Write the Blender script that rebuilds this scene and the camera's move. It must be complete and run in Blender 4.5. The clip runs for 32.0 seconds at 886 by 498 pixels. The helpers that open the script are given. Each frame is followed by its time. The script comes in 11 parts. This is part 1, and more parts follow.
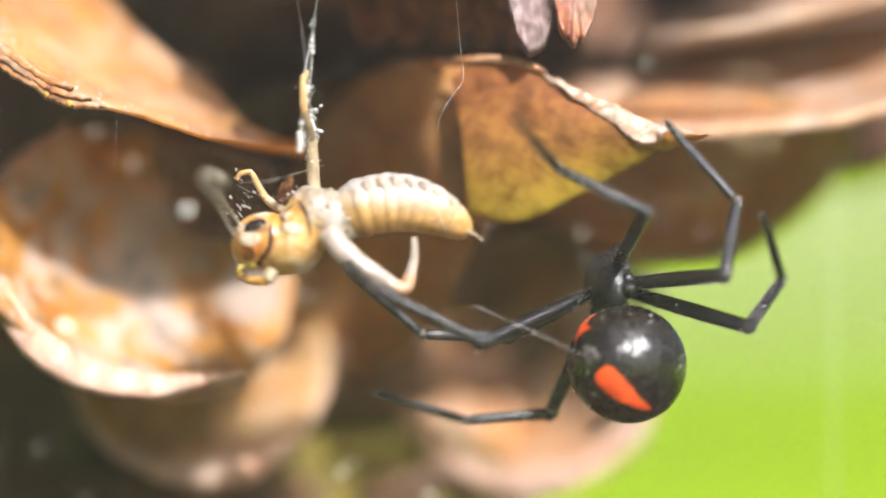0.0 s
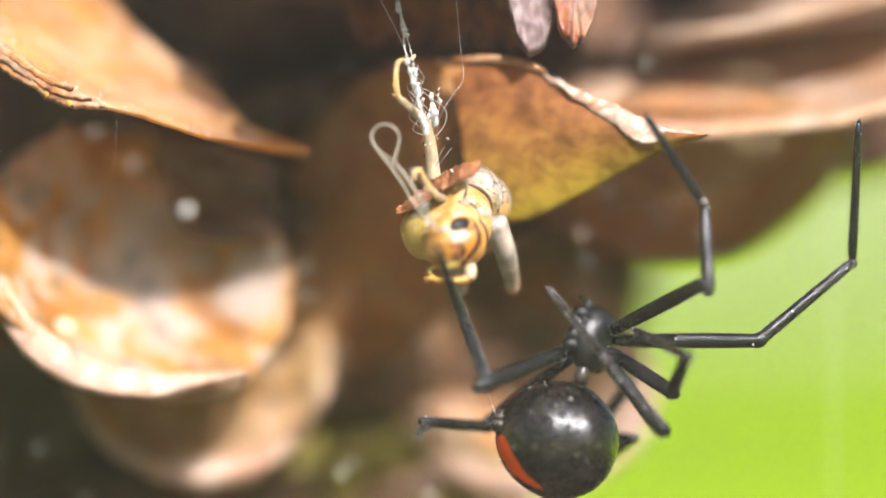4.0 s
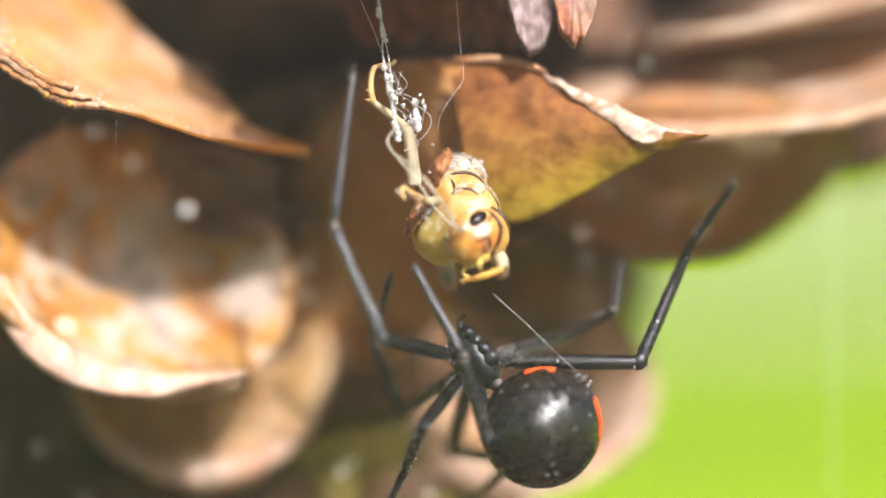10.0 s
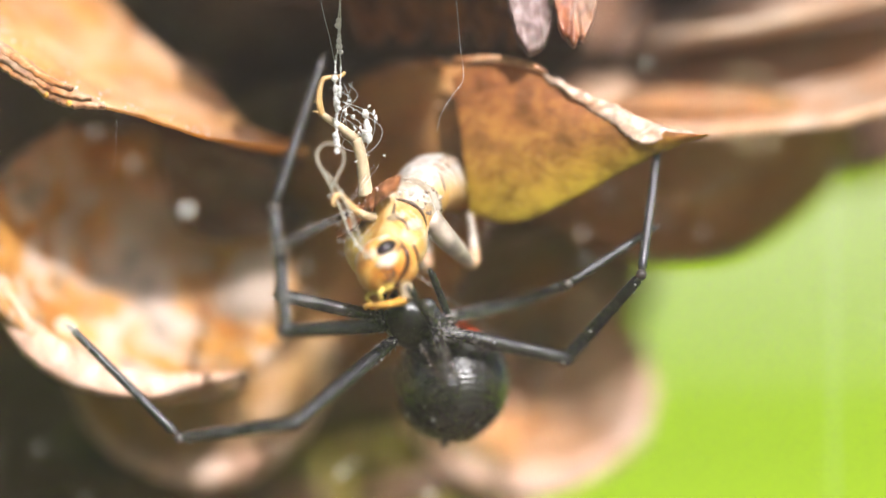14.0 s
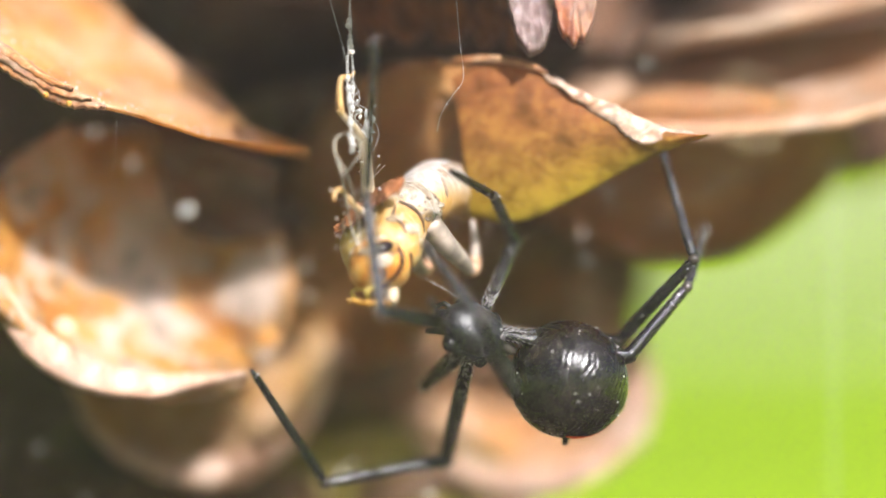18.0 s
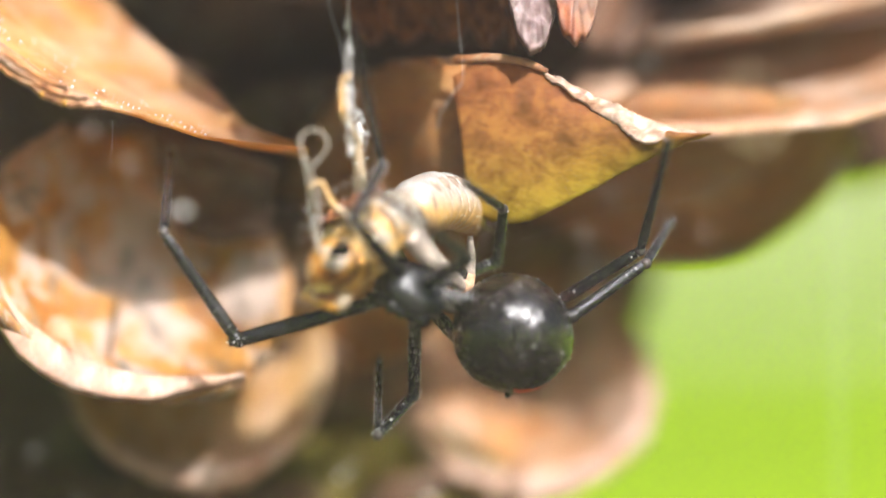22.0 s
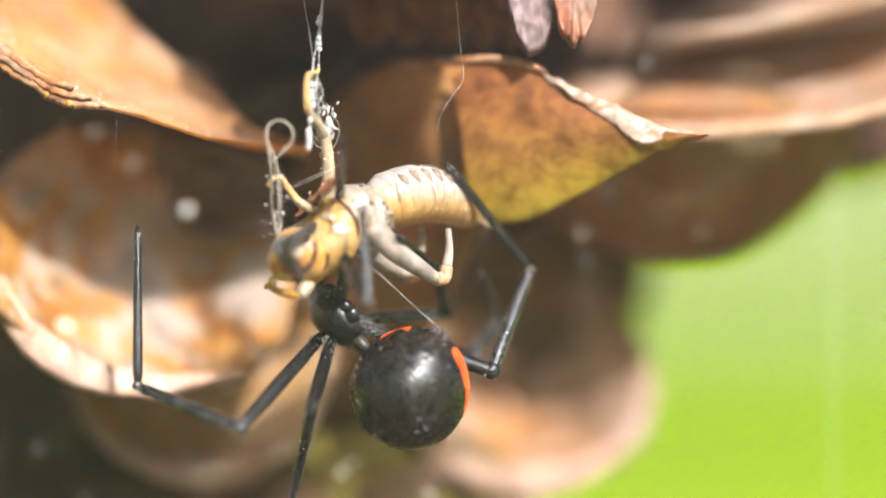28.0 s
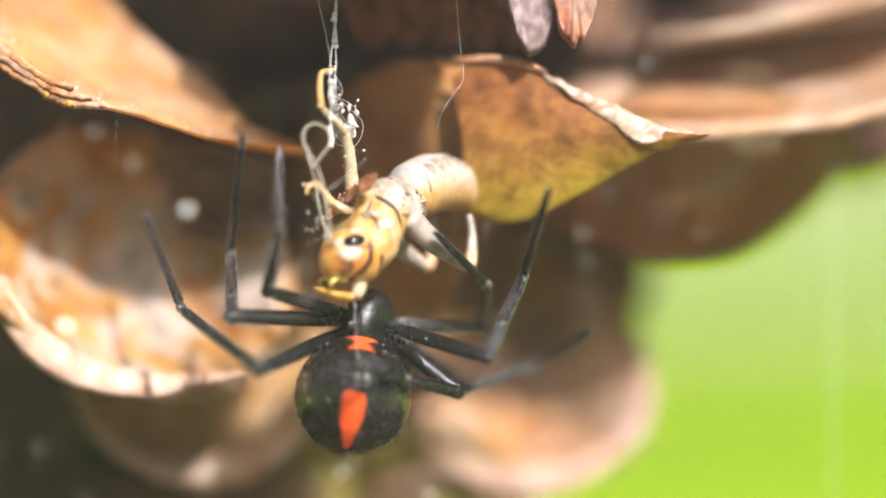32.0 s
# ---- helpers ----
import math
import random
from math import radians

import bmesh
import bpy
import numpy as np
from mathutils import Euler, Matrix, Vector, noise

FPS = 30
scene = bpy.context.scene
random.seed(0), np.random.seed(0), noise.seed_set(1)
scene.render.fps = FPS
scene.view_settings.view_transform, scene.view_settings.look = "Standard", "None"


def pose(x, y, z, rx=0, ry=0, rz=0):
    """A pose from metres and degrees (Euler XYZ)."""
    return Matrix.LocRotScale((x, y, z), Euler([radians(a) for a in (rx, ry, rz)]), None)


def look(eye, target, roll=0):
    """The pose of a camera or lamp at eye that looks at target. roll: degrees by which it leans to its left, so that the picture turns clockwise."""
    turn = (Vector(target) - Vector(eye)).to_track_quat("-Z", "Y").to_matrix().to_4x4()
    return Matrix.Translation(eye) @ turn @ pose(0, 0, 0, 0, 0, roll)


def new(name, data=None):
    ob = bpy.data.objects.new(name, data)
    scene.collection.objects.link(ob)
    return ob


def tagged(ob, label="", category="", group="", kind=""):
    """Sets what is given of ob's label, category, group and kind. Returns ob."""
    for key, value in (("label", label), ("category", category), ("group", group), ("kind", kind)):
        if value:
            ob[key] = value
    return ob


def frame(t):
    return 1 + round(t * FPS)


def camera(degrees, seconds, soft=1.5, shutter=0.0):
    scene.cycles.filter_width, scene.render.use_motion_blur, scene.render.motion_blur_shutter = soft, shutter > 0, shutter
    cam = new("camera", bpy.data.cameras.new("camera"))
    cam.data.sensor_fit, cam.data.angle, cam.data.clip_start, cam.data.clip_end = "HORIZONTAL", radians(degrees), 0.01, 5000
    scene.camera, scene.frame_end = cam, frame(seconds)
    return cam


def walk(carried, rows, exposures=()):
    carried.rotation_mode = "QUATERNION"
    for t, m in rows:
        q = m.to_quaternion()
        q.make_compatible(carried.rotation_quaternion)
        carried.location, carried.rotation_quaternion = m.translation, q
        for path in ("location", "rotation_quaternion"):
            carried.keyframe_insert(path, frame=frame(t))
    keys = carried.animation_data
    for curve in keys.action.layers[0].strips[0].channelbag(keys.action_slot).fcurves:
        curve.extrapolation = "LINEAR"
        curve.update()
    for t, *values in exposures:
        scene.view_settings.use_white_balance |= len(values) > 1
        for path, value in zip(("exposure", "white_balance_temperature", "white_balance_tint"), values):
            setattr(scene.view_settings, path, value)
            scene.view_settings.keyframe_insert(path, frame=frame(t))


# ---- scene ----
# Close-up world: builders work in millimetres, MM turns them into metres.
MM = 0.001
STAGE = 56.0          # height of the stage centre above the lawn, mm

cam = camera(14.0, 32.0, soft=1.5, shutter=0.5)
cam.data.dof.use_dof = True
cam.data.dof.focus_distance = 0.2554
cam.data.dof.aperture_fstop = 5.6
walk(cam, [
    (0, pose(0.00000, -0.25537, 0.06046, 89.000, 0, 0.000)),
    (17.9, pose(0.00000, -0.25537, 0.06046, 89.000, 0, 0.000)),
    (18.5, pose(0.00000, -0.25530, 0.06046, 89.072, 0, 0.011)),
    (19, pose(0.00000, -0.25622, 0.06047, 89.099, 0, -0.017)),
    (19.5, pose(0.00000, -0.25812, 0.06051, 89.121, 0, -0.021)),
    (20, pose(0.00000, -0.25908, 0.06052, 89.085, 0, -0.012)),
    (20.5, pose(0.00000, -0.25758, 0.06050, 89.004, 0, 0.011)),
    (21, pose(0.00000, -0.25578, 0.06046, 88.979, 0, -0.012)),
    (21.5, pose(0.00000, -0.25319, 0.06042, 89.035, 0, -0.025)),
    (22, pose(0.00000, -0.25243, 0.06041, 89.013, 0, -0.000)),
    (22.5, pose(0.00000, -0.25577, 0.06046, 89.115, 0, -0.019)),
    (23, pose(0.00000, -0.25847, 0.06051, 89.093, 0, 0.006)),
    (23.5, pose(0.00000, -0.25798, 0.06050, 89.046, 0, -0.023)),
    (24, pose(0.00000, -0.25534, 0.06046, 89.004, 0, -0.022)),
    (24.3, pose(0.00000, -0.25537, 0.06046, 89.000, 0, 0.000)),
    (32, pose(0.00000, -0.25537, 0.06046, 89.000, 0, 0.000)),
])


# ---- light ----
SUN_DIR = Vector((0.33, -0.7, 0.64)).normalized()
world = bpy.data.worlds.new("world")
scene.world = world
world.use_nodes = True
wn = world.node_tree
sky = wn.nodes.new("ShaderNodeTexSky")
sky.sky_type, sky.sun_disc = "NISHITA", False
sky.sun_elevation = math.asin(SUN_DIR.z)
sky.sun_rotation = math.atan2(SUN_DIR.x, SUN_DIR.y)
wn.links.new(sky.outputs[0], wn.nodes["Background"].inputs[0])
wn.nodes["Background"].inputs[1].default_value = 0.06
sun_data = bpy.data.lights.new("sun", "SUN")
sun_data.energy, sun_data.angle, sun_data.color = 4.8, radians(0.53), (1.0, 0.97, 0.985)
sun = new("sun", sun_data)
sun.matrix_world = look(SUN_DIR * 2, (0, 0, 0))
scene.view_settings.exposure = 0.76


# ---- materials ----
def ramp(nt, fac, stops):
    node = nt.nodes.new("ShaderNodeValToRGB")
    while len(node.color_ramp.elements) < len(stops):
        node.color_ramp.elements.new(0.5)
    for el, (p, c) in zip(node.color_ramp.elements, stops):
        el.position, el.color = p, (*c, 1)
    nt.links.new(fac, node.inputs[0])
    return node.outputs[0]


def noise_tex(nt, coord, size, detail=6, rough=0.6, stretch=(1, 1, 1), warp=0.0):
    """Noise whose features are about size mm wide."""
    mp = nt.nodes.new("ShaderNodeMapping")
    mp.inputs["Scale"].default_value = stretch
    nt.links.new(coord, mp.inputs[0])
    n = nt.nodes.new("ShaderNodeTexNoise")
    n.inputs["Scale"].default_value = 1 / (size * MM)
    n.inputs["Detail"].default_value, n.inputs["Roughness"].default_value = detail, rough
    n.inputs["Distortion"].default_value = warp
    nt.links.new(mp.outputs[0], n.inputs["Vector"])
    return n.outputs[0]


def mix(nt, fac, a, b, mode="MIX"):
    m = nt.nodes.new("ShaderNodeMix")
    m.data_type, m.blend_type = "RGBA", mode
    for sock, v in ((m.inputs[0], fac), (m.inputs[6], a), (m.inputs[7], b)):
        if isinstance(v, (int, float)):
            sock.default_value = v
        elif isinstance(v, tuple):
            sock.default_value = (*v, 1)
        else:
            nt.links.new(v, sock)
    return m.outputs[2]


def base_mat(name, rough=0.5, metal=0.0, spec=0.5):
    m = bpy.data.materials.new(name)
    m.use_nodes = True
    nt = m.node_tree
    p = nt.nodes["Principled BSDF"]
    p.inputs["Roughness"].default_value, p.inputs["Metallic"].default_value = rough, metal
    p.inputs["Specular IOR Level"].default_value = spec
    co = nt.nodes.new("ShaderNodeTexCoord").outputs["Object"]
    return m, nt, p, co


def bump(nt, p, height, strength, dist):
    b = nt.nodes.new("ShaderNodeBump")
    b.inputs["Strength"].default_value, b.inputs["Distance"].default_value = strength, dist * MM
    nt.links.new(height, b.inputs["Height"])
    nt.links.new(b.outputs[0], p.inputs["Normal"])


def translucent(nt, p, color, amount):
    tr = nt.nodes.new("ShaderNodeBsdfTranslucent")
    if isinstance(color, tuple):
        tr.inputs[0].default_value = (*color, 1)
    else:
        nt.links.new(color, tr.inputs[0])
    mx = nt.nodes.new("ShaderNodeMixShader")
    mx.inputs[0].default_value = amount
    nt.links.new(p.outputs[0], mx.inputs[1])
    nt.links.new(tr.outputs[0], mx.inputs[2])
    nt.links.new(mx.outputs[0], nt.nodes["Material Output"].inputs[0])


def wood_mat(name, dark, mid, light, stain=0.5, glow=0.0, rough=0.55, pale=0.0, spread=6.0, through_color=None, mould=0.46, spot=2.2):
    """Woody cone scale: lengthwise grain, dark stains, pale worn patches."""
    m, nt, p, co = base_mat(name, rough, 0, 0.35)
    info = nt.nodes.new("ShaderNodeObjectInfo")
    shift = nt.nodes.new("ShaderNodeVectorMath")
    shift.operation = "ADD"
    nt.links.new(co, shift.inputs[0])
    nt.links.new(info.outputs["Random"], shift.inputs[1])
    co = shift.outputs[0]
    grain = noise_tex(nt, co, 0.5, 8, 0.65, (0.14, 1, 1), 0.3)
    patch = noise_tex(nt, co, spread, 5, 0.6, (0.7, 1, 1), 0.5)
    blot = noise_tex(nt, co, spot, 9, 0.7, (0.5, 1, 1), 0.8)
    col = ramp(nt, patch, [(0.32, dark), (0.5, mid), (0.68, light)])
    g = ramp(nt, grain, [(0.3, (0.55, 0.5, 0.45)), (0.65, (1.1, 1.08, 1.05))])
    col = mix(nt, 0.8, col, g, "MULTIPLY")
    s = ramp(nt, blot, [(mould, (0, 0, 0)), (mould + 0.18, (1, 1, 1))])
    sm = nt.nodes.new("ShaderNodeMath")
    sm.operation = "MULTIPLY"
    sm.inputs[1].default_value = stain
    nt.links.new(s, sm.inputs[0])
    col = mix(nt, sm.outputs[0], col, (0.15, 0.13, 0.105))
    film = noise_tex(nt, co, 4.0, 7, 0.65, (0.6, 1, 1), 0.6)
    fm = ramp(nt, film, [(0.43, (0, 0, 0)), (0.68, (pale,) * 3)])
    col = mix(nt, fm, col, (0.66, 0.55, 0.45))
    nt.links.new(col, p.inputs["Base Color"])
    h = mix(nt, 0.4, grain, blot)
    bump(nt, p, h, 0.6, 0.15)
    if glow:
        translucent(nt, p, through_color or col, glow)
    return m


M_SCALE = wood_mat("cone_scale_wood", (0.2, 0.075, 0.02), (0.5, 0.22, 0.065), (0.62, 0.34, 0.14), 0.85, 0.05, 0.42, pale=0.75, spread=4.0)
M_BROWN = wood_mat("golden_brown_wood", (0.26, 0.1, 0.03), (0.4, 0.17, 0.05), (0.48, 0.25, 0.085), 0.4, 0.2, pale=0.05)


def thin_mat():
    """Thin blotched scale: rust upper edge, lower margin painted yellow for light shining through."""
    m, nt, p, co = base_mat("thin_scale_wood", 0.5, 0, 0.4)
    uv = nt.nodes.new("ShaderNodeTexCoord").outputs["UV"]
    sep = nt.nodes.new("ShaderNodeSeparateXYZ")
    nt.links.new(uv, sep.inputs[0])
    wob = noise_tex(nt, co, 3.0, 6, 0.6, (1, 1, 1), 0.8)
    add = nt.nodes.new("ShaderNodeMath")
    add.operation = "MULTIPLY_ADD"
    nt.links.new(wob, add.inputs[0])
    add.inputs[1].default_value = 0.3
    nt.links.new(sep.outputs["Y"], add.inputs[2])
    col = ramp(nt, add.outputs[0], [(0.15, (0.44, 0.33, 0.035)), (0.42, (0.43, 0.25, 0.04)), (0.66, (0.4, 0.19, 0.05)), (1.0, (0.4, 0.16, 0.055))])
    spots = noise_tex(nt, co, 1.5, 7, 0.65, (0.7, 1, 1), 0.25)
    col = mix(nt, 0.9, col, ramp(nt, spots, [(0.34, (0.5, 0.4, 0.34)), (0.5, (0.95, 0.9, 0.84)), (0.62, (1.4, 1.38, 1.2))]), "MULTIPLY")
    fine = noise_tex(nt, co, 0.2, 5, 0.7, (0.3, 1, 1))
    col = mix(nt, 0.4, col, ramp(nt, fine, [(0.3, (0.6, 0.55, 0.5)), (0.6, (1.05, 1.05, 1.05))]), "MULTIPLY")
    nt.links.new(col, p.inputs["Base Color"])
    bump(nt, p, mix(nt, 0.4, spots, fine), 0.6, 0.15)
    translucent(nt, p, col, 0.55)
    return m


M_THIN = thin_mat()
M_FROST = wood_mat("frosted_rim", (0.2, 0.065, 0.02), (0.46, 0.29, 0.19), (0.64, 0.58, 0.54), 0.6, 0.1, 0.45, pale=0.4, spread=0.6)
M_ASH = wood_mat("grey_bract", (0.06, 0.03, 0.026), (0.13, 0.075, 0.07), (0.28, 0.22, 0.22), 0.5, 0.05, spread=0.9)
M_BRACT = wood_mat("rust_bract", (0.09, 0.022, 0.012), (0.22, 0.06, 0.02), (0.4, 0.16, 0.05), 0.5, 0.05, 0.5, pale=0.25, spread=0.9)
M_CRUST = wood_mat("orange_crust", (0.2, 0.065, 0.02), (0.48, 0.19, 0.055), (0.64, 0.4, 0.22), 0.6, 0.15, 0.35, pale=0.3, spread=0.7)
M_PEACH = wood_mat("peach_scale_wood", (0.5, 0.22, 0.09), (0.68, 0.4, 0.23), (0.78, 0.64, 0.52), 0.4, 0.05, pale=0.6, spread=5.0)


def bowl_mat():
    """Golden wood, overgrown with pale and grey mould in ragged patches."""
    m, nt, p, co = base_mat("mouldy_bowl_wood", 0.5, 0, 0.35)
    grain = noise_tex(nt, co, 0.6, 8, 0.65, (0.2, 1, 1), 0.3)
    patch = noise_tex(nt, co, 7.0, 5, 0.6, (1, 1, 1), 0.4)
    col = ramp(nt, patch, [(0.36, (0.26, 0.1, 0.015)), (0.5, (0.4, 0.2, 0.04)), (0.64, (0.5, 0.27, 0.14))])
    col = mix(nt, 0.7, col, ramp(nt, grain, [(0.3, (0.6, 0.54, 0.48)), (0.65, (1.1, 1.08, 1.05))]), "MULTIPLY")
    film = noise_tex(nt, co, 5.0, 10, 0.72, (0.8, 1, 1), 0.5)
    col = mix(nt, ramp(nt, film, [(0.46, (0, 0, 0)), (0.54, (0.85, 0.85, 0.85))]), col, (0.42, 0.35, 0.3))
    soot = noise_tex(nt, co, 3.4, 10, 0.74, (0.7, 1, 1), 0.7)
    col = mix(nt, ramp(nt, soot, [(0.53, (0, 0, 0)), (0.6, (0.85, 0.85, 0.85))]), col, (0.17, 0.145, 0.12))
    nt.links.new(col, p.inputs["Base Color"])
    bump(nt, p, mix(nt, 0.5, grain, film), 0.6, 0.15)
    translucent(nt, p, col, 0.03)
    return m


M_BOWL = bowl_mat()
M_HONEY = wood_mat("honey_scale_wood", (0.34, 0.15, 0.035), (0.52, 0.27, 0.075), (0.62, 0.4, 0.17), 0.35, 0.05, 0.42, pale=0.35, spread=4.0)
M_MOSS = wood_mat("mossy_wood", (0.09, 0.065, 0.007), (0.16, 0.125, 0.012), (0.24, 0.2, 0.03), 0.3, 0.0, 0.8, spread=4.0)
M_GOLD = wood_mat("golden_scale_wood", (0.3, 0.13, 0.035), (0.48, 0.24, 0.06), (0.64, 0.42, 0.16), 0.5, 0.34, pale=0.5, spread=3.5, through_color=(0.95, 0.48, 0.08))
# dark wood; the deep shade inside the cone is put into its colour
M_DARK = wood_mat("shaded_inner_wood", (0.04, 0.018, 0.008), (0.09, 0.038, 0.015), (0.16, 0.07, 0.03), 0.5, 0.0)
M_RIM = wood_mat("weathered_rim", (0.34, 0.15, 0.08), (0.54, 0.32, 0.22), (0.64, 0.5, 0.42), 0.35, 0.1, 0.55, pale=0.3, spread=1.8)
M_TABLE = wood_mat("dark_table_wood", (0.05, 0.03, 0.02), (0.1, 0.06, 0.035), (0.16, 0.1, 0.06), 0.2, 0.0)
M_BARK = wood_mat("flaking_bract", (0.09, 0.03, 0.016), (0.27, 0.09, 0.035), (0.55, 0.22, 0.07), 0.2, 0.05, spread=1.0)


def chitin_mat(name, color, rough, pit=0.2, hair=0.5, spec=0.5, deep=0.08):
    m, nt, p, co = base_mat(name, rough, 0, spec)
    n = noise_tex(nt, co, 1.4, 5, 0.6)
    c = ramp(nt, n, [(0.35, tuple(v * 0.6 for v in color)), (0.7, tuple(min(1, v * 1.35) for v in color))])
    nt.links.new(c, p.inputs["Base Color"])
    f = noise_tex(nt, co, hair, 6, 0.7)
    r = ramp(nt, f, [(0.3, (rough * 0.7,) * 3), (0.7, (min(1, rough * 1.5),) * 3)])
    nt.links.new(r, p.inputs["Roughness"])
    bump(nt, p, f, pit, deep)
    return m


def mottled_mat(name, a, b, c, size, rough):
    """Patchy insect cuticle in three tones, slightly see-through."""
    m, nt, p, co = base_mat(name, rough, 0, 0.5)
    n = noise_tex(nt, co, size, 7, 0.65, (1, 1, 1), 0.8)
    fine = noise_tex(nt, co, 0.3, 5, 0.7)
    col = ramp(nt, n, [(0.34, a), (0.5, b), (0.64, c)])
    col = mix(nt, 0.5, col, ramp(nt, fine, [(0.3, (0.6, 0.55, 0.5)), (0.7, (1.1, 1.1, 1.1))]), "MULTIPLY")
    nt.links.new(col, p.inputs["Base Color"])
    bump(nt, p, mix(nt, 0.5, n, fine), 0.5, 0.12)
    translucent(nt, p, col, 0.12)
    return m


M_BLACK = chitin_mat("black_chitin", (0.01, 0.009, 0.01), 0.3, 0.5, 0.25, 0.7)


def belly_mat():
    """Shiny black abdomen skin with fine wavy creases."""
    m, nt, p, co = base_mat("creased_black_chitin", 0.22, 0, 0.7)
    tone = noise_tex(nt, co, 1.2, 4, 0.6)
    nt.links.new(ramp(nt, tone, [(0.35, (0.006, 0.005, 0.006)), (0.7, (0.018, 0.013, 0.011))]), p.inputs["Base Color"])
    wave = nt.nodes.new("ShaderNodeTexWave")
    wave.bands_direction = "X"
    wave.inputs["Scale"].default_value = 800.0
    wave.inputs["Distortion"].default_value, wave.inputs["Detail"].default_value = 9.0, 3.0
    wave.inputs["Detail Scale"].default_value = 0.7
    nt.links.new(co, wave.inputs["Vector"])
    fold = noise_tex(nt, co, 0.9, 5, 0.6)
    nt.links.new(ramp(nt, fold, [(0.35, (0.16,) * 3), (0.65, (0.38,) * 3)]), p.inputs["Roughness"])
    bump(nt, p, mix(nt, 0.3, fold, wave.outputs[1]), 0.7, 0.13)
    return m


M_BELLY = belly_mat()
M_LEG = chitin_mat("black_leg_chitin", (0.009, 0.008, 0.009), 0.2, 0.55, 0.14, 0.9)
M_HAIR = chitin_mat("grey_brown_bristles", (0.22, 0.2, 0.19), 0.35, 0.0)
M_JOINT = chitin_mat("brown_joint_chitin", (0.05, 0.04, 0.035), 0.3, 0.3, 0.2)
M_RED = chitin_mat("red_marking", (0.8, 0.085, 0.012), 0.5, 0.3, 0.4, 0.35)
M_EYE = chitin_mat("dark_eye", (0.008, 0.002, 0.003), 0.13, 0.0, 0.5, 0.9)
M_AMBER = mottled_mat("amber_cuticle", (0.36, 0.14, 0.02), (0.62, 0.33, 0.06), (0.72, 0.48, 0.2), 1.1, 0.22)
M_CREAM = mottled_mat("cream_cuticle", (0.3, 0.21, 0.12), (0.46, 0.37, 0.25), (0.54, 0.48, 0.4), 1.0, 0.25)


def banded_mat():
    """Glossy orange head cuticle, paler in places."""
    m, nt, p, co = base_mat("banded_amber_cuticle", 0.28, 0, 0.6)
    n = noise_tex(nt, co, 1.8, 5, 0.6, (1, 1, 1), 0.5)
    col = ramp(nt, n, [(0.36, (0.42, 0.155, 0.022)), (0.5, (0.54, 0.26, 0.05)), (0.64, (0.62, 0.42, 0.17))])
    fine = noise_tex(nt, co, 0.35, 5, 0.7)
    col = mix(nt, 0.5, col, ramp(nt, fine, [(0.3, (0.66, 0.56, 0.48)), (0.6, (1.08, 1.08, 1.05))]), "MULTIPLY")
    nt.links.new(col, p.inputs["Base Color"])
    bump(nt, p, mix(nt, 0.4, n, fine), 0.3, 0.1)
    translucent(nt, p, col, 0.15)
    return m


M_HEAD = banded_mat()


def striped_mat():
    """Frosty cream abdomen with brown flank bars and an amber underside."""
    m, nt, p, co = base_mat("striped_cream_cuticle", 0.3, 0, 0.5)
    sep = nt.nodes.new("ShaderNodeSeparateXYZ")
    nt.links.new(co, sep.inputs[0])
    rng = nt.nodes.new("ShaderNodeMapRange")
    rng.inputs["From Min"].default_value, rng.inputs["From Max"].default_value = -0.0022, 0.0026
    nt.links.new(sep.outputs["Z"], rng.inputs["Value"])
    col = ramp(nt, rng.outputs[0], [(0.05, (0.46, 0.24, 0.06)), (0.4, (0.55, 0.33, 0.11)), (0.56, (0.48, 0.38, 0.25)), (0.76, (0.43, 0.41, 0.38))])
    n = noise_tex(nt, co, 0.8, 7, 0.7, (1, 1, 1), 0.8)
    col = mix(nt, 0.7, col, ramp(nt, n, [(0.32, (0.55, 0.48, 0.42)), (0.6, (1.12, 1.12, 1.12))]), "MULTIPLY")
    blush = noise_tex(nt, co, 1.6, 4, 0.6, (1, 1, 1), 0.5)
    col = mix(nt, ramp(nt, blush, [(0.5, (0, 0, 0)), (0.7, (0.5, 0.5, 0.5))]), col, (0.5, 0.26, 0.14))
    nt.links.new(col, p.inputs["Base Color"])
    bump(nt, p, n, 0.4, 0.1)
    translucent(nt, p, col, 0.15)
    return m


M_STRIPE = striped_mat()
M_BAND = chitin_mat("brown_band", (0.09, 0.045, 0.02), 0.35, 0.2, 0.4)
M_RIND = chitin_mat("dark_red_brown_face_band", (0.06, 0.016, 0.006), 0.28, 0.2, 0.4)
M_LIMB = chitin_mat("pale_limb_cuticle", (0.38, 0.29, 0.18), 0.4, 0.4, 0.3)
M_SHIN = chitin_mat("greyish_pink_limb_cuticle", (0.34, 0.28, 0.23), 0.35, 0.4, 0.3)
M_TAN = chitin_mat("ochre_limb_cuticle", (0.5, 0.31, 0.12), 0.35, 0.3, 0.3)
M_THORAX = mottled_mat("chalky_cuticle", (0.22, 0.15, 0.09), (0.35, 0.3, 0.23), (0.43, 0.4, 0.36), 0.7, 0.45)


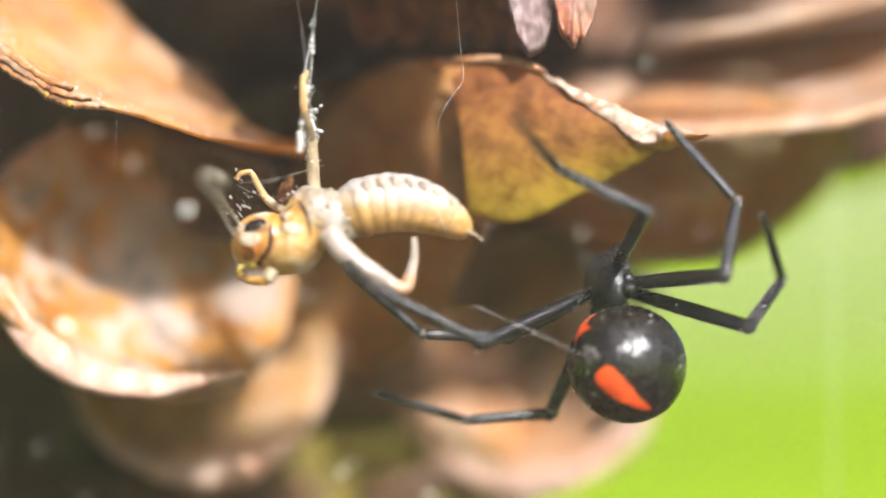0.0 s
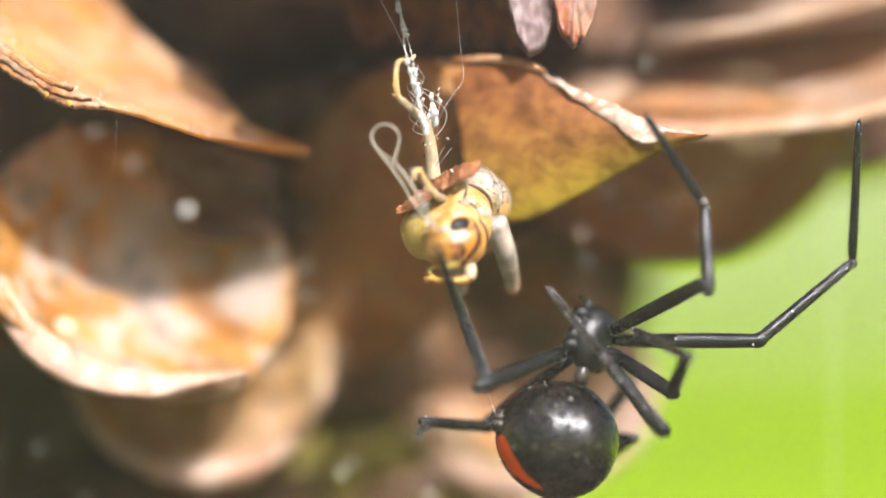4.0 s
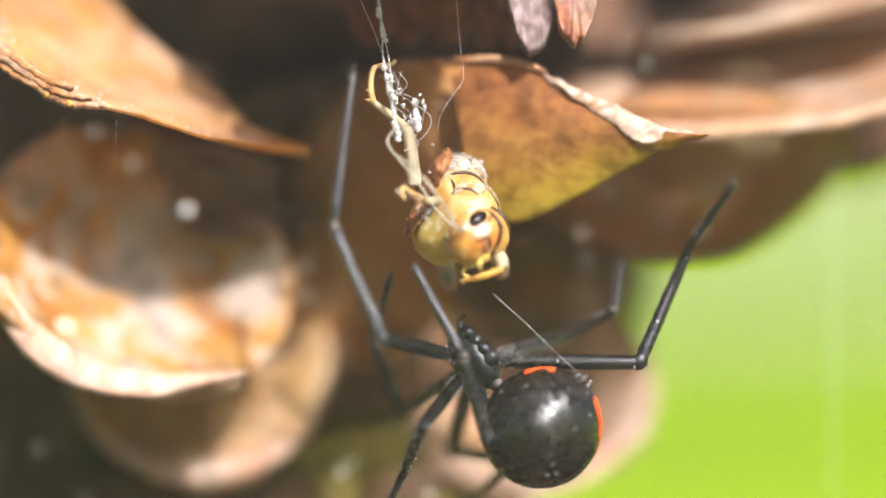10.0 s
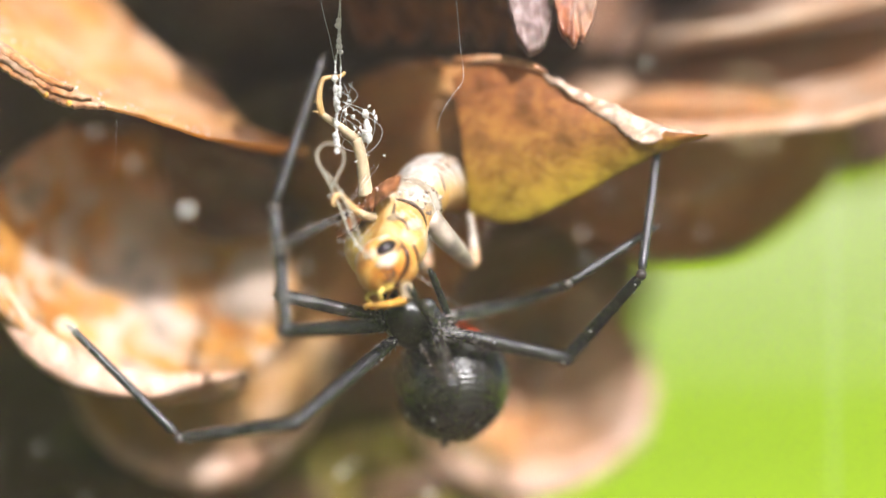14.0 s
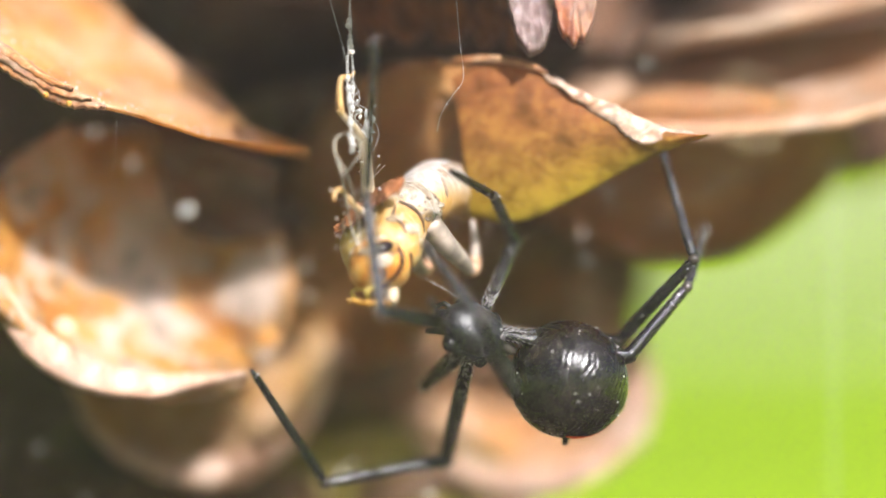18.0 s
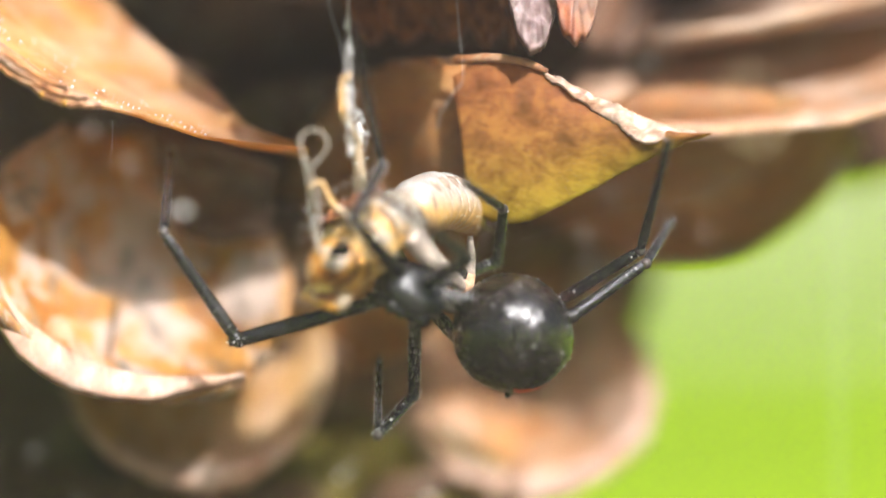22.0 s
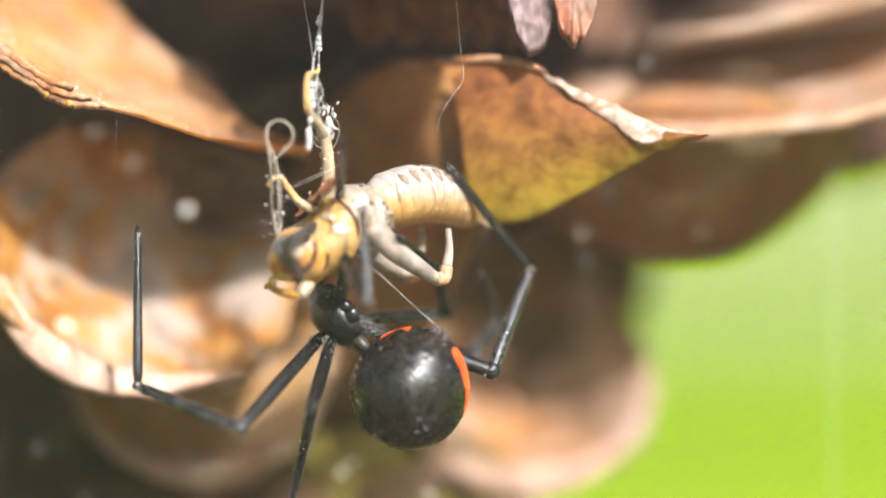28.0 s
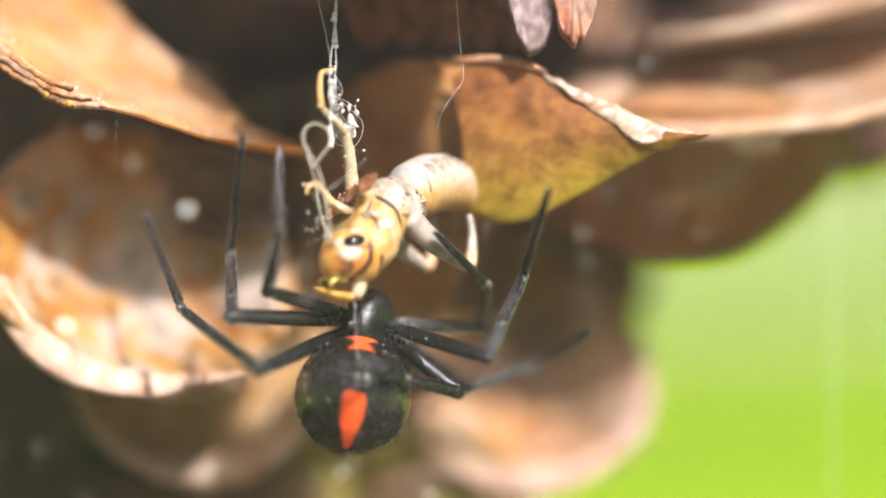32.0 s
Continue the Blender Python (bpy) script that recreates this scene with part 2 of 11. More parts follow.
def trunk_mat():
    """Yellow chest membrane, amber neck shield and chalky white shoulders."""
    m, nt, p, co = base_mat("trunk_cuticle", 0.4, 0, 0.5)
    sep = nt.nodes.new("ShaderNodeSeparateXYZ")
    nt.links.new(co, sep.inputs[0])
    n = noise_tex(nt, co, 1.6, 6, 0.65, (1, 1, 1), 0.6)
    fine = noise_tex(nt, co, 0.35, 5, 0.7)

    def band(terms, lo, hi):
        total = n
        for axis, gain in terms:
            add = nt.nodes.new("ShaderNodeMath")
            add.operation = "MULTIPLY_ADD"
            nt.links.new(sep.outputs[axis], add.inputs[0])
            add.inputs[1].default_value = gain
            nt.links.new(total, add.inputs[2])
            total = add.outputs[0]
        rng = nt.nodes.new("ShaderNodeMapRange")
        rng.inputs["From Min"].default_value, rng.inputs["From Max"].default_value = lo, hi
        nt.links.new(total, rng.inputs["Value"])
        return rng.outputs[0]
    amber = ramp(nt, n, [(0.34, (0.46, 0.21, 0.04)), (0.5, (0.58, 0.35, 0.1)), (0.64, (0.64, 0.5, 0.26))])
    yellow = ramp(nt, n, [(0.36, (0.5, 0.29, 0.05)), (0.5, (0.58, 0.4, 0.09)), (0.66, (0.62, 0.5, 0.2))])
    chalk = ramp(nt, n, [(0.34, (0.24, 0.17, 0.1)), (0.5, (0.4, 0.35, 0.28)), (0.64, (0.5, 0.47, 0.42))])
    col = mix(nt, band([("Y", 500.0)], 0.1, 0.9), yellow, amber)
    col = mix(nt, band([("Z", 450.0), ("X", -350.0)], -0.7, 0.1), col, chalk)
    col = mix(nt, 0.5, col, ramp(nt, fine, [(0.3, (0.6, 0.54, 0.48)), (0.65, (1.08, 1.08, 1.06))]), "MULTIPLY")
    nt.links.new(col, p.inputs["Base Color"])
    bump(nt, p, mix(nt, 0.5, n, fine), 0.45, 0.12)
    translucent(nt, p, col, 0.2)
    return m


M_TRUNK = trunk_mat()
M_PALE = mottled_mat("cream_face_patch", (0.46, 0.33, 0.2), (0.54, 0.44, 0.32), (0.58, 0.52, 0.44), 0.6, 0.2)
M_RUST = mottled_mat("rust_face_patch", (0.5, 0.15, 0.02), (0.62, 0.25, 0.04), (0.68, 0.36, 0.1), 0.5, 0.25)
M_YELLOW = mottled_mat("yellow_cuticle", (0.5, 0.32, 0.04), (0.64, 0.46, 0.08), (0.7, 0.58, 0.2), 0.9, 0.3)
M_KNEE = mottled_mat("orange_knee_cuticle", (0.45, 0.22, 0.12), (0.6, 0.34, 0.2), (0.62, 0.45, 0.32), 0.6, 0.35)
M_MARK = chitin_mat("faded_brown_mark", (0.25, 0.18, 0.125), 0.4, 0.2, 0.4)
M_FEELER = chitin_mat("grey_antenna_cuticle", (0.33, 0.29, 0.22), 0.45, 0.5, 0.12)
M_FLAKE = chitin_mat("rust_brown_wing_pad", (0.3, 0.11, 0.04), 0.45, 0.5, 0.3)


def silk_mat():
    m, nt, p, co = base_mat("silk", 0.3, 0, 0.6)
    p.inputs["Base Color"].default_value = (0.68, 0.67, 0.65, 1)
    n = noise_tex(nt, co, 0.3, 4)
    bump(nt, p, n, 0.4, 0.05)
    translucent(nt, p, (0.9, 0.88, 0.84), 0.4)
    return m


M_SILK = silk_mat()


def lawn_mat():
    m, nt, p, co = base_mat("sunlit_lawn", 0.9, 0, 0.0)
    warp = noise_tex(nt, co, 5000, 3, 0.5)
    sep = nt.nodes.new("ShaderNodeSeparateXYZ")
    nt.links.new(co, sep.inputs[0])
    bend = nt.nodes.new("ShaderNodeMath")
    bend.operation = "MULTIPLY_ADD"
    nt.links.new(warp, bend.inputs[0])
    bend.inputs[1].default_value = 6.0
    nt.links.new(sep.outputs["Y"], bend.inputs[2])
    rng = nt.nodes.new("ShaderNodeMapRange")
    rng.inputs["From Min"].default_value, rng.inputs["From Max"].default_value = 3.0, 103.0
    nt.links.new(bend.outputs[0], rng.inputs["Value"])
    # brightness bands by distance: sun glare, a shade stretch and pale far haze painted in
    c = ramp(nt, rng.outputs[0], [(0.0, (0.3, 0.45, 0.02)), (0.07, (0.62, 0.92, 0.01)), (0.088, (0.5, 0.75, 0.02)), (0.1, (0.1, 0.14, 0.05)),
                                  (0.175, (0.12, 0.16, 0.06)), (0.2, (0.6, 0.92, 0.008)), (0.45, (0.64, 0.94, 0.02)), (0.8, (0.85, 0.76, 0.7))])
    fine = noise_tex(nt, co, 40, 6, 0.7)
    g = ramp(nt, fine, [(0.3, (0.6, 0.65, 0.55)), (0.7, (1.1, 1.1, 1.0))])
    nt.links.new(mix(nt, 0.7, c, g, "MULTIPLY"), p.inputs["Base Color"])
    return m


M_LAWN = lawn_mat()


def glass_mat():
    """Clear glass under a thin film of dust, added as a veil of haze."""
    m, nt, p, co = base_mat("dusty_haze_glass", 0.0, 0, 0.5)
    p.inputs["Transmission Weight"].default_value = 1.0
    p.inputs["IOR"].default_value = 1.16
    film = nt.nodes.new("ShaderNodeBsdfDiffuse")
    film.inputs[0].default_value = (0.83, 0.75, 0.76, 1)
    n = noise_tex(nt, co, 25, 4, 0.5)
    amount = nt.nodes.new("ShaderNodeMapRange")
    amount.inputs["To Min"].default_value, amount.inputs["To Max"].default_value = 0.003, 0.0055
    nt.links.new(n, amount.inputs["Value"])
    mx = nt.nodes.new("ShaderNodeMixShader")
    nt.links.new(amount.outputs[0], mx.inputs[0])
    nt.links.new(p.outputs[0], mx.inputs[1])
    nt.links.new(film.outputs[0], mx.inputs[2])
    nt.links.new(mx.outputs[0], nt.nodes["Material Output"].inputs[0])
    return m


M_GLASS = glass_mat()


# pale see-through strip that paints a faint vertical reflection on the pane
def streak_mat():
    m, nt, p, co = base_mat("painted_reflection", 0.6, 0, 0.3)
    p.inputs["Base Color"].default_value = (0.8, 0.82, 0.78, 1)
    clear = nt.nodes.new("ShaderNodeBsdfTransparent")
    n = noise_tex(nt, co, 4, 5, 0.6, (1, 1, 0.15))
    amount = nt.nodes.new("ShaderNodeMapRange")
    amount.inputs["To Min"].default_value, amount.inputs["To Max"].default_value = 0.95, 1.0
    nt.links.new(n, amount.inputs["Value"])
    mx = nt.nodes.new("ShaderNodeMixShader")
    nt.links.new(amount.outputs[0], mx.inputs[0])
    nt.links.new(p.outputs[0], mx.inputs[1])
    nt.links.new(clear.outputs[0], mx.inputs[2])
    nt.links.new(mx.outputs[0], nt.nodes["Material Output"].inputs[0])
    return m


M_STREAK = streak_mat()
M_GRIME = chitin_mat("olive_grime", (0.3, 0.24, 0.13), 0.7, 0.3, 0.2)
M_DUST = chitin_mat("pale_dust", (0.8, 0.76, 0.66), 0.7, 0.3, 0.2)


# ---- builders ----
def mm(x, y, z, rx=0, ry=0, rz=0):
    """A pose in millimetres and degrees."""
    return pose(x * MM, y * MM, z * MM, rx, ry, rz)


def stage(x, y, z):
    """A place in metres from millimetres about the stage centre."""
    return Vector((x, y, z + STAGE)) * MM


def part(name, bm, material, parent=None, label="", smooth=True):
    me = bpy.data.meshes.new(name)
    bmesh.ops.recalc_face_normals(bm, faces=bm.faces)
    bm.to_mesh(me)
    bm.free()
    me.materials.append(material)
    if smooth:
        me.shade_smooth()
    ob = new(name, me)
    ob.parent = parent
    return tagged(ob, label)


def tube(bm, points, radii, sides=8, cap=True):
    """A tapering tube through points, in mm."""
    pts = [Vector(p) for p in points]
    rings, ref = [], None
    for i, p in enumerate(pts):
        d = (pts[min(i + 1, len(pts) - 1)] - pts[max(i - 1, 0)]).normalized()
        if ref is None:
            ref = d.orthogonal().normalized()
        ref = (ref - d * ref.dot(d)).normalized()
        side = d.cross(ref)
        r = radii[i] if not isinstance(radii, (int, float)) else radii
        rings.append([bm.verts.new((p + (ref * math.cos(a) + side * math.sin(a)) * r) * MM)
                      for a in (2 * math.pi * k / sides for k in range(sides))])
    for a, b in zip(rings, rings[1:]):
        for k in range(sides):
            bm.faces.new((a[k], a[(k + 1) % sides], b[(k + 1) % sides], b[k]))
    if cap:
        bm.faces.new(rings[0][::-1])
        bm.faces.new(rings[-1])
    return bm


def ball(bm, centre, radii, seg=16, ring=10, m=None):
    """An ellipsoid in mm."""
    ret = bmesh.ops.create_uvsphere(bm, u_segments=seg, v_segments=ring, radius=1)
    r = (radii,) * 3 if isinstance(radii, (int, float)) else radii
    mat = Matrix.Translation(Vector(centre) * MM) @ (m or Matrix()) @ Matrix.Diagonal((*[v * MM for v in r], 1))
    bmesh.ops.transform(bm, matrix=mat, verts=ret["verts"])
    return bm


def taper(r0, r1, n, p=1.0):
    return [r0 + (r1 - r0) * (i / (n - 1)) ** p for i in range(n)]


def curve_points(ctrl, n):
    """Catmull-Rom through ctrl."""
    c = [Vector(p) for p in ctrl]
    c = [c[0] * 2 - c[1]] + c + [c[-1] * 2 - c[-2]]
    out = []
    for i in range(1, len(c) - 2):
        for k in range(n):
            t = k / n
            a, b, d, e = c[i - 1], c[i], c[i + 1], c[i + 2]
            out.append(0.5 * ((2 * b) + (d - a) * t + (2 * a - 5 * b + 4 * d - e) * t * t + (3 * b - a - 3 * d + e) * t ** 3))
    out.append(c[-2])
    return out


def strand(bm, ctrl, r, beads, rnd, most=4.5):
    pts = curve_points(ctrl, 8)
    tube(bm, pts, r, 5)
    for _ in range(beads):
        p = rnd.choice(pts)
        s = (1.5 + (most - 1.5) * rnd.random() ** 2.5) * r
        ball(bm, p + Vector([rnd.uniform(-r, r) for _ in range(3)]), (s, s * rnd.uniform(0.7, 1.2), s * rnd.uniform(0.8, 1.6)), 7, 5)


# ---- setting ----
def box(bm, lo, hi, bevel=0.0):
    """A box between two corners, in mm."""
    ret = bmesh.ops.create_cube(bm, size=1)
    lo, hi = Vector(lo) * MM, Vector(hi) * MM
    m = Matrix.Translation((lo + hi) / 2) @ Matrix.Diagonal((*(hi - lo), 1))
    bmesh.ops.transform(bm, matrix=m, verts=ret["verts"])
    if bevel:
        bmesh.ops.bevel(bm, geom=bm.edges[:], offset=bevel * MM, segments=2, affect="EDGES")
    return bm


def build_setting():
    bm = bmesh.new()
    bmesh.ops.create_grid(bm, x_segments=8, y_segments=8, size=600)
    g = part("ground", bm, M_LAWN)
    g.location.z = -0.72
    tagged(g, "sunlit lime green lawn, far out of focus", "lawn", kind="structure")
    # unseen table, added to hold the cone and keep green lawn bounce off
    table = new("table")
    table.location.z = -0.72
    tagged(table, "plain dark wooden table, added unseen under the cone to block lawn bounce", "table")
    part("tabletop", box(bmesh.new(), (-170, -150, 696), (150, 140, 720), 3), M_TABLE, table)
    for x in (-150, 105):
        for y in (-130, 95):
            part("leg", box(bmesh.new(), (x, y, 0), (x + 25, y + 25, 696), 2), M_TABLE, table)
    pane = part("glass_pane", box(bmesh.new(), (-38, -1, 0), (38, 1, 110)), M_GLASS, None, smooth=False)
    pane.location = (0, -0.0146, 0)
    pane.visible_shadow = False
    streak = part("streak", box(bmesh.new(), (25.75, -1.3, 8), (26.2, -1.05, 62)), M_STREAK, pane, "faint vertical streak, a painted reflection", smooth=False)
    streak.visible_shadow = False
    tagged(pane, "clear dusty glass pane standing before the pine cone", "glass pane", kind="structure")


build_setting()


# ---- pine cone ----
def rod(scale, m, base):
    """The dark woody stalk that joins a scale to the core of the cone."""
    base = Vector(base)
    ends = [base, base.lerp(Vector((-12, 48, base.z + 1.5)), 0.5) + Vector((0, 0, -0.6)), Vector((-12, 48, base.z + 1.5))]
    back = m.inverted()
    part("stalk", tube(bmesh.new(), [(back @ stage(*p)) / MM for p in curve_points(ends, 5)], taper(1.1, 2.4, 11), 9), M_DARK, scale)


def add_scale(cone, centre, fwd, up, front, half, back, cup, thick=1.2, seed=1, material=None, rough=0.5, point=0.0,
              rim=True, nr=18, na=72, floor=2.0, lip=M_RIM, lean=0.0, swell=None, span=130, stalk=True):
    """A cupped scale: centre of its opening, way of its tip, way it opens; front, half and back: its reach to the tip,
    the sides and the base; cup: its depth, all in mm."""
    n = Vector(up).normalized()
    f = Vector(fwd)
    f = (f - n * f.dot(n)).normalized()
    m = Matrix.Translation(stage(*centre)) @ Matrix((f, n.cross(f), n)).transposed().to_4x4()

    def spot(r, a, below):
        c, s = math.cos(a), math.sin(a)
        reach = front if c > 0 else back
        sharp = 1 + point * max(0, c) ** 6
        e = r ** 3
        jag = rough * (noise.noise((3 * c + seed, 3 * s, 0.3)) + 0.5 * noise.noise((9 * c + seed, 9 * s, 2.0)) + 0.35 * noise.noise((24 * c, 24 * s, seed)))
        k = r * (1 + 0.05 * jag * e)
        x, y = reach * c * k * sharp - lean * (1 - r * r), half * s * k * (1 - 0.35 * min(1, point * 3) * max(0, c) ** 2)
        z = -cup * (1 - r ** floor)
        z += 0.35 * rough * noise.noise((x * 0.25 + seed, y * 0.3, 1.7)) + 0.12 * rough * noise.noise((x * 0.9 + seed, y * 1.1, 5.7))
        z += 0.5 * jag * e * 0.6
        if c < 0:
            z -= cup * 0.35 * (-c) ** 2 * e       # the base runs down to the stalk
        if below:
            th = thick * (0.8 + 0.35 * e)
            return Vector((x * (1 + 0.02 * thick), y * (1 + 0.02 * thick), z - th))
        return Vector((x, y, z))

    bm = bmesh.new()
    sheets = []
    for below in (False, True):
        mid = bm.verts.new(spot(0.0, 0, below) * MM)
        rings = [[bm.verts.new(spot(i / nr, 2 * math.pi * k / na, below) * MM) for k in range(na)] for i in range(1, nr + 1)]
        for k in range(na):
            q = (k + 1) % na
            bm.faces.new((mid, rings[0][k], rings[0][q]))
            for p, o in zip(rings, rings[1:]):
                bm.faces.new((p[k], o[k], o[q], p[q]))
        sheets.append(rings[-1])
    for k in range(na):
        q = (k + 1) % na
        bm.faces.new((sheets[0][k], sheets[1][k], sheets[1][q], sheets[0][q]))
    ob = part("scale", bm, material or M_SCALE, cone)
    ob.matrix_basis = cone.matrix_basis.inverted() @ m
    if stalk:
        base = Vector(centre) - f * back * 0.75 - n * (cup * 0.6 + thick)
        rod(ob, m, base)
    if rim:
        angles = [radians(d) for d in range(-span, span + 1, 2)]
        path = [(spot(1.0, a, False) + spot(1.0, a, True)) / 2 for a in angles]
        count = len(path)
        rad = [thick * (0.2 + 0.3 * min(1, i / 40, (count - 1 - i) / 40))
               * (0.95 + 0.5 * noise.noise((i * 0.05, seed, 9)) + 0.3 * rough * noise.noise((i * 0.21, seed, 0)) + 0.35 * rough * noise.noise((i * 0.7, seed, 4)))
               for i in range(count)]
        if swell:
            lo, hi, gain = swell
            rad = [q * (1 + gain * max(0, math.sin(math.pi * min(1, max(0, (math.degrees(a) - lo) / (hi - lo)))))) for q, a in zip(rad, angles)]
        bm = tube(bmesh.new(), path, rad, 10)
        for v in bm.verts:
            v.co += Vector([noise.noise(v.co * 1800 + Vector((j * 7, seed, 0))) for j in range(3)]) * 0.0002 * rough
        part("rim", bm, lip, ob, "pale weathered crusty lip")
    return ob


def shell(cone, low, high, facing, bulge, thick, material, seed, rough=0.6, label="", name="scale", parent=None, nv=24, steps=9):
    """A curved woody sheet between a lower and an upper edge, swelling towards its facing side, in mm."""
    home = (cone.matrix_basis if parent is None else cone.matrix_basis @ parent.matrix_basis).inverted()
    face = Vector(facing).normalized()
    lows, highs = curve_points(low, steps), curve_points(high, steps)
    nu = len(lows)

    def spot(i, j, below):
        u, v = i / (nu - 1), j / (nv - 1)
        a, b = lows[i], highs[i]
        edge = rough * (0.35 * noise.noise((u * 14, seed, 2)) + 0.22 * noise.noise((u * 45, seed, 5)))
        p = a + (b - a) * v + (b - a).normalized() * edge * (abs(2 * v - 1) ** 6)
        p += face * (bulge * 4 * v * (1 - v) + rough * (0.4 * noise.noise((p.x * 0.25, p.z * 0.3, seed)) + 0.1 * noise.noise((p.x * 1.1, p.z * 1.3, seed))))
        return home @ stage(*(p - face * (thick if below else 0.0)))

    bm = bmesh.new()
    uv = bm.loops.layers.uv.new("UVMap")
    grids = [[[bm.verts.new(spot(i, j, below)) for j in range(nv)] for i in range(nu)] for below in (False, True)]

    def face_of(vs, coords):
        f = bm.faces.new(vs)
        for lp, c in zip(f.loops, coords):
            lp[uv].uv = c

    for g in grids:
        for i in range(nu - 1):
            for j in range(nv - 1):
                quad = ((i, j), (i + 1, j), (i + 1, j + 1), (i, j + 1))
                face_of([g[p][q] for p, q in quad], [(p / (nu - 1), q / (nv - 1)) for p, q in quad])
    loop = [(i, 0) for i in range(nu)] + [(nu - 1, j) for j in range(1, nv)] + [(i, nv - 1) for i in range(nu - 2, -1, -1)] + [(0, j) for j in range(nv - 2, 0, -1)]
    for k, (i, j) in enumerate(loop):
        p, q = loop[(k + 1) % len(loop)]
        face_of((grids[0][i][j], grids[0][p][q], grids[1][p][q], grids[1][i][j]), [(a / (nu - 1), b / (nv - 1)) for a, b in ((i, j), (p, q), (p, q), (i, j))])
    return part(name, bm, material, parent or cone, label)


def build_cone():
    cone = new("pine_cone")
    cone.matrix_basis = Matrix.Translation((-0.012, 0.048, 0))
    tagged(cone, "open brown pine cone with cupped woody scales, standing on an added table", "pine cone")
    bm = bmesh.new()
    pts = [(0, 0, z) for z in range(0, 136, 3)]
    tube(bm, pts, [(14 + 2 * math.sin(p[2] * 0.7)) * min(1, 0.5 + p[2] / 40) for p in pts], 28)
    for v in bm.verts:
        v.co += Vector((v.co.x, v.co.y, 0)).normalized() * 0.003 * noise.noise(v.co * 220)
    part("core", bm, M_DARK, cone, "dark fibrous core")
    A = add_scale
    # upper left, hollow face to the light, with a crusty lower edge
    edge_low = [(-34.6, 2.4, 16.0), (-31.6, 1.8, 14.2), (-28.2, 1.2, 12.0), (-24.5, 0.8, 10.4), (-21.1, 1.0, 9.4), (-17.5, 1.6, 8.2), (-14.3, 2.8, 7.7), (-9.6, 5.8, 7.2)]
    edge_high = [(-35.1, 18.0, 28.4), (-31.4, 18.0, 25.0), (-27.6, 18.0, 21.1), (-24.3, 17.5, 17.6), (-20.9, 16.0, 14.5), (-16.9, 13.5, 11.6), (-14.0, 9.5, 8.9), (-9.7, 8.0, 7.3)]
    gold = shell(cone, edge_low, edge_high,
                 (0.1, -0.96, 0.25), -2.4, 0.8, M_GOLD, 3, 0.9)
    # three flaking layers of crust along its lower edge
    crust_line = [(-34.0, 1.6, 14.5), (-31.4, 0.9, 13.0), (-29.5, 0.4, 11.8), (-27.7, 0.0, 10.7), (-26.1, -0.2, 10.3), (-24.8, -0.2, 10.2), (-23.9, 0.2, 10.1)]
    for k, (drop, tall, out) in enumerate(((-0.1, 1.3, 0.0), (0.4, 1.2, 0.12), (0.95, 0.9, 0.2))):
        layer = [(x, y - out, z + drop) for x, y, z in crust_line[:7 - k]]
        top = [(x, y - out + 0.9, z + tall * math.sin(math.pi * (0.35 + 0.6 * i / (len(layer) - 1)))) for i, (x, y, z) in enumerate(layer)]
        shell(cone, layer, top, (0.1, -0.9, 0.4), 0.3, 0.45, M_CRUST, 8 + 5 * k, 0.7, "flaking orange crust", "crust", gold, 12, 16)
    home = cone.matrix_basis.inverted()
    for x, y, z, r in ((-28.0, -0.1, 10.9, 0.18), (-26.4, -0.3, 10.3, 0.22)):
        part("resin_drop", ball(bmesh.new(), (home @ stage(x, y, z)) / MM, (r, r, r * 1.2), 10, 8), M_AMBER, gold)
    # pale grit beads added along its lower edge as white glints
    grit = bmesh.new()
    rnd = random.Random(31)
    lows, highs = curve_points(edge_low, 9), curve_points(edge_high, 9)
    for _ in range(150):
        i, v = rnd.randrange(2, 48), 0.02 + 0.36 * rnd.random() ** 1.3
        p = lows[i] + (highs[i] - lows[i]) * v + Vector((0.1, -0.96, 0.25)).normalized() * (-2.4 * 4 * v * (1 - v) + 0.1)
        ball(grit, (home @ stage(*p)) / MM, 0.03 + 0.09 * rnd.random() ** 2, 6, 5)
    tagged(part("grit", grit, M_SILK, gold, "tiny pale grains set as glints"), kind="stuff")
    # left bowl, mouldy inside, with a broad pale rim
    bowl = A(cone, (-22.3, 11.0, -1.2), (0, -0.47, -0.88), (0.42, -0.78, 0.46), 10.4, 12.2, 12.2, 5.0, 1.2, 5, M_BOWL, 0.8, rim=False, floor=2.2)
    shell(cone, [(-28.2, 14.0, 9.0), (-31.3, 12.0, 6.3), (-33.2, 9.5, 2.3), (-33.0, 6.5, -2.7), (-29.2, 4.2, -8.4), (-22.2, 4.5, -10.7), (-14.3, 7.5, -9.3)],
          [(-27.9, 14.3, 8.9), (-30.8, 12.4, 6.3), (-32.5, 10.1, 2.5), (-32.0, 7.4, -1.9), (-28.4, 4.8, -6.0), (-21.8, 5.5, -8.9), (-14.3, 7.8, -9.0)],
          (0.1, -0.9, 0.4), 0.35, 0.9, M_RIM, 6, 0.8, "broad cream pink rim", "rim", bowl, 10, 14)
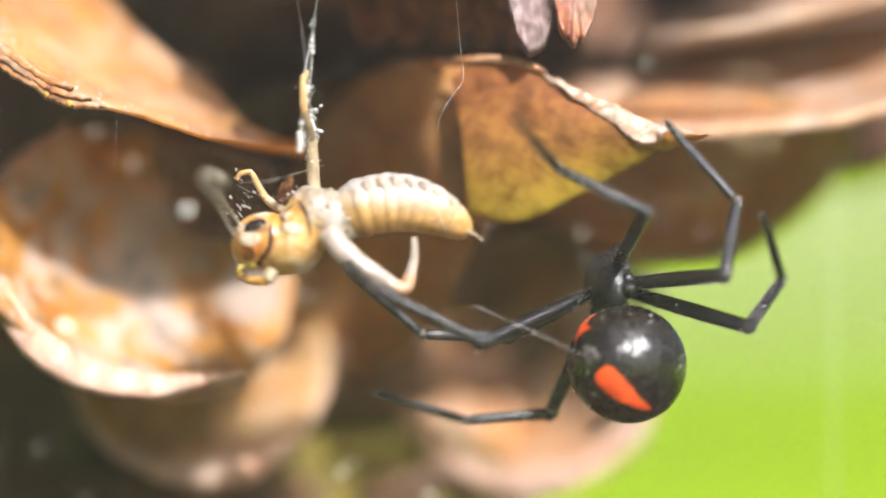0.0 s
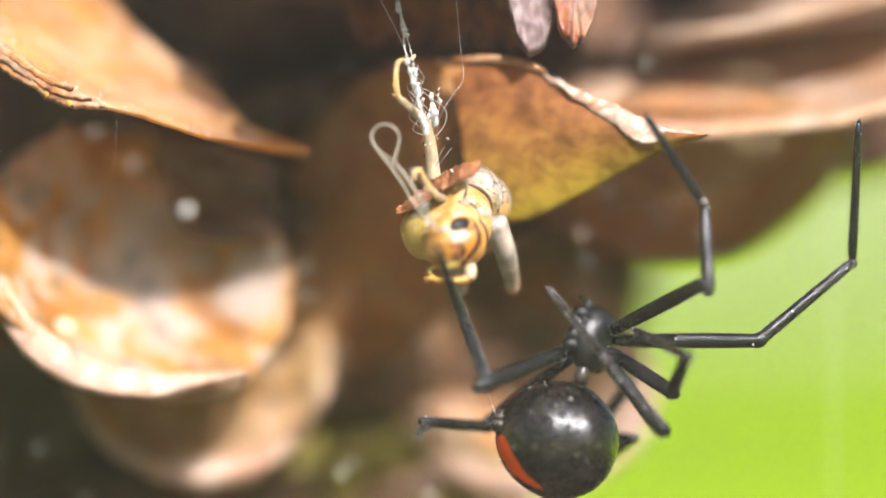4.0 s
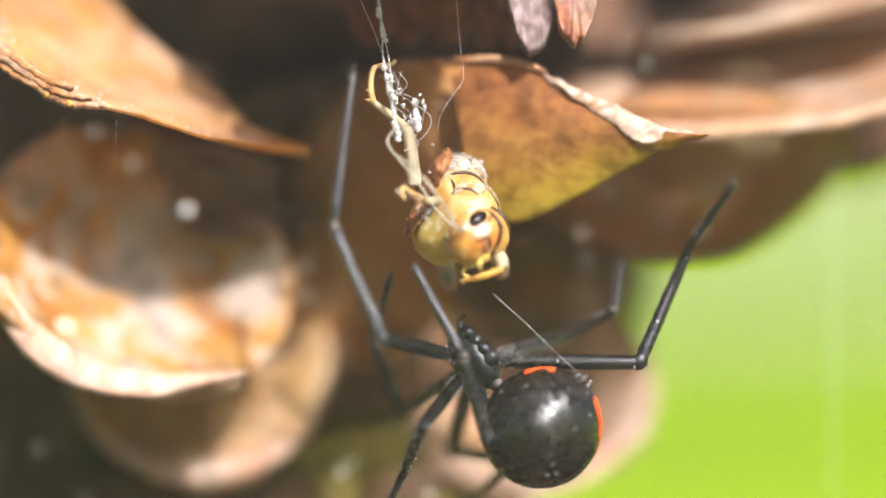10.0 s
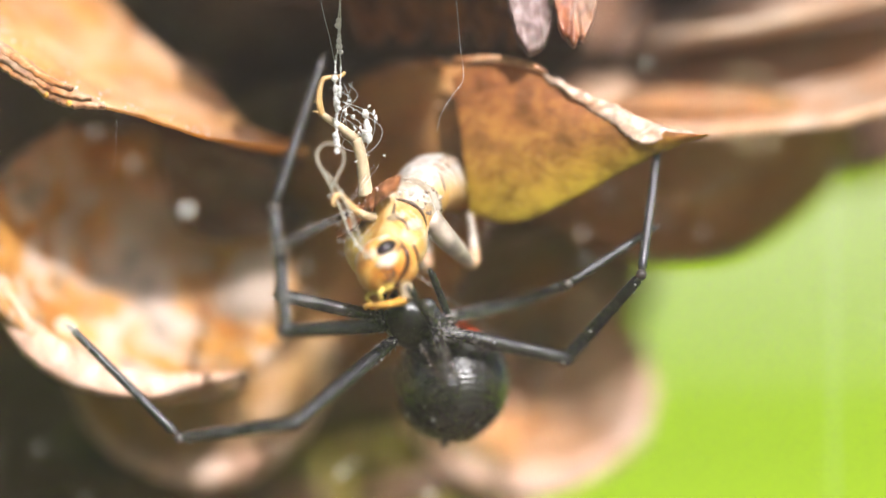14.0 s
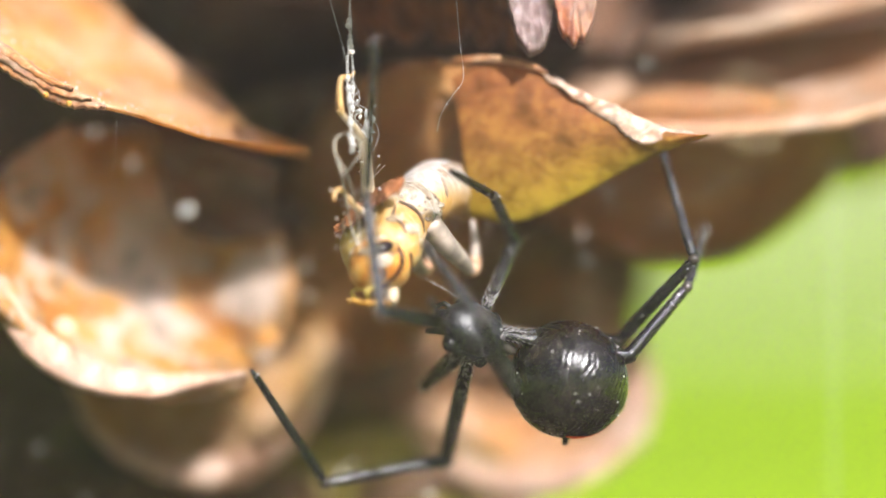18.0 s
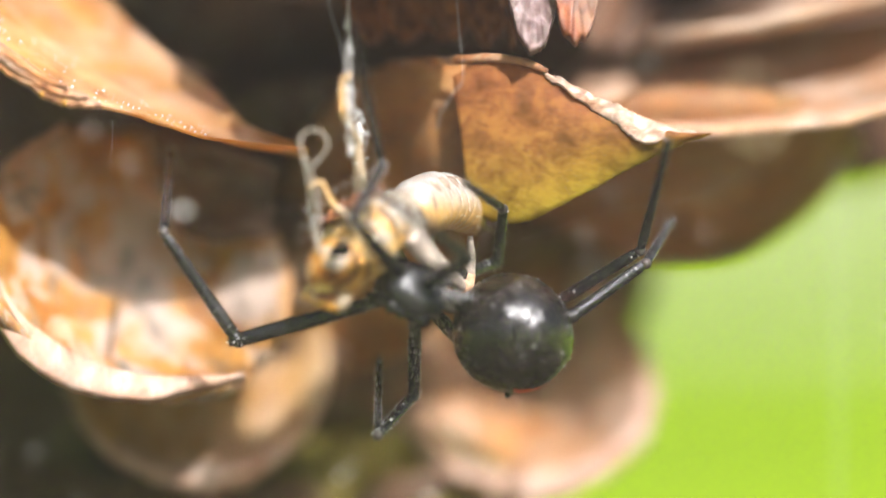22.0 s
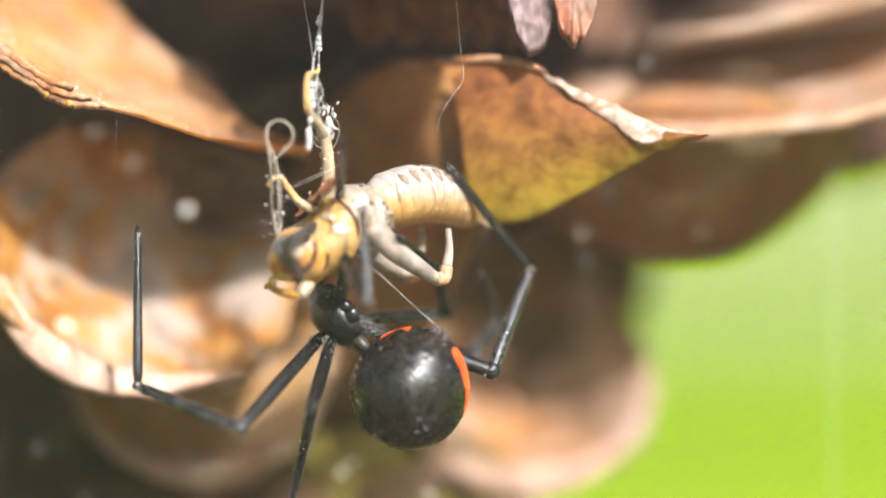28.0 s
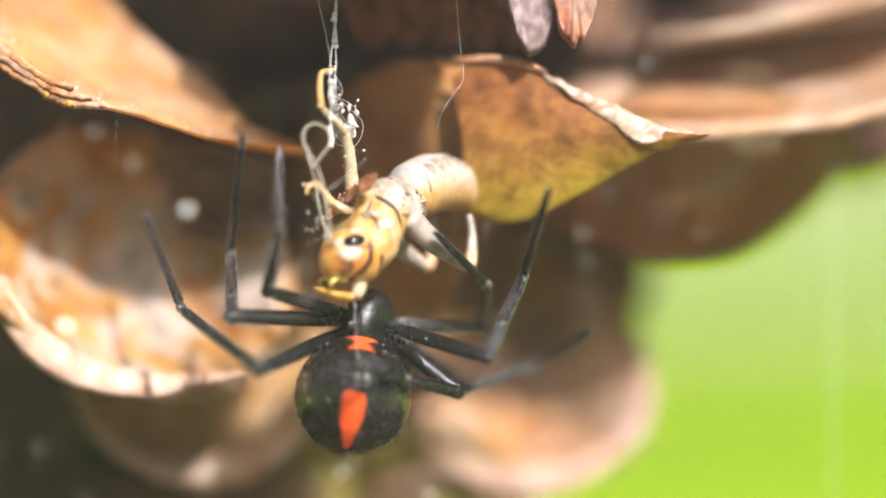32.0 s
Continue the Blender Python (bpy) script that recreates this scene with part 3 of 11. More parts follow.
    # dark inner scale added at the bowl's back to stand for its deep shade
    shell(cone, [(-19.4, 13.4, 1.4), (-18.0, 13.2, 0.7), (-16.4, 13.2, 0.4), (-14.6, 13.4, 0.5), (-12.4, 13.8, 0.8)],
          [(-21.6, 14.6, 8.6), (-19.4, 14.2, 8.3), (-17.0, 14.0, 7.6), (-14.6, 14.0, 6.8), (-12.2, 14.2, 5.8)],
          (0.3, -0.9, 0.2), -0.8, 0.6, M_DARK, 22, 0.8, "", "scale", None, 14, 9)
    # lower left bowl
    A(cone, (-18.6, 21, -8.3), (0.05, -0.5, -0.86), (0.08, -0.86, 0.5), 9.8, 9.9, 11, 4.2, 1.2, 7, M_HONEY, 0.5, span=80, swell=(-70, 70, 1.0))
    # lower middle bowl
    A(cone, (6.4, 30, -9.9), (0.1, -0.5, -0.86), (0, -0.86, 0.5), 9.8, 9.6, 11, 6.5, 1.3, 9, M_SCALE, 0.5, span=110, swell=(-60, 110, 1.3))
    # shaded bowl between them
    A(cone, (-3.6, 39, 0.9), (0.1, -0.5, -0.86), (0.05, -0.86, 0.5), 11.4, 13, 12, 6.0, 1.2, 33, M_BROWN, 0.5, rim=False)
    # middle, seen from its outer face
    shell(cone, [(-12.6, 27.0, -9.3), (-9.9, 26.0, -9.9), (-6.3, 24.0, -9.6), (-2.8, 20.0, -7.9), (-0.2, 15.0, -5.3), (1.5, 11.0, -1.9), (2.8, 9.5, 1.5)],
          [(-13.2, 27.0, -6.2), (-13.3, 27.0, -0.4), (-12.1, 26.0, 5.2), (-9.2, 22.0, 9.8), (-5.8, 16.0, 12.6), (-1.9, 11.0, 13.5), (3.6, 9.0, 13.5)],
          (0, -1, -0.2), 2.5, 1.0, M_BROWN, 11, 0.6)
    thin = shell(cone, [(1.9, 6.0, 2.6), (3.9, 5.2, 1.9), (5.9, 4.6, 2.0), (8.8, 4.0, 3.3), (11.9, 3.4, 5.0), (14.8, 2.8, 6.5), (16.8, 2.3, 7.4), (18.8, 2.0, 8.1)],
                 [(0.7, 6.0, 12.4), (3.5, 5.2, 13.6), (5.7, 4.6, 13.3), (8.0, 3.9, 12.2), (11.1, 3.3, 10.7), (14.3, 2.6, 9.3), (16.8, 2.1, 8.4), (18.9, 2.0, 8.1)],
                 (0, -1, 0.1), 0.6, 0.5, M_THIN, 12, 0.5)
    shell(cone, [(7.2, 3.9, 12.3), (8.8, 3.1, 11.2), (10.4, 2.8, 10.1), (12.0, 2.4, 9.0), (13.3, 2.0, 8.0), (14.4, 1.9, 7.5), (15.9, 1.8, 7.8), (17.8, 2.0, 7.9)],
          [(7.2, 4.0, 12.6), (8.8, 3.6, 11.9), (10.4, 3.2, 11.1), (12.0, 2.9, 10.4), (13.4, 2.6, 9.7), (14.6, 2.2, 9.2), (16.0, 2.0, 8.7), (17.8, 2.0, 8.3)],
          (0.1, -0.9, 0.3), 0.15, 0.3, M_FROST, 13, 0.8, "white frosted worn edge", "worn_edge", thin, 12, 12)
    edge = [(cone.matrix_basis.inverted() @ stage(*q)) / MM for q in curve_points([(-4.0, 13.0, 13.5), (-1.0, 8.6, 13.5), (1.5, 6.0, 13.5), (3.5, 5.0, 13.6), (5.7, 4.4, 13.3), (7.4, 3.9, 12.6)], 8)]
    part("rim", tube(bmesh.new(), edge, [0.14 + 0.2 * math.sin(math.pi * (0.1 + 0.8 * i / len(edge))) + 0.06 * noise.noise((i * 0.4, 3, 1)) for i in range(len(edge))], 8), M_CRUST, thin)
    rod(gold, cone.matrix_basis, (-25.0, 12.5, 12.5))
    rod(thin, cone.matrix_basis, (4.2, 7.2, 7.0))
    # right, outer faces
    A(cone, (19.0, 26, 8.2), (1, -0.1, 0), (0, 0.3, 0.95), 13.0, 12.0, 14, 9.0, 1.2, 15, M_BROWN, 0.5, rim=False)
    A(cone, (24.0, 22, 13.2), (1, -0.2, 0.12), (-0.14, -0.36, 1), 16.0, 12.5, 16, 1.5, 0.7, 18, M_PEACH, 0.7, rim=False)
    A(cone, (24.0, 27, 18.4), (1, -0.2, 0.18), (-0.2, -0.1, 1), 18.0, 11.0, 9, 1.5, 0.7, 21, M_PEACH, 0.7, rim=False)
    # split bracts over the middle
    A(cone, (6.4, 3.0, 19.7), (0, -0.2, -1), (0, -1, 0.2), 5.6, 1.8, 8, 0.6, 1.1, 24, M_ASH, 1.6, rim=False)
    A(cone, (9.4, 2.4, 20.2), (0, -0.2, -1), (0, -1, 0.2), 5.6, 1.7, 8, 0.6, 1.3, 25, M_BRACT, 1.6, rim=False)
    for k, (x, y, z, w) in enumerate(((-5.5, 13, 20.9, 1.8), (-2.8, 12, 20.7, 2.1), (0.2, 11.5, 20.9, 1.9), (3.1, 11, 20.7, 1.7), (4.9, 10, 20.5, 1.0))):
        A(cone, (x, y, z), (0.05, -0.4, -1), (0.1, -1, 0.3), 6.0, w, 8, 0.6, 0.9, 27 + 5 * k, M_BARK, 2.4, rim=False, nr=10, na=40)
    for k, (x, y, z, w) in enumerate(((13.0, 22, 19.6, 1.2), (15.2, 25, 19.4, 1.4))):
        A(cone, (x, y, z), (-0.4, -0.4, -1), (-0.1, -1, 0.3), 5.2, w, 8, 0.6, 0.9, 29 + 3 * k, M_DARK, 1.8, rim=False, nr=10, na=40)
    # unseen scales added above as shadow casters for the heart of the cone
    A(cone, (-6.0, 10, 20.2), (0, -1, 0), (0, 0.02, 1), 10.3, 10.3, 14, 0.4, 0.8, 75, M_BARK, 0.6, nr=8, na=32)
    A(cone, (-1.6, -4, 23.2), (0, -1, 0), (0, 0.02, 1), 5.0, 6.3, 11, 1.0, 1.5, 71, M_SCALE, 0.6, nr=8, na=32)
    A(cone, (-18.5, 25, 25.5), (-0.1, -1, 0.05), (0, 0.1, 1), 12, 20, 20, 1.5, 1.5, 74, M_SCALE, 0.6, nr=8, na=32)
    A(cone, (-13, 20, 33), (-0.2, -1, 0.1), (0, 0.2, 1), 18, 10, 20, 3, 1.5, 72, M_SCALE, 0.6, nr=8, na=32)
    A(cone, (20, 26, 31), (0.4, -1, 0.1), (0, 0.2, 1), 16, 11, 20, 3, 1.5, 73, M_SCALE, 0.6, nr=8, na=32)
    # scales added behind, most coloured dark to stand for shaded hollows
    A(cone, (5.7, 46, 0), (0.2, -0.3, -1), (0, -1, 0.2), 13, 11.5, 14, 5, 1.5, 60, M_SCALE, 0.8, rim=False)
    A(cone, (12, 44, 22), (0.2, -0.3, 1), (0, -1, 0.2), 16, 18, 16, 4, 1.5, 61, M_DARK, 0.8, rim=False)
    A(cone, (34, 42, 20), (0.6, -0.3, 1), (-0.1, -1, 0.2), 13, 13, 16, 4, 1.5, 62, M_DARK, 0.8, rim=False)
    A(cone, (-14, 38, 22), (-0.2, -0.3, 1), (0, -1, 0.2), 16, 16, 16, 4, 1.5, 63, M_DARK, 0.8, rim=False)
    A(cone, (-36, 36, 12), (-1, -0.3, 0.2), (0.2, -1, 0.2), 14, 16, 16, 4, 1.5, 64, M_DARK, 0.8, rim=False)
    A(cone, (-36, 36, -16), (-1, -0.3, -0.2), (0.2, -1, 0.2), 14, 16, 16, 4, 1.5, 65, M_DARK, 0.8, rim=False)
    A(cone, (-14, 38, -22), (0, -0.3, -1), (0, -1, 0.3), 14, 18, 16, 5, 1.5, 66, M_MOSS, 0.8, rim=False)
    A(cone, (-5, 24, -21.5), (0.1, -0.5, -0.86), (0, -0.86, 0.5), 7, 12, 9, 3, 1.2, 67, M_MOSS, 1.2, rim=False)
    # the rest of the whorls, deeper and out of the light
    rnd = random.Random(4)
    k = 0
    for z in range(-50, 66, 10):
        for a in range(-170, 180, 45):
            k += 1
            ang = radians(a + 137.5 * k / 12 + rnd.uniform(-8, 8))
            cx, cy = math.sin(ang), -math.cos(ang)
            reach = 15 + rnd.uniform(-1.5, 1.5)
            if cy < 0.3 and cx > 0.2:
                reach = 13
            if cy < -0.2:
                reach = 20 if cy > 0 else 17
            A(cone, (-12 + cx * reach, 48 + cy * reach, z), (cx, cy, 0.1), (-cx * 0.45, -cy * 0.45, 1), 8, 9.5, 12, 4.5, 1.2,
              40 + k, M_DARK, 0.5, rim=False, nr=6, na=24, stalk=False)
    return cone


build_cone()


# ---- dust on the glass ----
def build_dust():
    rnd = random.Random(21)
    bm = bmesh.new()

    def speck(x, z, r, bm=bm):
        ret = bmesh.ops.create_icosphere(bm, subdivisions=1, radius=1.1 * r * MM)
        place = stage(x * 1.05, -13.3, z * 1.05)
        for v in ret["verts"]:
            v.co = Vector((v.co.x * rnd.uniform(0.7, 1.3), v.co.y * 0.3, v.co.z * rnd.uniform(0.7, 1.3))) + place

    for x, z, r in ((-16.4, 2.7, 0.32), (-24.2, -4.8, 0.42), (-22.2, 7.7, 0.16), (-19.8, 5.7, 0.17), (-22.6, 3.6, 0.13), (-20.2, 0.5, 0.14),
                    (8.9, 1.2, 0.17), (13.0, 12.1, 0.16), (27.4, -4.3, 0.13), (-8.8, -0.9, 0.17), (-8.6, -2.7, 0.15), (-0.9, -15.5, 0.18),
                    (-6.5, -14.1, 0.2), (-5.8, -13.5, 0.16), (-23.0, -15.8, 0.14), (-25.8, -12.5, 0.11), (-10.8, 0.2, 0.12), (16.6, 1.3, 0.12),
                    (-25.0, 4.9, 0.15), (10.5, 3.9, 0.13), (9.2, -0.5, 0.12), (14.0, 2.0, 0.1)):
        speck(x, z, r)
    for _ in range(150):
        speck(rnd.uniform(-30, 30), rnd.uniform(-17, 17), 0.02 + 0.05 * rnd.random() ** 3)
    # a round patch of grime and dried droplets
    grime = bmesh.new()
    for _ in range(230):
        a, q = rnd.uniform(0, 2 * math.pi), rnd.random() ** 0.35
        speck(19.6 + 2.5 * q * math.cos(a), 9.2 + 2.9 * q * math.sin(a) - 0.4 * q * math.cos(a), rnd.uniform(0.05, 0.11), grime)
    d = part("dust_specks", bm, M_DUST)
    tagged(part("grime_patch", grime, M_GRIME, d, "round olive patch of dried grime"), kind="stuff")
    tagged(d, "pale dust specks and dried droplets on the glass", "dust", kind="stuff")


build_dust()


# ---- spider ----
LEG_LENGTHS = {'A': (10.6, 6.57, 7.72), 'B': (11.2, 8.88, 10.31), 'C': (9.28, 6.75, 9.53), 'E': (11.39, 8.59, 11.26), 'F': (9.62, 6.2, 7), 'G': (7.27, 6.2, 7.36), 'H': (12.6, 9.22, 11.32), 'I': (7, 6.2, 7)}


def segment(name, length, radii, parent, mat, label=""):
    """A leg segment along +x with swollen joints, in mm."""
    n = 14
    pts = [(length * i / n, 0, 0) for i in range(n + 1)]
    r0, rm, r1 = radii
    rad = []
    for i in range(n + 1):
        u = i / n
        r = r0 + (r1 - r0) * u + (rm - (r0 + r1) / 2) * 4 * u * (1 - u)
        rad.append(r * (0.55 if i in (0, n) else 1.0))
    bm = tube(bmesh.new(), pts, rad, 10)
    return part(name, bm, mat, parent, label)


def bristles(ob, length, r):
    """Fine black hairs that lean to the foot, coloured grey for caught light."""
    rnd = random.Random(int(length * 1000))
    bm = bmesh.new()
    for _ in range(int(length * 34)):
        u, a = rnd.uniform(0.05, 0.97), rnd.uniform(0, 2 * math.pi)
        d = Vector((0, math.cos(a), math.sin(a)))
        p = Vector((length * u, 0, 0)) + d * r * (1 - 0.35 * u) * 0.9
        q = p + d * rnd.uniform(0.15, 0.32) + Vector((rnd.uniform(0.2, 0.45), 0, 0))
        w = Vector((0.03, -d.z * 0.03, d.y * 0.03))
        bm.faces.new([bm.verts.new(v * MM) for v in (p - w, p + w, q)])
        bm.faces.new([bm.verts.new(v * MM) for v in (p - w.cross(d), p + w.cross(d), q)])
    hair = part("bristles", bm, M_HAIR, ob, "short black bristles, greyed for caught light")
    tagged(hair, kind="stuff")


def beads(ob, length, r):
    """Tiny glue drops and silk crumbs caught on the leg."""
    rnd = random.Random(int(length * 777))
    bm = bmesh.new()
    for _ in range(9):
        u, a = rnd.choice((rnd.uniform(0, 0.1), rnd.uniform(0.9, 1.0), rnd.uniform(0.1, 0.9))), rnd.uniform(0, 2 * math.pi)
        ball(bm, (length * u, math.cos(a) * r, math.sin(a) * r), rnd.uniform(0.03, 0.09), 6, 5)
    tagged(part("silk_beads", bm, M_SILK, ob, "tiny pale glue drops"), kind="stuff")


def build_spider():
    spider = new("spider")
    tagged(spider, "glossy black spider with red markings wrapping its prey", "spider")
    bm = bmesh.new()
    ball(bm, (0.1, 0, 0), (2.5, 1.95, 1.4), 24, 16)
    for v in bm.verts:
        v.co.z -= 0.0004 * math.exp(-(v.co.x * 1000 + 0.6) ** 2 - (v.co.y * 1000) ** 2 * 2) * (1 if v.co.z > 0 else 0)
    part("carapace", bm, M_BLACK, spider)
    for s in (-1, 1):
        bm = bmesh.new()
        tube(bm, [(1.9, 0.4 * s, -0.3), (2.5, 0.4 * s, -0.8), (2.5, 0.35 * s, -1.5)], [0.45, 0.4, 0.12], 8)
        part("jaw", bm, M_BLACK, spider)
        bm = bmesh.new()
        tube(bm, [(1.7, 0.9 * s, -0.4), (2.6, 1.2 * s, -0.6), (2.9, 1.0 * s, -1.4)], [0.25, 0.22, 0.2], 8)
        part("palp", bm, M_LEG, spider)
    for x, y, z in ((2.1, 0.25, 0.45), (2.1, -0.25, 0.45), (1.8, 0.6, 0.6), (1.8, -0.6, 0.6)):
        part("eye", ball(bmesh.new(), (x, y, z), 0.16, 8, 6), M_EYE, spider)
    for i, x in enumerate((1.3, 0.5, -0.4, -1.2)):
        for s in (-1, 1):
            part("hip", ball(bmesh.new(), (x, 1.55 * s, -0.35), (0.6, 0.75, 0.6), 12, 8), M_LEG, spider)
    part("waist", ball(bmesh.new(), (-2.6, 0, 0), (0.9, 0.5, 0.5), 10, 8), M_JOINT, spider)
    # abdomen: x to the spinnerets, z to its back
    def skin(d, lift=0.0):
        d = Vector(d).normalized()
        r = 4.25 + 0.35 * max(0, d.x) ** 3 - 0.12 * abs(d.y) + 0.05 * noise.noise(d * 2.5)
        return d * (r + lift)
    bm = bmesh.new()
    bmesh.ops.create_uvsphere(bm, u_segments=40, v_segments=26, radius=1)
    for v in bm.verts:
        v.co = skin(v.co) * MM
    abdomen = part("abdomen", bm, M_BELLY, spider, "round glossy black abdomen")

    def patch(name, shape, label):
        """A marking laid on the skin; shape gives half-width in radians along an arc over the middle line."""
        bm = bmesh.new()
        prev = None
        for a, w in shape:
            row = []
            for k in range(-4, 5):
                b = w * k / 4
                d = Vector((math.cos(a) * math.cos(b), math.sin(b), math.sin(a) * math.cos(b)))
                row.append(bm.verts.new(skin(d, 0.035) * MM))
            if prev:
                for p, q, r, s in zip(prev, prev[1:], row[1:], row):
                    bm.faces.new((p, q, r, s))
            prev = row
        return part(name, bm, M_RED, abdomen, label)

    patch("dorsal_stripe", [(0.26, 0.1), (0.32, 0.17), (0.45, 0.19), (0.6, 0.18), (0.75, 0.17), (0.9, 0.14), (1.0, 0.1), (1.12, 0.09), (1.26, 0.07), (1.4, 0.02)],
          "bright red stripe on the back")
    patch("hourglass_mark", [(-0.5, 0.22), (-0.58, 0.16), (-0.66, 0.07), (-0.72, 0.06), (-0.8, 0.14), (-0.92, 0.26), (-1.0, 0.2)],
          "red hourglass mark on the belly")
    for x, y, z, r in ((4.7, 0.35, 0.3, 0.32), (4.7, -0.35, 0.3, 0.32), (4.75, 0.3, -0.3, 0.3), (4.75, -0.3, -0.3, 0.3), (4.6, 0, -0.7, 0.35)):
        bm = tube(bmesh.new(), [(x - 0.7, y, z), (x, y, z), (x + 0.35, y * 0.8, z * 0.8)], [r, r * 0.95, r * 0.4], 8)
        part("spinneret", bm, M_JOINT, abdomen)
    rnd = random.Random(77)
    bm = bmesh.new()
    for _ in range(46):
        d = Vector((rnd.uniform(-0.6, 1), rnd.uniform(-1, 1), rnd.uniform(-1, 1))).normalized()
        ball(bm, skin(d, 0.02), rnd.uniform(0.025, 0.08), 6, 5)
    tagged(part("silk_beads", bm, M_SILK, abdomen, "tiny pale glue drops and silk crumbs"), kind="stuff")
    made = {}
    for key, (lf, lt, lm) in LEG_LENGTHS.items():
        thin = 0.9 if key in "CFI" else 1.0
        fem = segment("femur", lf, (0.38 * thin, 0.55 * thin, 0.48 * thin), spider, M_LEG)
        tib = segment("tibia", lt, (0.48 * thin, 0.44 * thin, 0.38 * thin), spider, M_LEG)
        met = segment("metatarsus", lm, (0.36 * thin, 0.32 * thin, 0.26 * thin), spider, M_LEG)
        part("knee", ball(bmesh.new(), (0.1, 0, 0), (0.75, 0.54 * thin, 0.54 * thin), 12, 8), M_LEG, tib)
        part("ankle", ball(bmesh.new(), (0, 0, 0), 0.41 * thin, 10, 8), M_JOINT, met)
        part("claw", tube(bmesh.new(), [(lm - 0.1, 0, 0), (lm + 0.15, 0, -0.05), (lm + 0.3, 0, -0.2)], [0.08, 0.06, 0.02], 6), M_JOINT, met)
        for ob, length, r in ((fem, lf, 0.5), (tib, lt, 0.42), (met, lm, 0.22)):
            bristles(ob, length, r * thin)
            beads(ob, length, r * thin)
        made[key] = (fem, tib, met)
    return spider, abdomen, made


spider, abdomen, legs = build_spider()


# ---- cricket ----
def limb(name, ctrl, r0, r1, mat, parent, label="", p=1.0):
    pts = curve_points(ctrl, 5)
    return part(name, tube(bmesh.new(), pts, taper(r0, r1, len(pts), p), 9), mat, parent, label)


def hull(centre, lobes, k=0.7):
    """Distance from the centre to the skin of softly merged ellipsoids, by direction."""
    c = Vector(centre)

    def inside(p):
        f = None
        for q, r in lobes:
            d = (Vector([(p[i] - q[i]) / r[i] for i in range(3)]).length - 1) * min(r)
            if f is None:
                f = d
            else:
                h = max(k - abs(f - d), 0) / k
                f = min(f, d) - h * h * k * 0.25
        return f < 0

    def reach(d):
        d = Vector(d).normalized()
        lo, t = 0.0, 0.0
        while t < 8:
            t += 0.25
            if inside(c + d * t):
                lo = t
        hi = lo + 0.25
        for _ in range(7):
            m = (lo + hi) / 2
            if inside(c + d * m):
                lo = m
            else:
                hi = m
        return lo
    return c, reach


def skin(shape, seg=40, ring=28, lump=0.0, freq=600):
    """One closed skin over a hull."""
    c, reach = shape
    bm = ball(bmesh.new(), (0, 0, 0), (1, 1, 1), seg, ring)
    for v in bm.verts:
        d = v.co.normalized()
        v.co = (c + d * reach(d)) * MM
        v.co += d * lump * MM * noise.noise(v.co * freq)
    return bm


def laid(shape, dirs, r, lift=0.0, sides=6, n=6):
    """A tapering band that follows a hull through the given directions."""
    c, reach = shape
    pts = [c + d.normalized() * (reach(d) + lift) for d in curve_points(dirs, n)]
    n = len(pts)
    return tube(bmesh.new(), pts, [r * (0.25 + 0.75 * math.sin(math.pi * i / (n - 1)) ** 0.6) for i in range(n)], sides)


def blotch(shape, direction, size, deep=0.22, seg=14, sink=0.55, tilt=0.0):
    """A shallow lens-shaped mark on a hull."""
    c, reach = shape
    d = Vector(direction).normalized()
    m = d.to_track_quat("Z", "Y").to_matrix().to_4x4() @ Matrix.Rotation(tilt, 4, "Z")
    return ball(bmesh.new(), c + d * (reach(d) - deep * sink), (size[0], size[1], deep), seg, 8, m)


def patch(shape, direction, size, high=0.05, seed=0, tilt=0.0):
    """A thin uneven plate that lies on a hull."""
    c, reach = shape
    d = Vector(direction).normalized()
    q = d.to_track_quat("Z", "Y").to_matrix() @ Matrix.Rotation(tilt, 3, "Z")
    bm = bmesh.new()
    rings = []
    for k, f in enumerate((0.0, 0.35, 0.7, 0.9, 1.0)):
        row = []
        for a in range(20 if k else 1):
            t = a * math.pi / 10
            w = f * (1 + 0.3 * noise.noise((math.cos(t) * 1.4 + seed, math.sin(t) * 1.4, 2)))
            p = d * reach(d) + q @ Vector((size[0] * w * math.cos(t), size[1] * w * math.sin(t), 0))
            e = p.normalized()
            row.append(bm.verts.new((c + e * (reach(e) + (high if f < 0.8 else high * 0.6 if f < 1 else -0.12))) * MM))
        rings.append(row)
    for a in range(20):
        bm.faces.new((rings[0][0], rings[1][a], rings[1][(a + 1) % 20]))
        for p, o in zip(rings[1:], rings[2:]):
            bm.faces.new((p[a], o[a], o[(a + 1) % 20], p[(a + 1) % 20]))
    return bm


def flake(bm, centre, size, rnd):
    """A small crumpled crumb of silk."""
    ret = bmesh.ops.create_icosphere(bm, subdivisions=1, radius=size * MM)
    turn = Euler([rnd.uniform(0, 6) for _ in range(3)]).to_matrix()
    for v in ret["verts"]:
        v.co = turn @ Vector((v.co.x * rnd.uniform(0.7, 1.5), v.co.y * rnd.uniform(0.6, 1.2), v.co.z * rnd.uniform(0.2, 0.5))) + Vector(centre) * MM


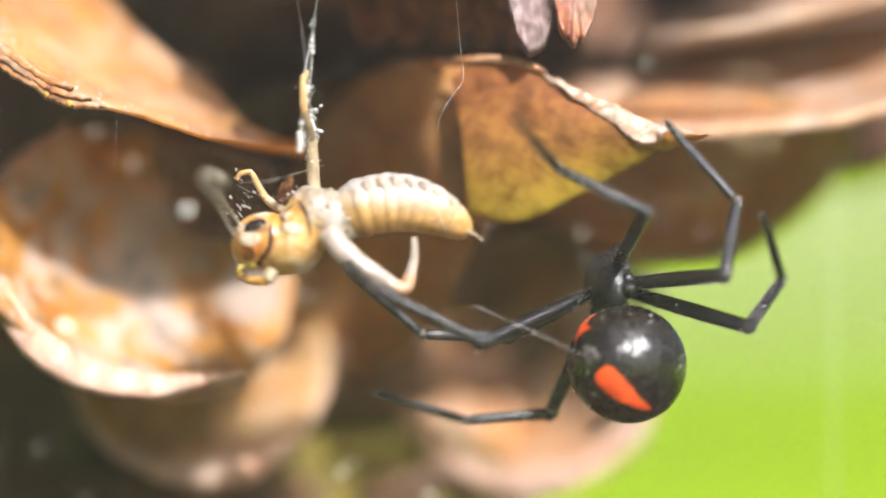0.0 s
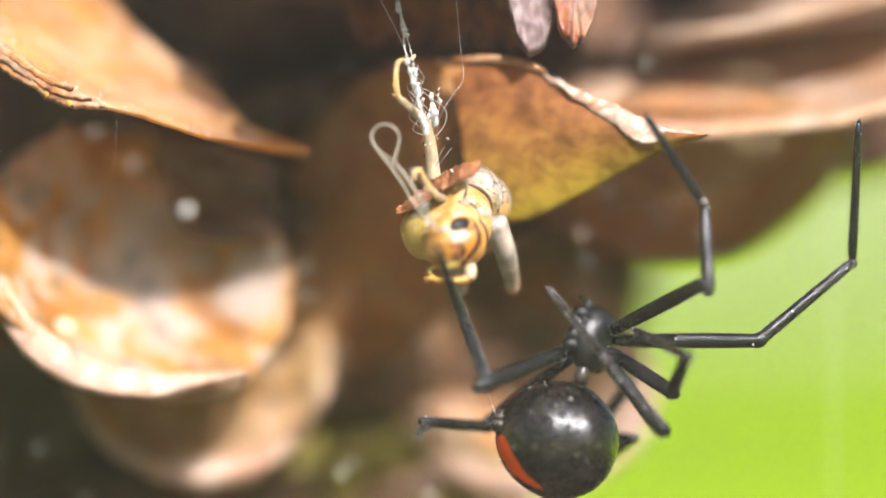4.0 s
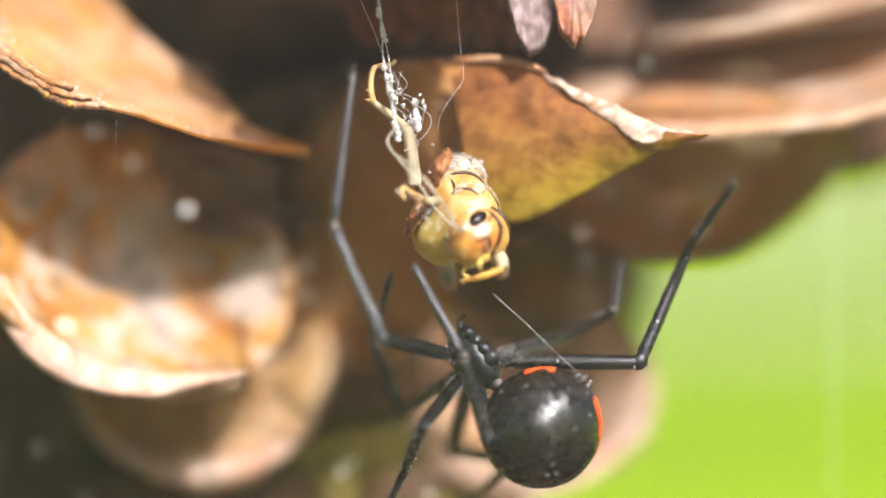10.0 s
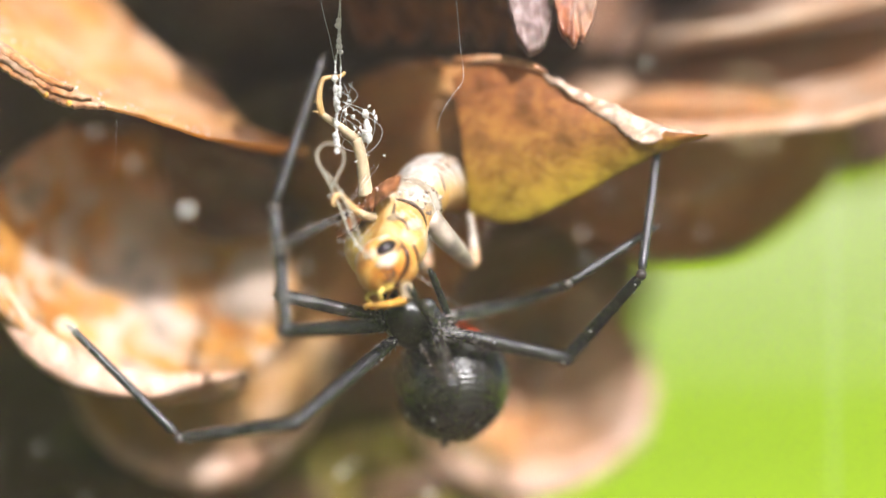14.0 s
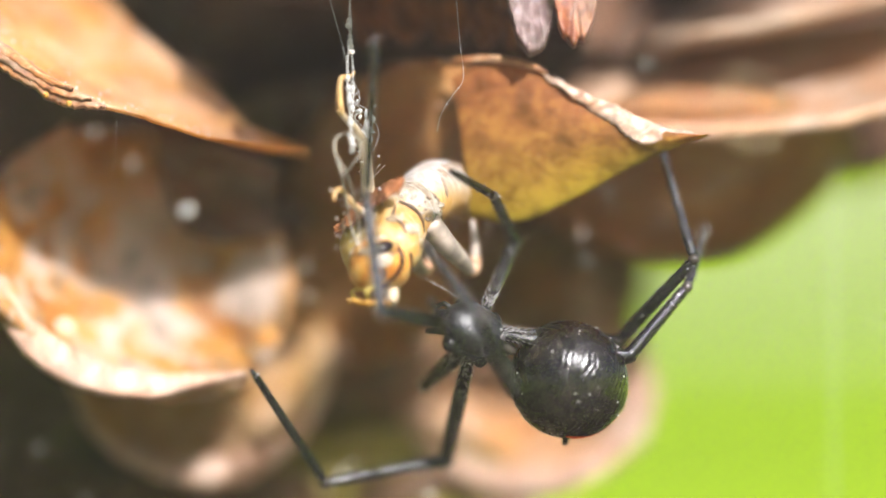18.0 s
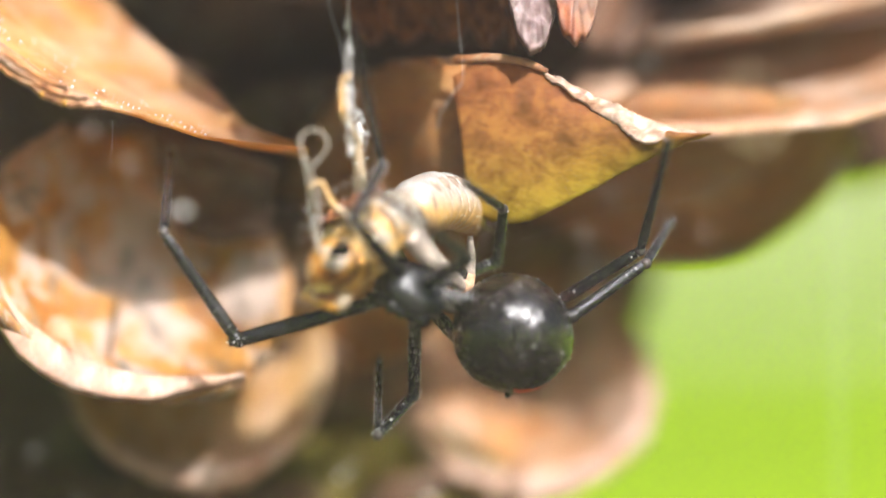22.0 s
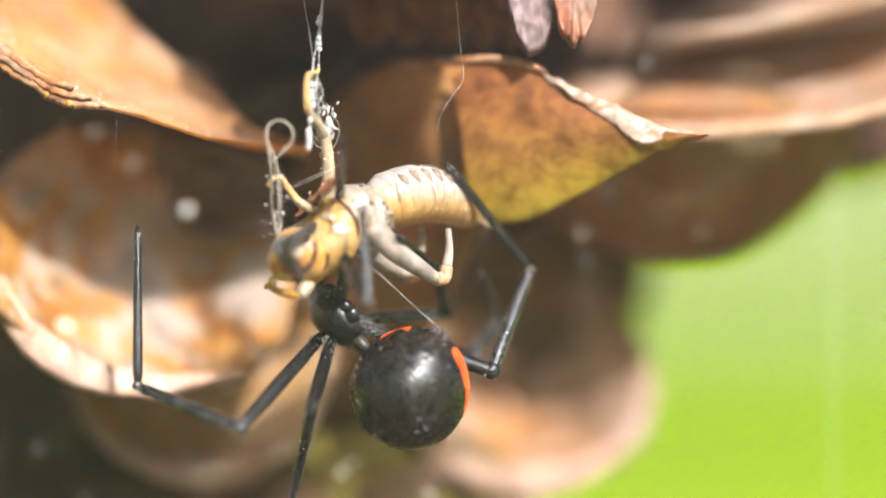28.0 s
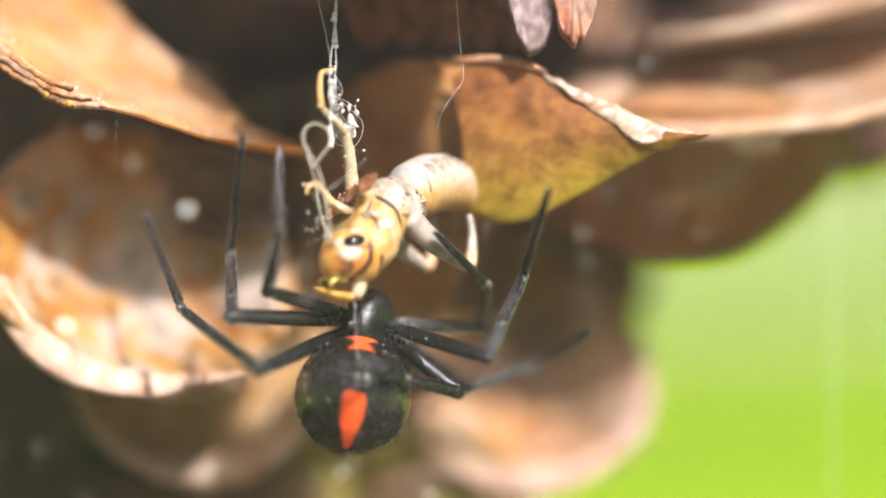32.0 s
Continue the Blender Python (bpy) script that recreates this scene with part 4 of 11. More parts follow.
def build_cricket():
    """Local axes: x to the head, y to its left, z up, from the root of the raised leg; mm."""
    cricket = new("cricket")
    tagged(cricket, "pale amber cricket hanging in silk, wrapped by the spider", "cricket")
    rnd = random.Random(5)

    def lumpy(centre, radii, amount, freq, seg=28, ring=18, m=None):
        bm = ball(bmesh.new(), centre, radii, seg, ring, m)
        c = Vector(centre) * MM
        for v in bm.verts:
            v.co += (v.co - c).normalized() * amount * MM * noise.noise(v.co * freq)
        return bm

    # trunk: chalky shoulders, amber neck shield and yellow chest in one soft form
    trunk = hull((0.1, 0.6, -3.4), [((-1.4, 1.2, -2.0), (2.6, 2.0, 2.05)), ((0.75, 1.4, -4.0), (1.75, 2.0, 1.9)), ((0.4, -1.6, -4.2), (1.95, 2.05, 2.2)),
                                    ((1.3, 0.9, -4.9), (1.5, 2.0, 1.6)), ((0.5, 0.4, -1.9), (0.8, 0.8, 1.5))], 1.3)
    thorax = part("thorax", skin(trunk, 52, 36, 0.12, 900), M_TRUNK, cricket, "amber and yellow thorax with chalky shoulders")
    for d, s in (((-0.5, 0.8, 0.75), 0.3), ((-1.0, 0.9, 0.9), 0.16), ((-1.2, 0.8, 0.3), 0.2), ((-1.0, 0.9, 0.1), 0.22), ((-1.2, 0.5, 0.9), 0.18), ((-0.3, 0.3, 0.9), 0.2)):
        part("spot", blotch(trunk, d, (s, s * 0.8), 0.12, 10), M_BAND, thorax)
    for _ in range(14):
        a, e = rnd.uniform(0, 6.28), rnd.uniform(0.3, 1.2)
        d = Vector((-0.9 + math.cos(a) * math.cos(e), 0.3 + math.sin(a) * math.cos(e), math.sin(e) + 0.2)).normalized()
        part("tuft", lumpy(trunk[0] + d * (trunk[1](d) - 0.12), (rnd.uniform(0.2, 0.5), rnd.uniform(0.2, 0.45), rnd.uniform(0.15, 0.3)), 0.15, 2500, 10, 7), M_THORAX, thorax)
    dots = bmesh.new()
    for _ in range(26):
        d = Vector((rnd.uniform(-1.3, -0.1), rnd.uniform(0.2, 1.2), rnd.uniform(-0.1, 1.1))).normalized()
        ball(dots, trunk[0] + d * trunk[1](d), (rnd.uniform(0.05, 0.14),) * 3, 6, 5)
    tagged(part("speckles", dots, M_MARK, thorax, "small brown speckles"), kind="stuff")
    # neck shield marks: hooked dark lines and cream patches
    part("pale_patch", patch(trunk, (0.25, 1.0, 0.1), (0.9, 0.5), 0.12, 3), M_CREAM, thorax)
    part("pale_patch", patch(trunk, (0.6, 0.75, 0.45), (0.7, 0.35), 0.12, 5), M_CREAM, thorax)
    part("dark_edge", laid(trunk, [(0.25, 0.5, 0.78), (0.05, 0.75, 0.6), (-0.15, 0.92, 0.3), (-0.25, 0.97, -0.1)], 0.16), M_BAND, thorax)
    part("dark_edge", laid(trunk, [(0.8, 0.5, 0.5), (0.6, 0.65, 0.4), (0.5, 0.85, 0.2), (0.55, 0.95, -0.05)], 0.15), M_BAND, thorax)
    part("dark_edge", laid(trunk, [(0.35, 0.55, 0.75), (0.55, 0.6, 0.55), (0.75, 0.6, 0.42)], 0.13), M_BAND, thorax)
    # amber hip that carries the raised leg
    limb("hip", [(0.0, 0.0, -0.2), (0.2, 0.2, -1.0), (0.5, 0.4, -2.0), (0.7, 0.5, -2.8)], 0.36, 0.8, M_AMBER, cricket, "swollen amber hip")
    # head; its own axes start at its centre
    skull = hull((0, 0, 0), [((0, 0, 0), (1.9, 1.9, 1.75)), ((0.7, 0, -0.8), (1.3, 1.3, 1.2)), ((-1.1, 0, -0.3), (1.4, 1.8, 1.75))], 0.9)
    head = part("head", skin(skull, 44, 30), M_HEAD, cricket, "glossy orange head with brown bands")
    for s in (-1, 1):
        part("eye", blotch(skull, (0.12, 0.9 * s, 0.56), (0.9, 0.6), 0.55, 24, 0.5, 0.2 * s), M_EYE, head, "black shiny eye")
        part("eye_ring", laid(skull, [(0.72, 0.75 * s, 0.5), (0.4, 0.95 * s, 0.24), (-0.05, 1.0 * s, 0.22), (-0.42, 0.9 * s, 0.42), (-0.45, 0.7 * s, 0.75)], 0.1), M_RIND, head)
        part("band", laid(skull, [(-0.4, 0.8 * s, 0.5), (-0.42, 0.98 * s, 0.15), (-0.36, 1.0 * s, -0.25), (-0.12, 0.9 * s, -0.65), (0.25, 0.6 * s, -1.0)], 0.22), M_RIND, head)
        part("band", laid(skull, [(-0.9, 0.3 * s, 0.9), (-0.95, 0.75 * s, 0.5), (-1.0, 0.9 * s, 0.0), (-0.85, 0.75 * s, -0.6)], 0.2), M_RIND, head)
        part("cheek", patch(skull, (0.36, 0.95 * s, 0.04), (0.95, 0.55), 0.12, 1), M_PALE, head, "cream cheek patch")
        part("cheek", patch(skull, (0.75, 0.6 * s, 0.5), (0.4, 0.5), 0.1, 4), M_PALE, head)
        part("cheek", patch(skull, (-0.1, 0.5 * s, 1.0), (0.7, 0.3), 0.1, 9), M_PALE, head)
        part("rust_patch", patch(skull, (0.48, 0.85 * s, -0.42), (0.7, 0.62), 0.07, 7), M_RUST, head)
        for dz, w in ((-0.24, 0.44), (-0.46, 0.36), (-0.7, 0.42)):
            part("bar", laid(skull, [(0.28, 0.92 * s, dz), (0.28 + w / 2, 0.88 * s, dz - 0.03), (0.28 + w, 0.76 * s, dz)], 0.11, 0.12), M_RIND, head)
        part("bar", laid(skull, [(0.3, 0.94 * s, -0.2), (0.28, 0.94 * s, -0.44), (0.3, 0.88 * s, -0.74)], 0.12, 0.12), M_RIND, head)
        part("jaw", ball(bmesh.new(), (0.75, 0.7 * s, -1.6), (0.6, 0.5, 0.42), 14, 10), M_YELLOW, head)
        part("jaw_tip", ball(bmesh.new(), (0.15, 0.95 * s, -1.6), (0.42, 0.3, 0.34), 12, 8), M_RIND, head)
        limb("palp", [(1.2, 0.8 * s, -1.75), (1.6, 1.0 * s, -1.9), (1.7, 0.9 * s, -2.2), (1.5, 0.7 * s, -2.4)], 0.17, 0.1, M_YELLOW, head)
    part("lip", ball(bmesh.new(), (1.1, 0, -1.5), (0.6, 0.85, 0.55), 14, 10), M_YELLOW, head)
    # forelegs folded under the mouth: a pale thigh and an amber shin
    limb("foreleg", [(-1.1, -0.3, -1.5), (-0.6, 0.7, -2.4), (-0.2, 0.9, -3.0)], 0.62, 0.42, M_LIMB, head)
    limb("foreleg", [(-0.2, 0.9, -3.0), (0.9, 0.3, -2.9), (1.5, -0.5, -2.7), (1.8, -1.0, -2.5), (1.9, -1.3, -2.7)], 0.32, 0.13, M_AMBER, head)
    limb("claw", [(1.7, -0.9, -2.55), (2.0, -1.4, -2.35)], 0.1, 0.04, M_AMBER, head)
    # raised leg in the silk
    leg = limb("raised_leg", [(-0.1, 0, -1.5), (0, 0, -0.6), (0.2, 0, 1.0), (0.6, 0, 2.6)], 0.58, 0.4, M_LIMB, cricket, "raised leg bound in silk", 0.7)
    limb("shin", [(0.6, 0, 2.5), (1.8, 0.1, 3.4), (3.1, 0.1, 4.3)], 0.36, 0.24, M_LIMB, leg)
    limb("foot", [(3.1, 0.1, 4.2), (3.3, 0.1, 5.4), (3.1, 0, 6.6), (2.6, 0, 6.9), (1.7, -0.1, 7.0), (1.4, -0.1, 7.3)], 0.25, 0.12, M_TAN, leg)
    for q, w in (((3.1, 0.1, 4.4), (3.8, 0.1, 4.5)), ((3.2, 0.1, 5.0), (3.7, 0.1, 5.2)), ((2.0, -0.1, 6.95), (2.0, -0.1, 6.5)), ((0.2, 0, 0.9), (-0.35, 0, 1.3))):
        limb("spur", [q, w], 0.13, 0.02, M_TAN, leg)
    for z in (0.2, 1.0, 1.8):
        part("mark", ball(bmesh.new(), (0.25 + 0.1 * z, -0.42, z), (0.24, 0.12, 0.16), 8, 6), M_BAND, leg)
    # silk wound round the raised leg
    rnd = random.Random(14)
    tangle = bmesh.new()
    for _ in range(5):
        ctrl = [(0.8 + 0.2 * k + rnd.uniform(-1.4, 0.6), rnd.uniform(-0.6, 0.6), 1.2 + 1.0 * k + rnd.uniform(-0.5, 0.5)) for k in range(6)]
        strand(tangle, ctrl, 0.018, 2, rnd, 3.0)
    for _ in range(2):
        strand(tangle, [(0.5, 0, 1.2 + rnd.uniform(-0.4, 0.4)), (-0.6 + rnd.uniform(-0.6, 0.3), rnd.uniform(-0.3, 0.3), 2.2), (-0.9 + rnd.uniform(-0.9, 0.3), rnd.uniform(-0.3, 0.3), 3.4),
                        (0.1 + rnd.uniform(-0.6, 0.4), 0, 4.4), (1.6, 0, 5.2)], 0.02, 2, rnd, 3.0)
    for _ in range(7):
        flake(tangle, (rnd.gauss(-0.5, 0.5), rnd.gauss(0, 0.3), rnd.gauss(3.4, 1.0)), rnd.uniform(0.12, 0.42), rnd)
    for _ in range(28):
        z = rnd.uniform(0.3, 6.2)
        flake(tangle, (0.7 + 0.45 * (z - 2.5) * (z > 2.5) + rnd.gauss(-0.45, 0.35), rnd.gauss(0, 0.3), z), rnd.uniform(0.05, 0.16) * (1.5 if 2.5 < z < 4.5 else 1), rnd)
    part("silk_tangle", tangle, M_SILK, leg, "white silk crumbs round the leg")
    part("silk_clump", lumpy((-0.25, -0.2, 3.0), (0.42, 0.34, 0.75), 0.4, 2200, 20, 14), M_SILK, leg, "matted white silk clump")
    # loose threads before the neck
    wrap = bmesh.new()
    for _ in range(4):
        a = Vector((rnd.uniform(3.6, 5.6), rnd.uniform(-0.4, 0.9), rnd.uniform(-4.5, 0.6)))
        b = Vector((rnd.uniform(-0.4, 1.2), rnd.uniform(-0.4, 1.6), rnd.uniform(-3.4, 2.4)))
        strand(wrap, [a, a.lerp(b, 0.4) + Vector((0.2, 0, -0.3)), b], 0.01, 4, rnd)
    for _ in range(34):
        flake(wrap, (rnd.gauss(-0.2, 1.3), rnd.gauss(0.9, 0.9), -0.9 + rnd.gauss(0, 0.45)), rnd.uniform(0.05, 0.17), rnd)
    for _ in range(30):
        flake(wrap, (rnd.uniform(4.0, 5.6), rnd.uniform(0, 0.8), rnd.uniform(-4.0, 0.5)), rnd.uniform(0.05, 0.12), rnd)
    for _ in range(10):
        q = [rnd.uniform(0, 6.28) for _ in range(2)]
        ctrl = [Vector((-1.4 + 2.7 * math.cos(q[0] + k * 0.45) * math.cos(q[1]), 1.2 + 2.15 * math.sin(q[0] + k * 0.45), -2.0 + 2.2 * math.cos(q[0] + k * 0.45) * math.sin(q[1]))) for k in range(6)]
        strand(wrap, ctrl, 0.014, 4, rnd)
    for _ in range(10):
        q = [rnd.uniform(0, 6.28) for _ in range(2)]
        ctrl = [Vector((0.75 + 1.95 * math.cos(q[0] + k * 0.45) * math.cos(q[1]), 1.5 + 2.35 * math.sin(q[0] + k * 0.45), -4.0 + 2.2 * math.cos(q[0] + k * 0.45) * math.sin(q[1]))) for k in range(6)]
        strand(wrap, ctrl, 0.014, 4, rnd)
    part("silk_wrap", wrap, M_SILK, cricket, "thin silk strands and crumbs round the body")
    # antennae: up from the brow, curled over at the top; x is the way they lean
    feelers = None
    for s in (-1, 1):
        pts = curve_points([(0, 0.5 * s, 0), (0.9 - 0.3 * s, 0.7 * s, 1.9), (1.7 - 0.3 * s, 0.6 * s, 4.0), (2.5 - 0.2 * s, 0.4 * s, 5.5), (3.2, 0.3 * s, 6.5), (3.4, 0.2 * s, 7.5),
                            (2.7, 0.1 * s, 8.1), (1.8, 0.1 * s, 7.8), (1.5, 0.2 * s, 7.0), (1.9, 0.4 * s, 6.0), (2.4, 0.5 * s, 5.0)], 7)
        bm = tube(bmesh.new(), pts, [0.1 + (0.06 - 0.1) * i / (len(pts) - 1) + 0.012 * (i % 2) for i in range(len(pts))], 7)
        feeler = part("antenna", bm, M_FEELER, feelers or cricket, "curled pale grey antenna")
        feelers = feelers or feeler
    # small leg over the neck
    limb("middle_leg", [(0.6, 0.7, -2.2), (2.0, 0.5, -2.0), (3.1, 0.4, -1.5)], 0.36, 0.3, M_LIMB, cricket)
    limb("middle_leg", [(3.1, 0.4, -1.5), (3.9, 0.3, -0.6), (4.5, 0.3, 0.1), (5.2, 0.3, -0.1), (5.4, 0.3, -0.6)], 0.27, 0.13, M_TAN, cricket)
    # two thin crumpled wing pads across the root of the leg
    for k, (y0, z0, y1, z1, w, fx) in enumerate(((-3.3, -2.6, 0.8, -1.1, 1.2, 1.7), (-0.8, -1.2, 3.6, 0.2, 1.25, 1.5))):
        bm = bmesh.new()
        sheets = []
        for side in (0.0, 0.16):
            grid = []
            for i in range(25):
                u = i / 24
                reach = w * math.sin(math.pi * (0.05 + 0.9 * u)) ** 0.6 * (1 + 0.45 * noise.noise((u * 9, k, 1)) + 0.3 * noise.noise((u * 27, k, 4)))
                row = []
                for j in range(9):
                    v = j / 8
                    crease = 0.3 * noise.noise((u * 4, v * 2, k + 7)) + 0.2 * noise.noise((u * 13, v * 6, k))
                    row.append(bm.verts.new(Vector((fx + 0.55 * reach * v + crease, y0 + (y1 - y0) * u + 0.4 * crease,
                                                    z0 + (z1 - z0) * u + 0.5 * reach - reach * v + 0.6 * crease - side)) * MM))
                grid.append(row)
            for p, q in zip(grid, grid[1:]):
                for a, b, c, d in zip(p, p[1:], q[1:], q):
                    bm.faces.new((a, b, c, d))
            sheets.append([r[0] for r in grid] + grid[-1][1:] + [r[-1] for r in grid[::-1]][1:] + grid[0][1:-1][::-1])
        ring, low = sheets
        for i in range(len(ring)):
            o = (i + 1) % len(ring)
            bm.faces.new((ring[i], ring[o], low[o], low[i]))
        part("wing_pad", bm, M_FLAKE, cricket, "rust brown crumpled wing pad")
    # abdomen: rings along -x from its own root, slightly arched
    def spine(u):
        return Vector((-8.9 * u, -0.6 * u, -0.6 + 1.5 * math.sin(u * 2.6) - 1.3 * u * u))

    def girth(u):
        return 2.15 * math.sqrt(max(0.04, 1 - max(0, (u - 0.25) / 0.8) ** 2.2)) * (0.5 + 0.5 * min(1, max(0, u + 0.02) / 0.16) ** 0.6)
    tail = None
    n = 9
    for i in range(n):
        u0, u1 = i / n - 0.015, (i + 1) / n + 0.03
        us = [u0 + (u1 - u0) * k / 6 for k in range(7)]
        bm = tube(bmesh.new(), [spine(u) for u in us], [girth(u) * (0.955 + 0.045 * math.sin(math.pi * min(1, k / 5))) for k, u in enumerate(us)], 24)
        if tail is None:
            tail = part("abdomen", bm, M_STRIPE, cricket, "cream arched abdomen with dark side marks and amber flanks")
        else:
            part("ring", bm, M_STRIPE, tail)
        c, r = spine(us[3]), girth(us[3]) * 1.0
        # slanting dark side marks
        for a0, a1, wide in ((24, 62, 0.3), (-62, -24, 0.3)):
            if i > 7:
                continue
            arc = [c + Vector((0.5 - 0.014 * abs(a), math.sin(radians(a)) * (r - 0.1), math.cos(radians(a)) * (r - 0.1))) for a in range(a0, a1 + 1, 4)]
            part("mark", tube(bmesh.new(), arc, [0.03 + wide * math.sin(math.pi * k / (len(arc) - 1)) for k in range(len(arc))], 6), M_MARK, tail)
    for u, span, r in ((0.1, 90, 0.24), (0.02, 70, 0.14)):
        ring = [spine(u) + Vector((-0.1, math.sin(radians(a)) * girth(u), math.cos(radians(a)) * girth(u))) for a in range(-span, span + 1, 8)]
        part("dark_ring", tube(bmesh.new(), ring, [0.05 + r * math.sin(math.pi * k / (len(ring) - 1)) ** 0.7 for k in range(len(ring))], 8), M_MARK, tail)
    fuzz = bmesh.new()
    for _ in range(26):
        u, a = rnd.uniform(0.02, 0.8), rnd.uniform(-1.8, 1.2)
        ctrl = [spine(u + 0.03 * k) + Vector((0, math.sin(a + 0.3 * k), math.cos(a + 0.3 * k))) * (girth(u + 0.03 * k) + 0.05) for k in range(5)]
        strand(fuzz, ctrl, 0.013, 3, rnd)
    for _ in range(70):
        u, a = rnd.uniform(0, 0.9), rnd.uniform(-2.2, 2.2)
        flake(fuzz, spine(u) + Vector((0, math.sin(a), math.cos(a))) * (girth(u) + 0.02), rnd.uniform(0.03, 0.09), rnd)
    tagged(part("silk_film", fuzz, M_SILK, tail, "fine silk threads and crumbs"), kind="stuff")
    for s in (-1, 1):
        limb("hind_leg", [(0.8, 1.2 * s, -1.8), (-0.8, 1.7 * s, -3.4), (-2.8, 1.9 * s, -4.6), (-4.4, 1.9 * s, -5.4)], 0.9, 0.42, M_SHIN, tail,
             "swollen pale grey hind leg", 1.5)
        limb("knee", [(-4.3, 1.9 * s, -5.4), (-5.0, 1.9 * s, -5.3), (-5.2, 1.9 * s, -4.5)], 0.52, 0.45, M_KNEE, tail)
        limb("shin", [(-5.2, 1.9 * s, -4.6), (-5.4, 1.8 * s, -3.2), (-5.3, 1.7 * s, -1.8)], 0.4, 0.2, M_SHIN, tail)
        limb("cercus", [spine(0.97) + Vector((0, 0.4 * s, 0)), spine(1.0) + Vector((-0.6, 0.7 * s, -0.2)), spine(1.0) + Vector((-1.3, 0.9 * s, -0.6))], 0.16, 0.03, M_LIMB, tail)
    return cricket, tail, feelers, leg, head


cricket, cricket_abdomen, antennae, raised_leg, cricket_head = build_cricket()


# ---- silk ----
def build_silk():
    rnd = random.Random(9)
    cord = new("silk_rope")
    tagged(cord, "white beaded silk rope that holds the cricket", "silk thread")
    for k, lean in enumerate((0.0, 0.1, -2.2)):
        bm = bmesh.new()
        ctrl = [(lean * z / 12 + rnd.uniform(-0.2, 0.2), rnd.uniform(-0.3, 0.3), z) for z in range(-5 if k < 2 else 0, 28, 3)]
        strand(bm, ctrl, 0.04 if k < 2 else 0.02, 110 if k < 2 else 14, rnd, 6.5)
        part("strand", bm, M_SILK, cord)
    line = new("silk_line")
    tagged(line, "fresh thin silk line from the spider to the cricket", "silk thread")
    bm = bmesh.new()
    strand(bm, [(x, 0.15 * math.sin(x), 0) for x in range(0, 10, 3)], 0.018, 3, rnd)
    part("strand", bm, M_SILK, line)
    for name, label, threads in (
            ("silk_thread", "fine silk thread hanging over the cone scales", [[(0.9, 2, 24), (0.95, 1.5, 18), (1.3, 1.0, 13.6)]]),
            ("silk_thread", "silk thread stuck to a cone scale", [[(1.4, 1.0, 13.4), (1.4, -0.2, 11.9), (0.7, -0.5, 10.9), (-0.1, -0.7, 9.6), (-0.4, -0.6, 8.4)]]),
            ("silk_thread", "loose silk thread across the shaded scale", [[(5.6, 6, 0.6), (12, 8, 2.6), (18.8, 9, 3.8), (21.5, 10, 5.6)]]),
            ("silk_thread", "fine silk thread under the upper scale", [[(-23.2, 1.5, 9.2), (-23.3, 2.0, 7.4), (-23.5, 2.2, 5.6)]])):
        ob = None
        for ctrl in threads:
            bm = bmesh.new()
            strand(bm, [stage(*p) / MM for p in ctrl], 0.006 if "loose" in label or "under" in label else 0.014, 5, rnd)
            if ob is None:
                ob = part(name, bm, M_SILK)
                tagged(ob, label, "silk thread", "silk threads on the cone")
            else:
                part("branch", bm, M_SILK, ob)
    return cord, line


silk_cord, silk_line = build_silk()


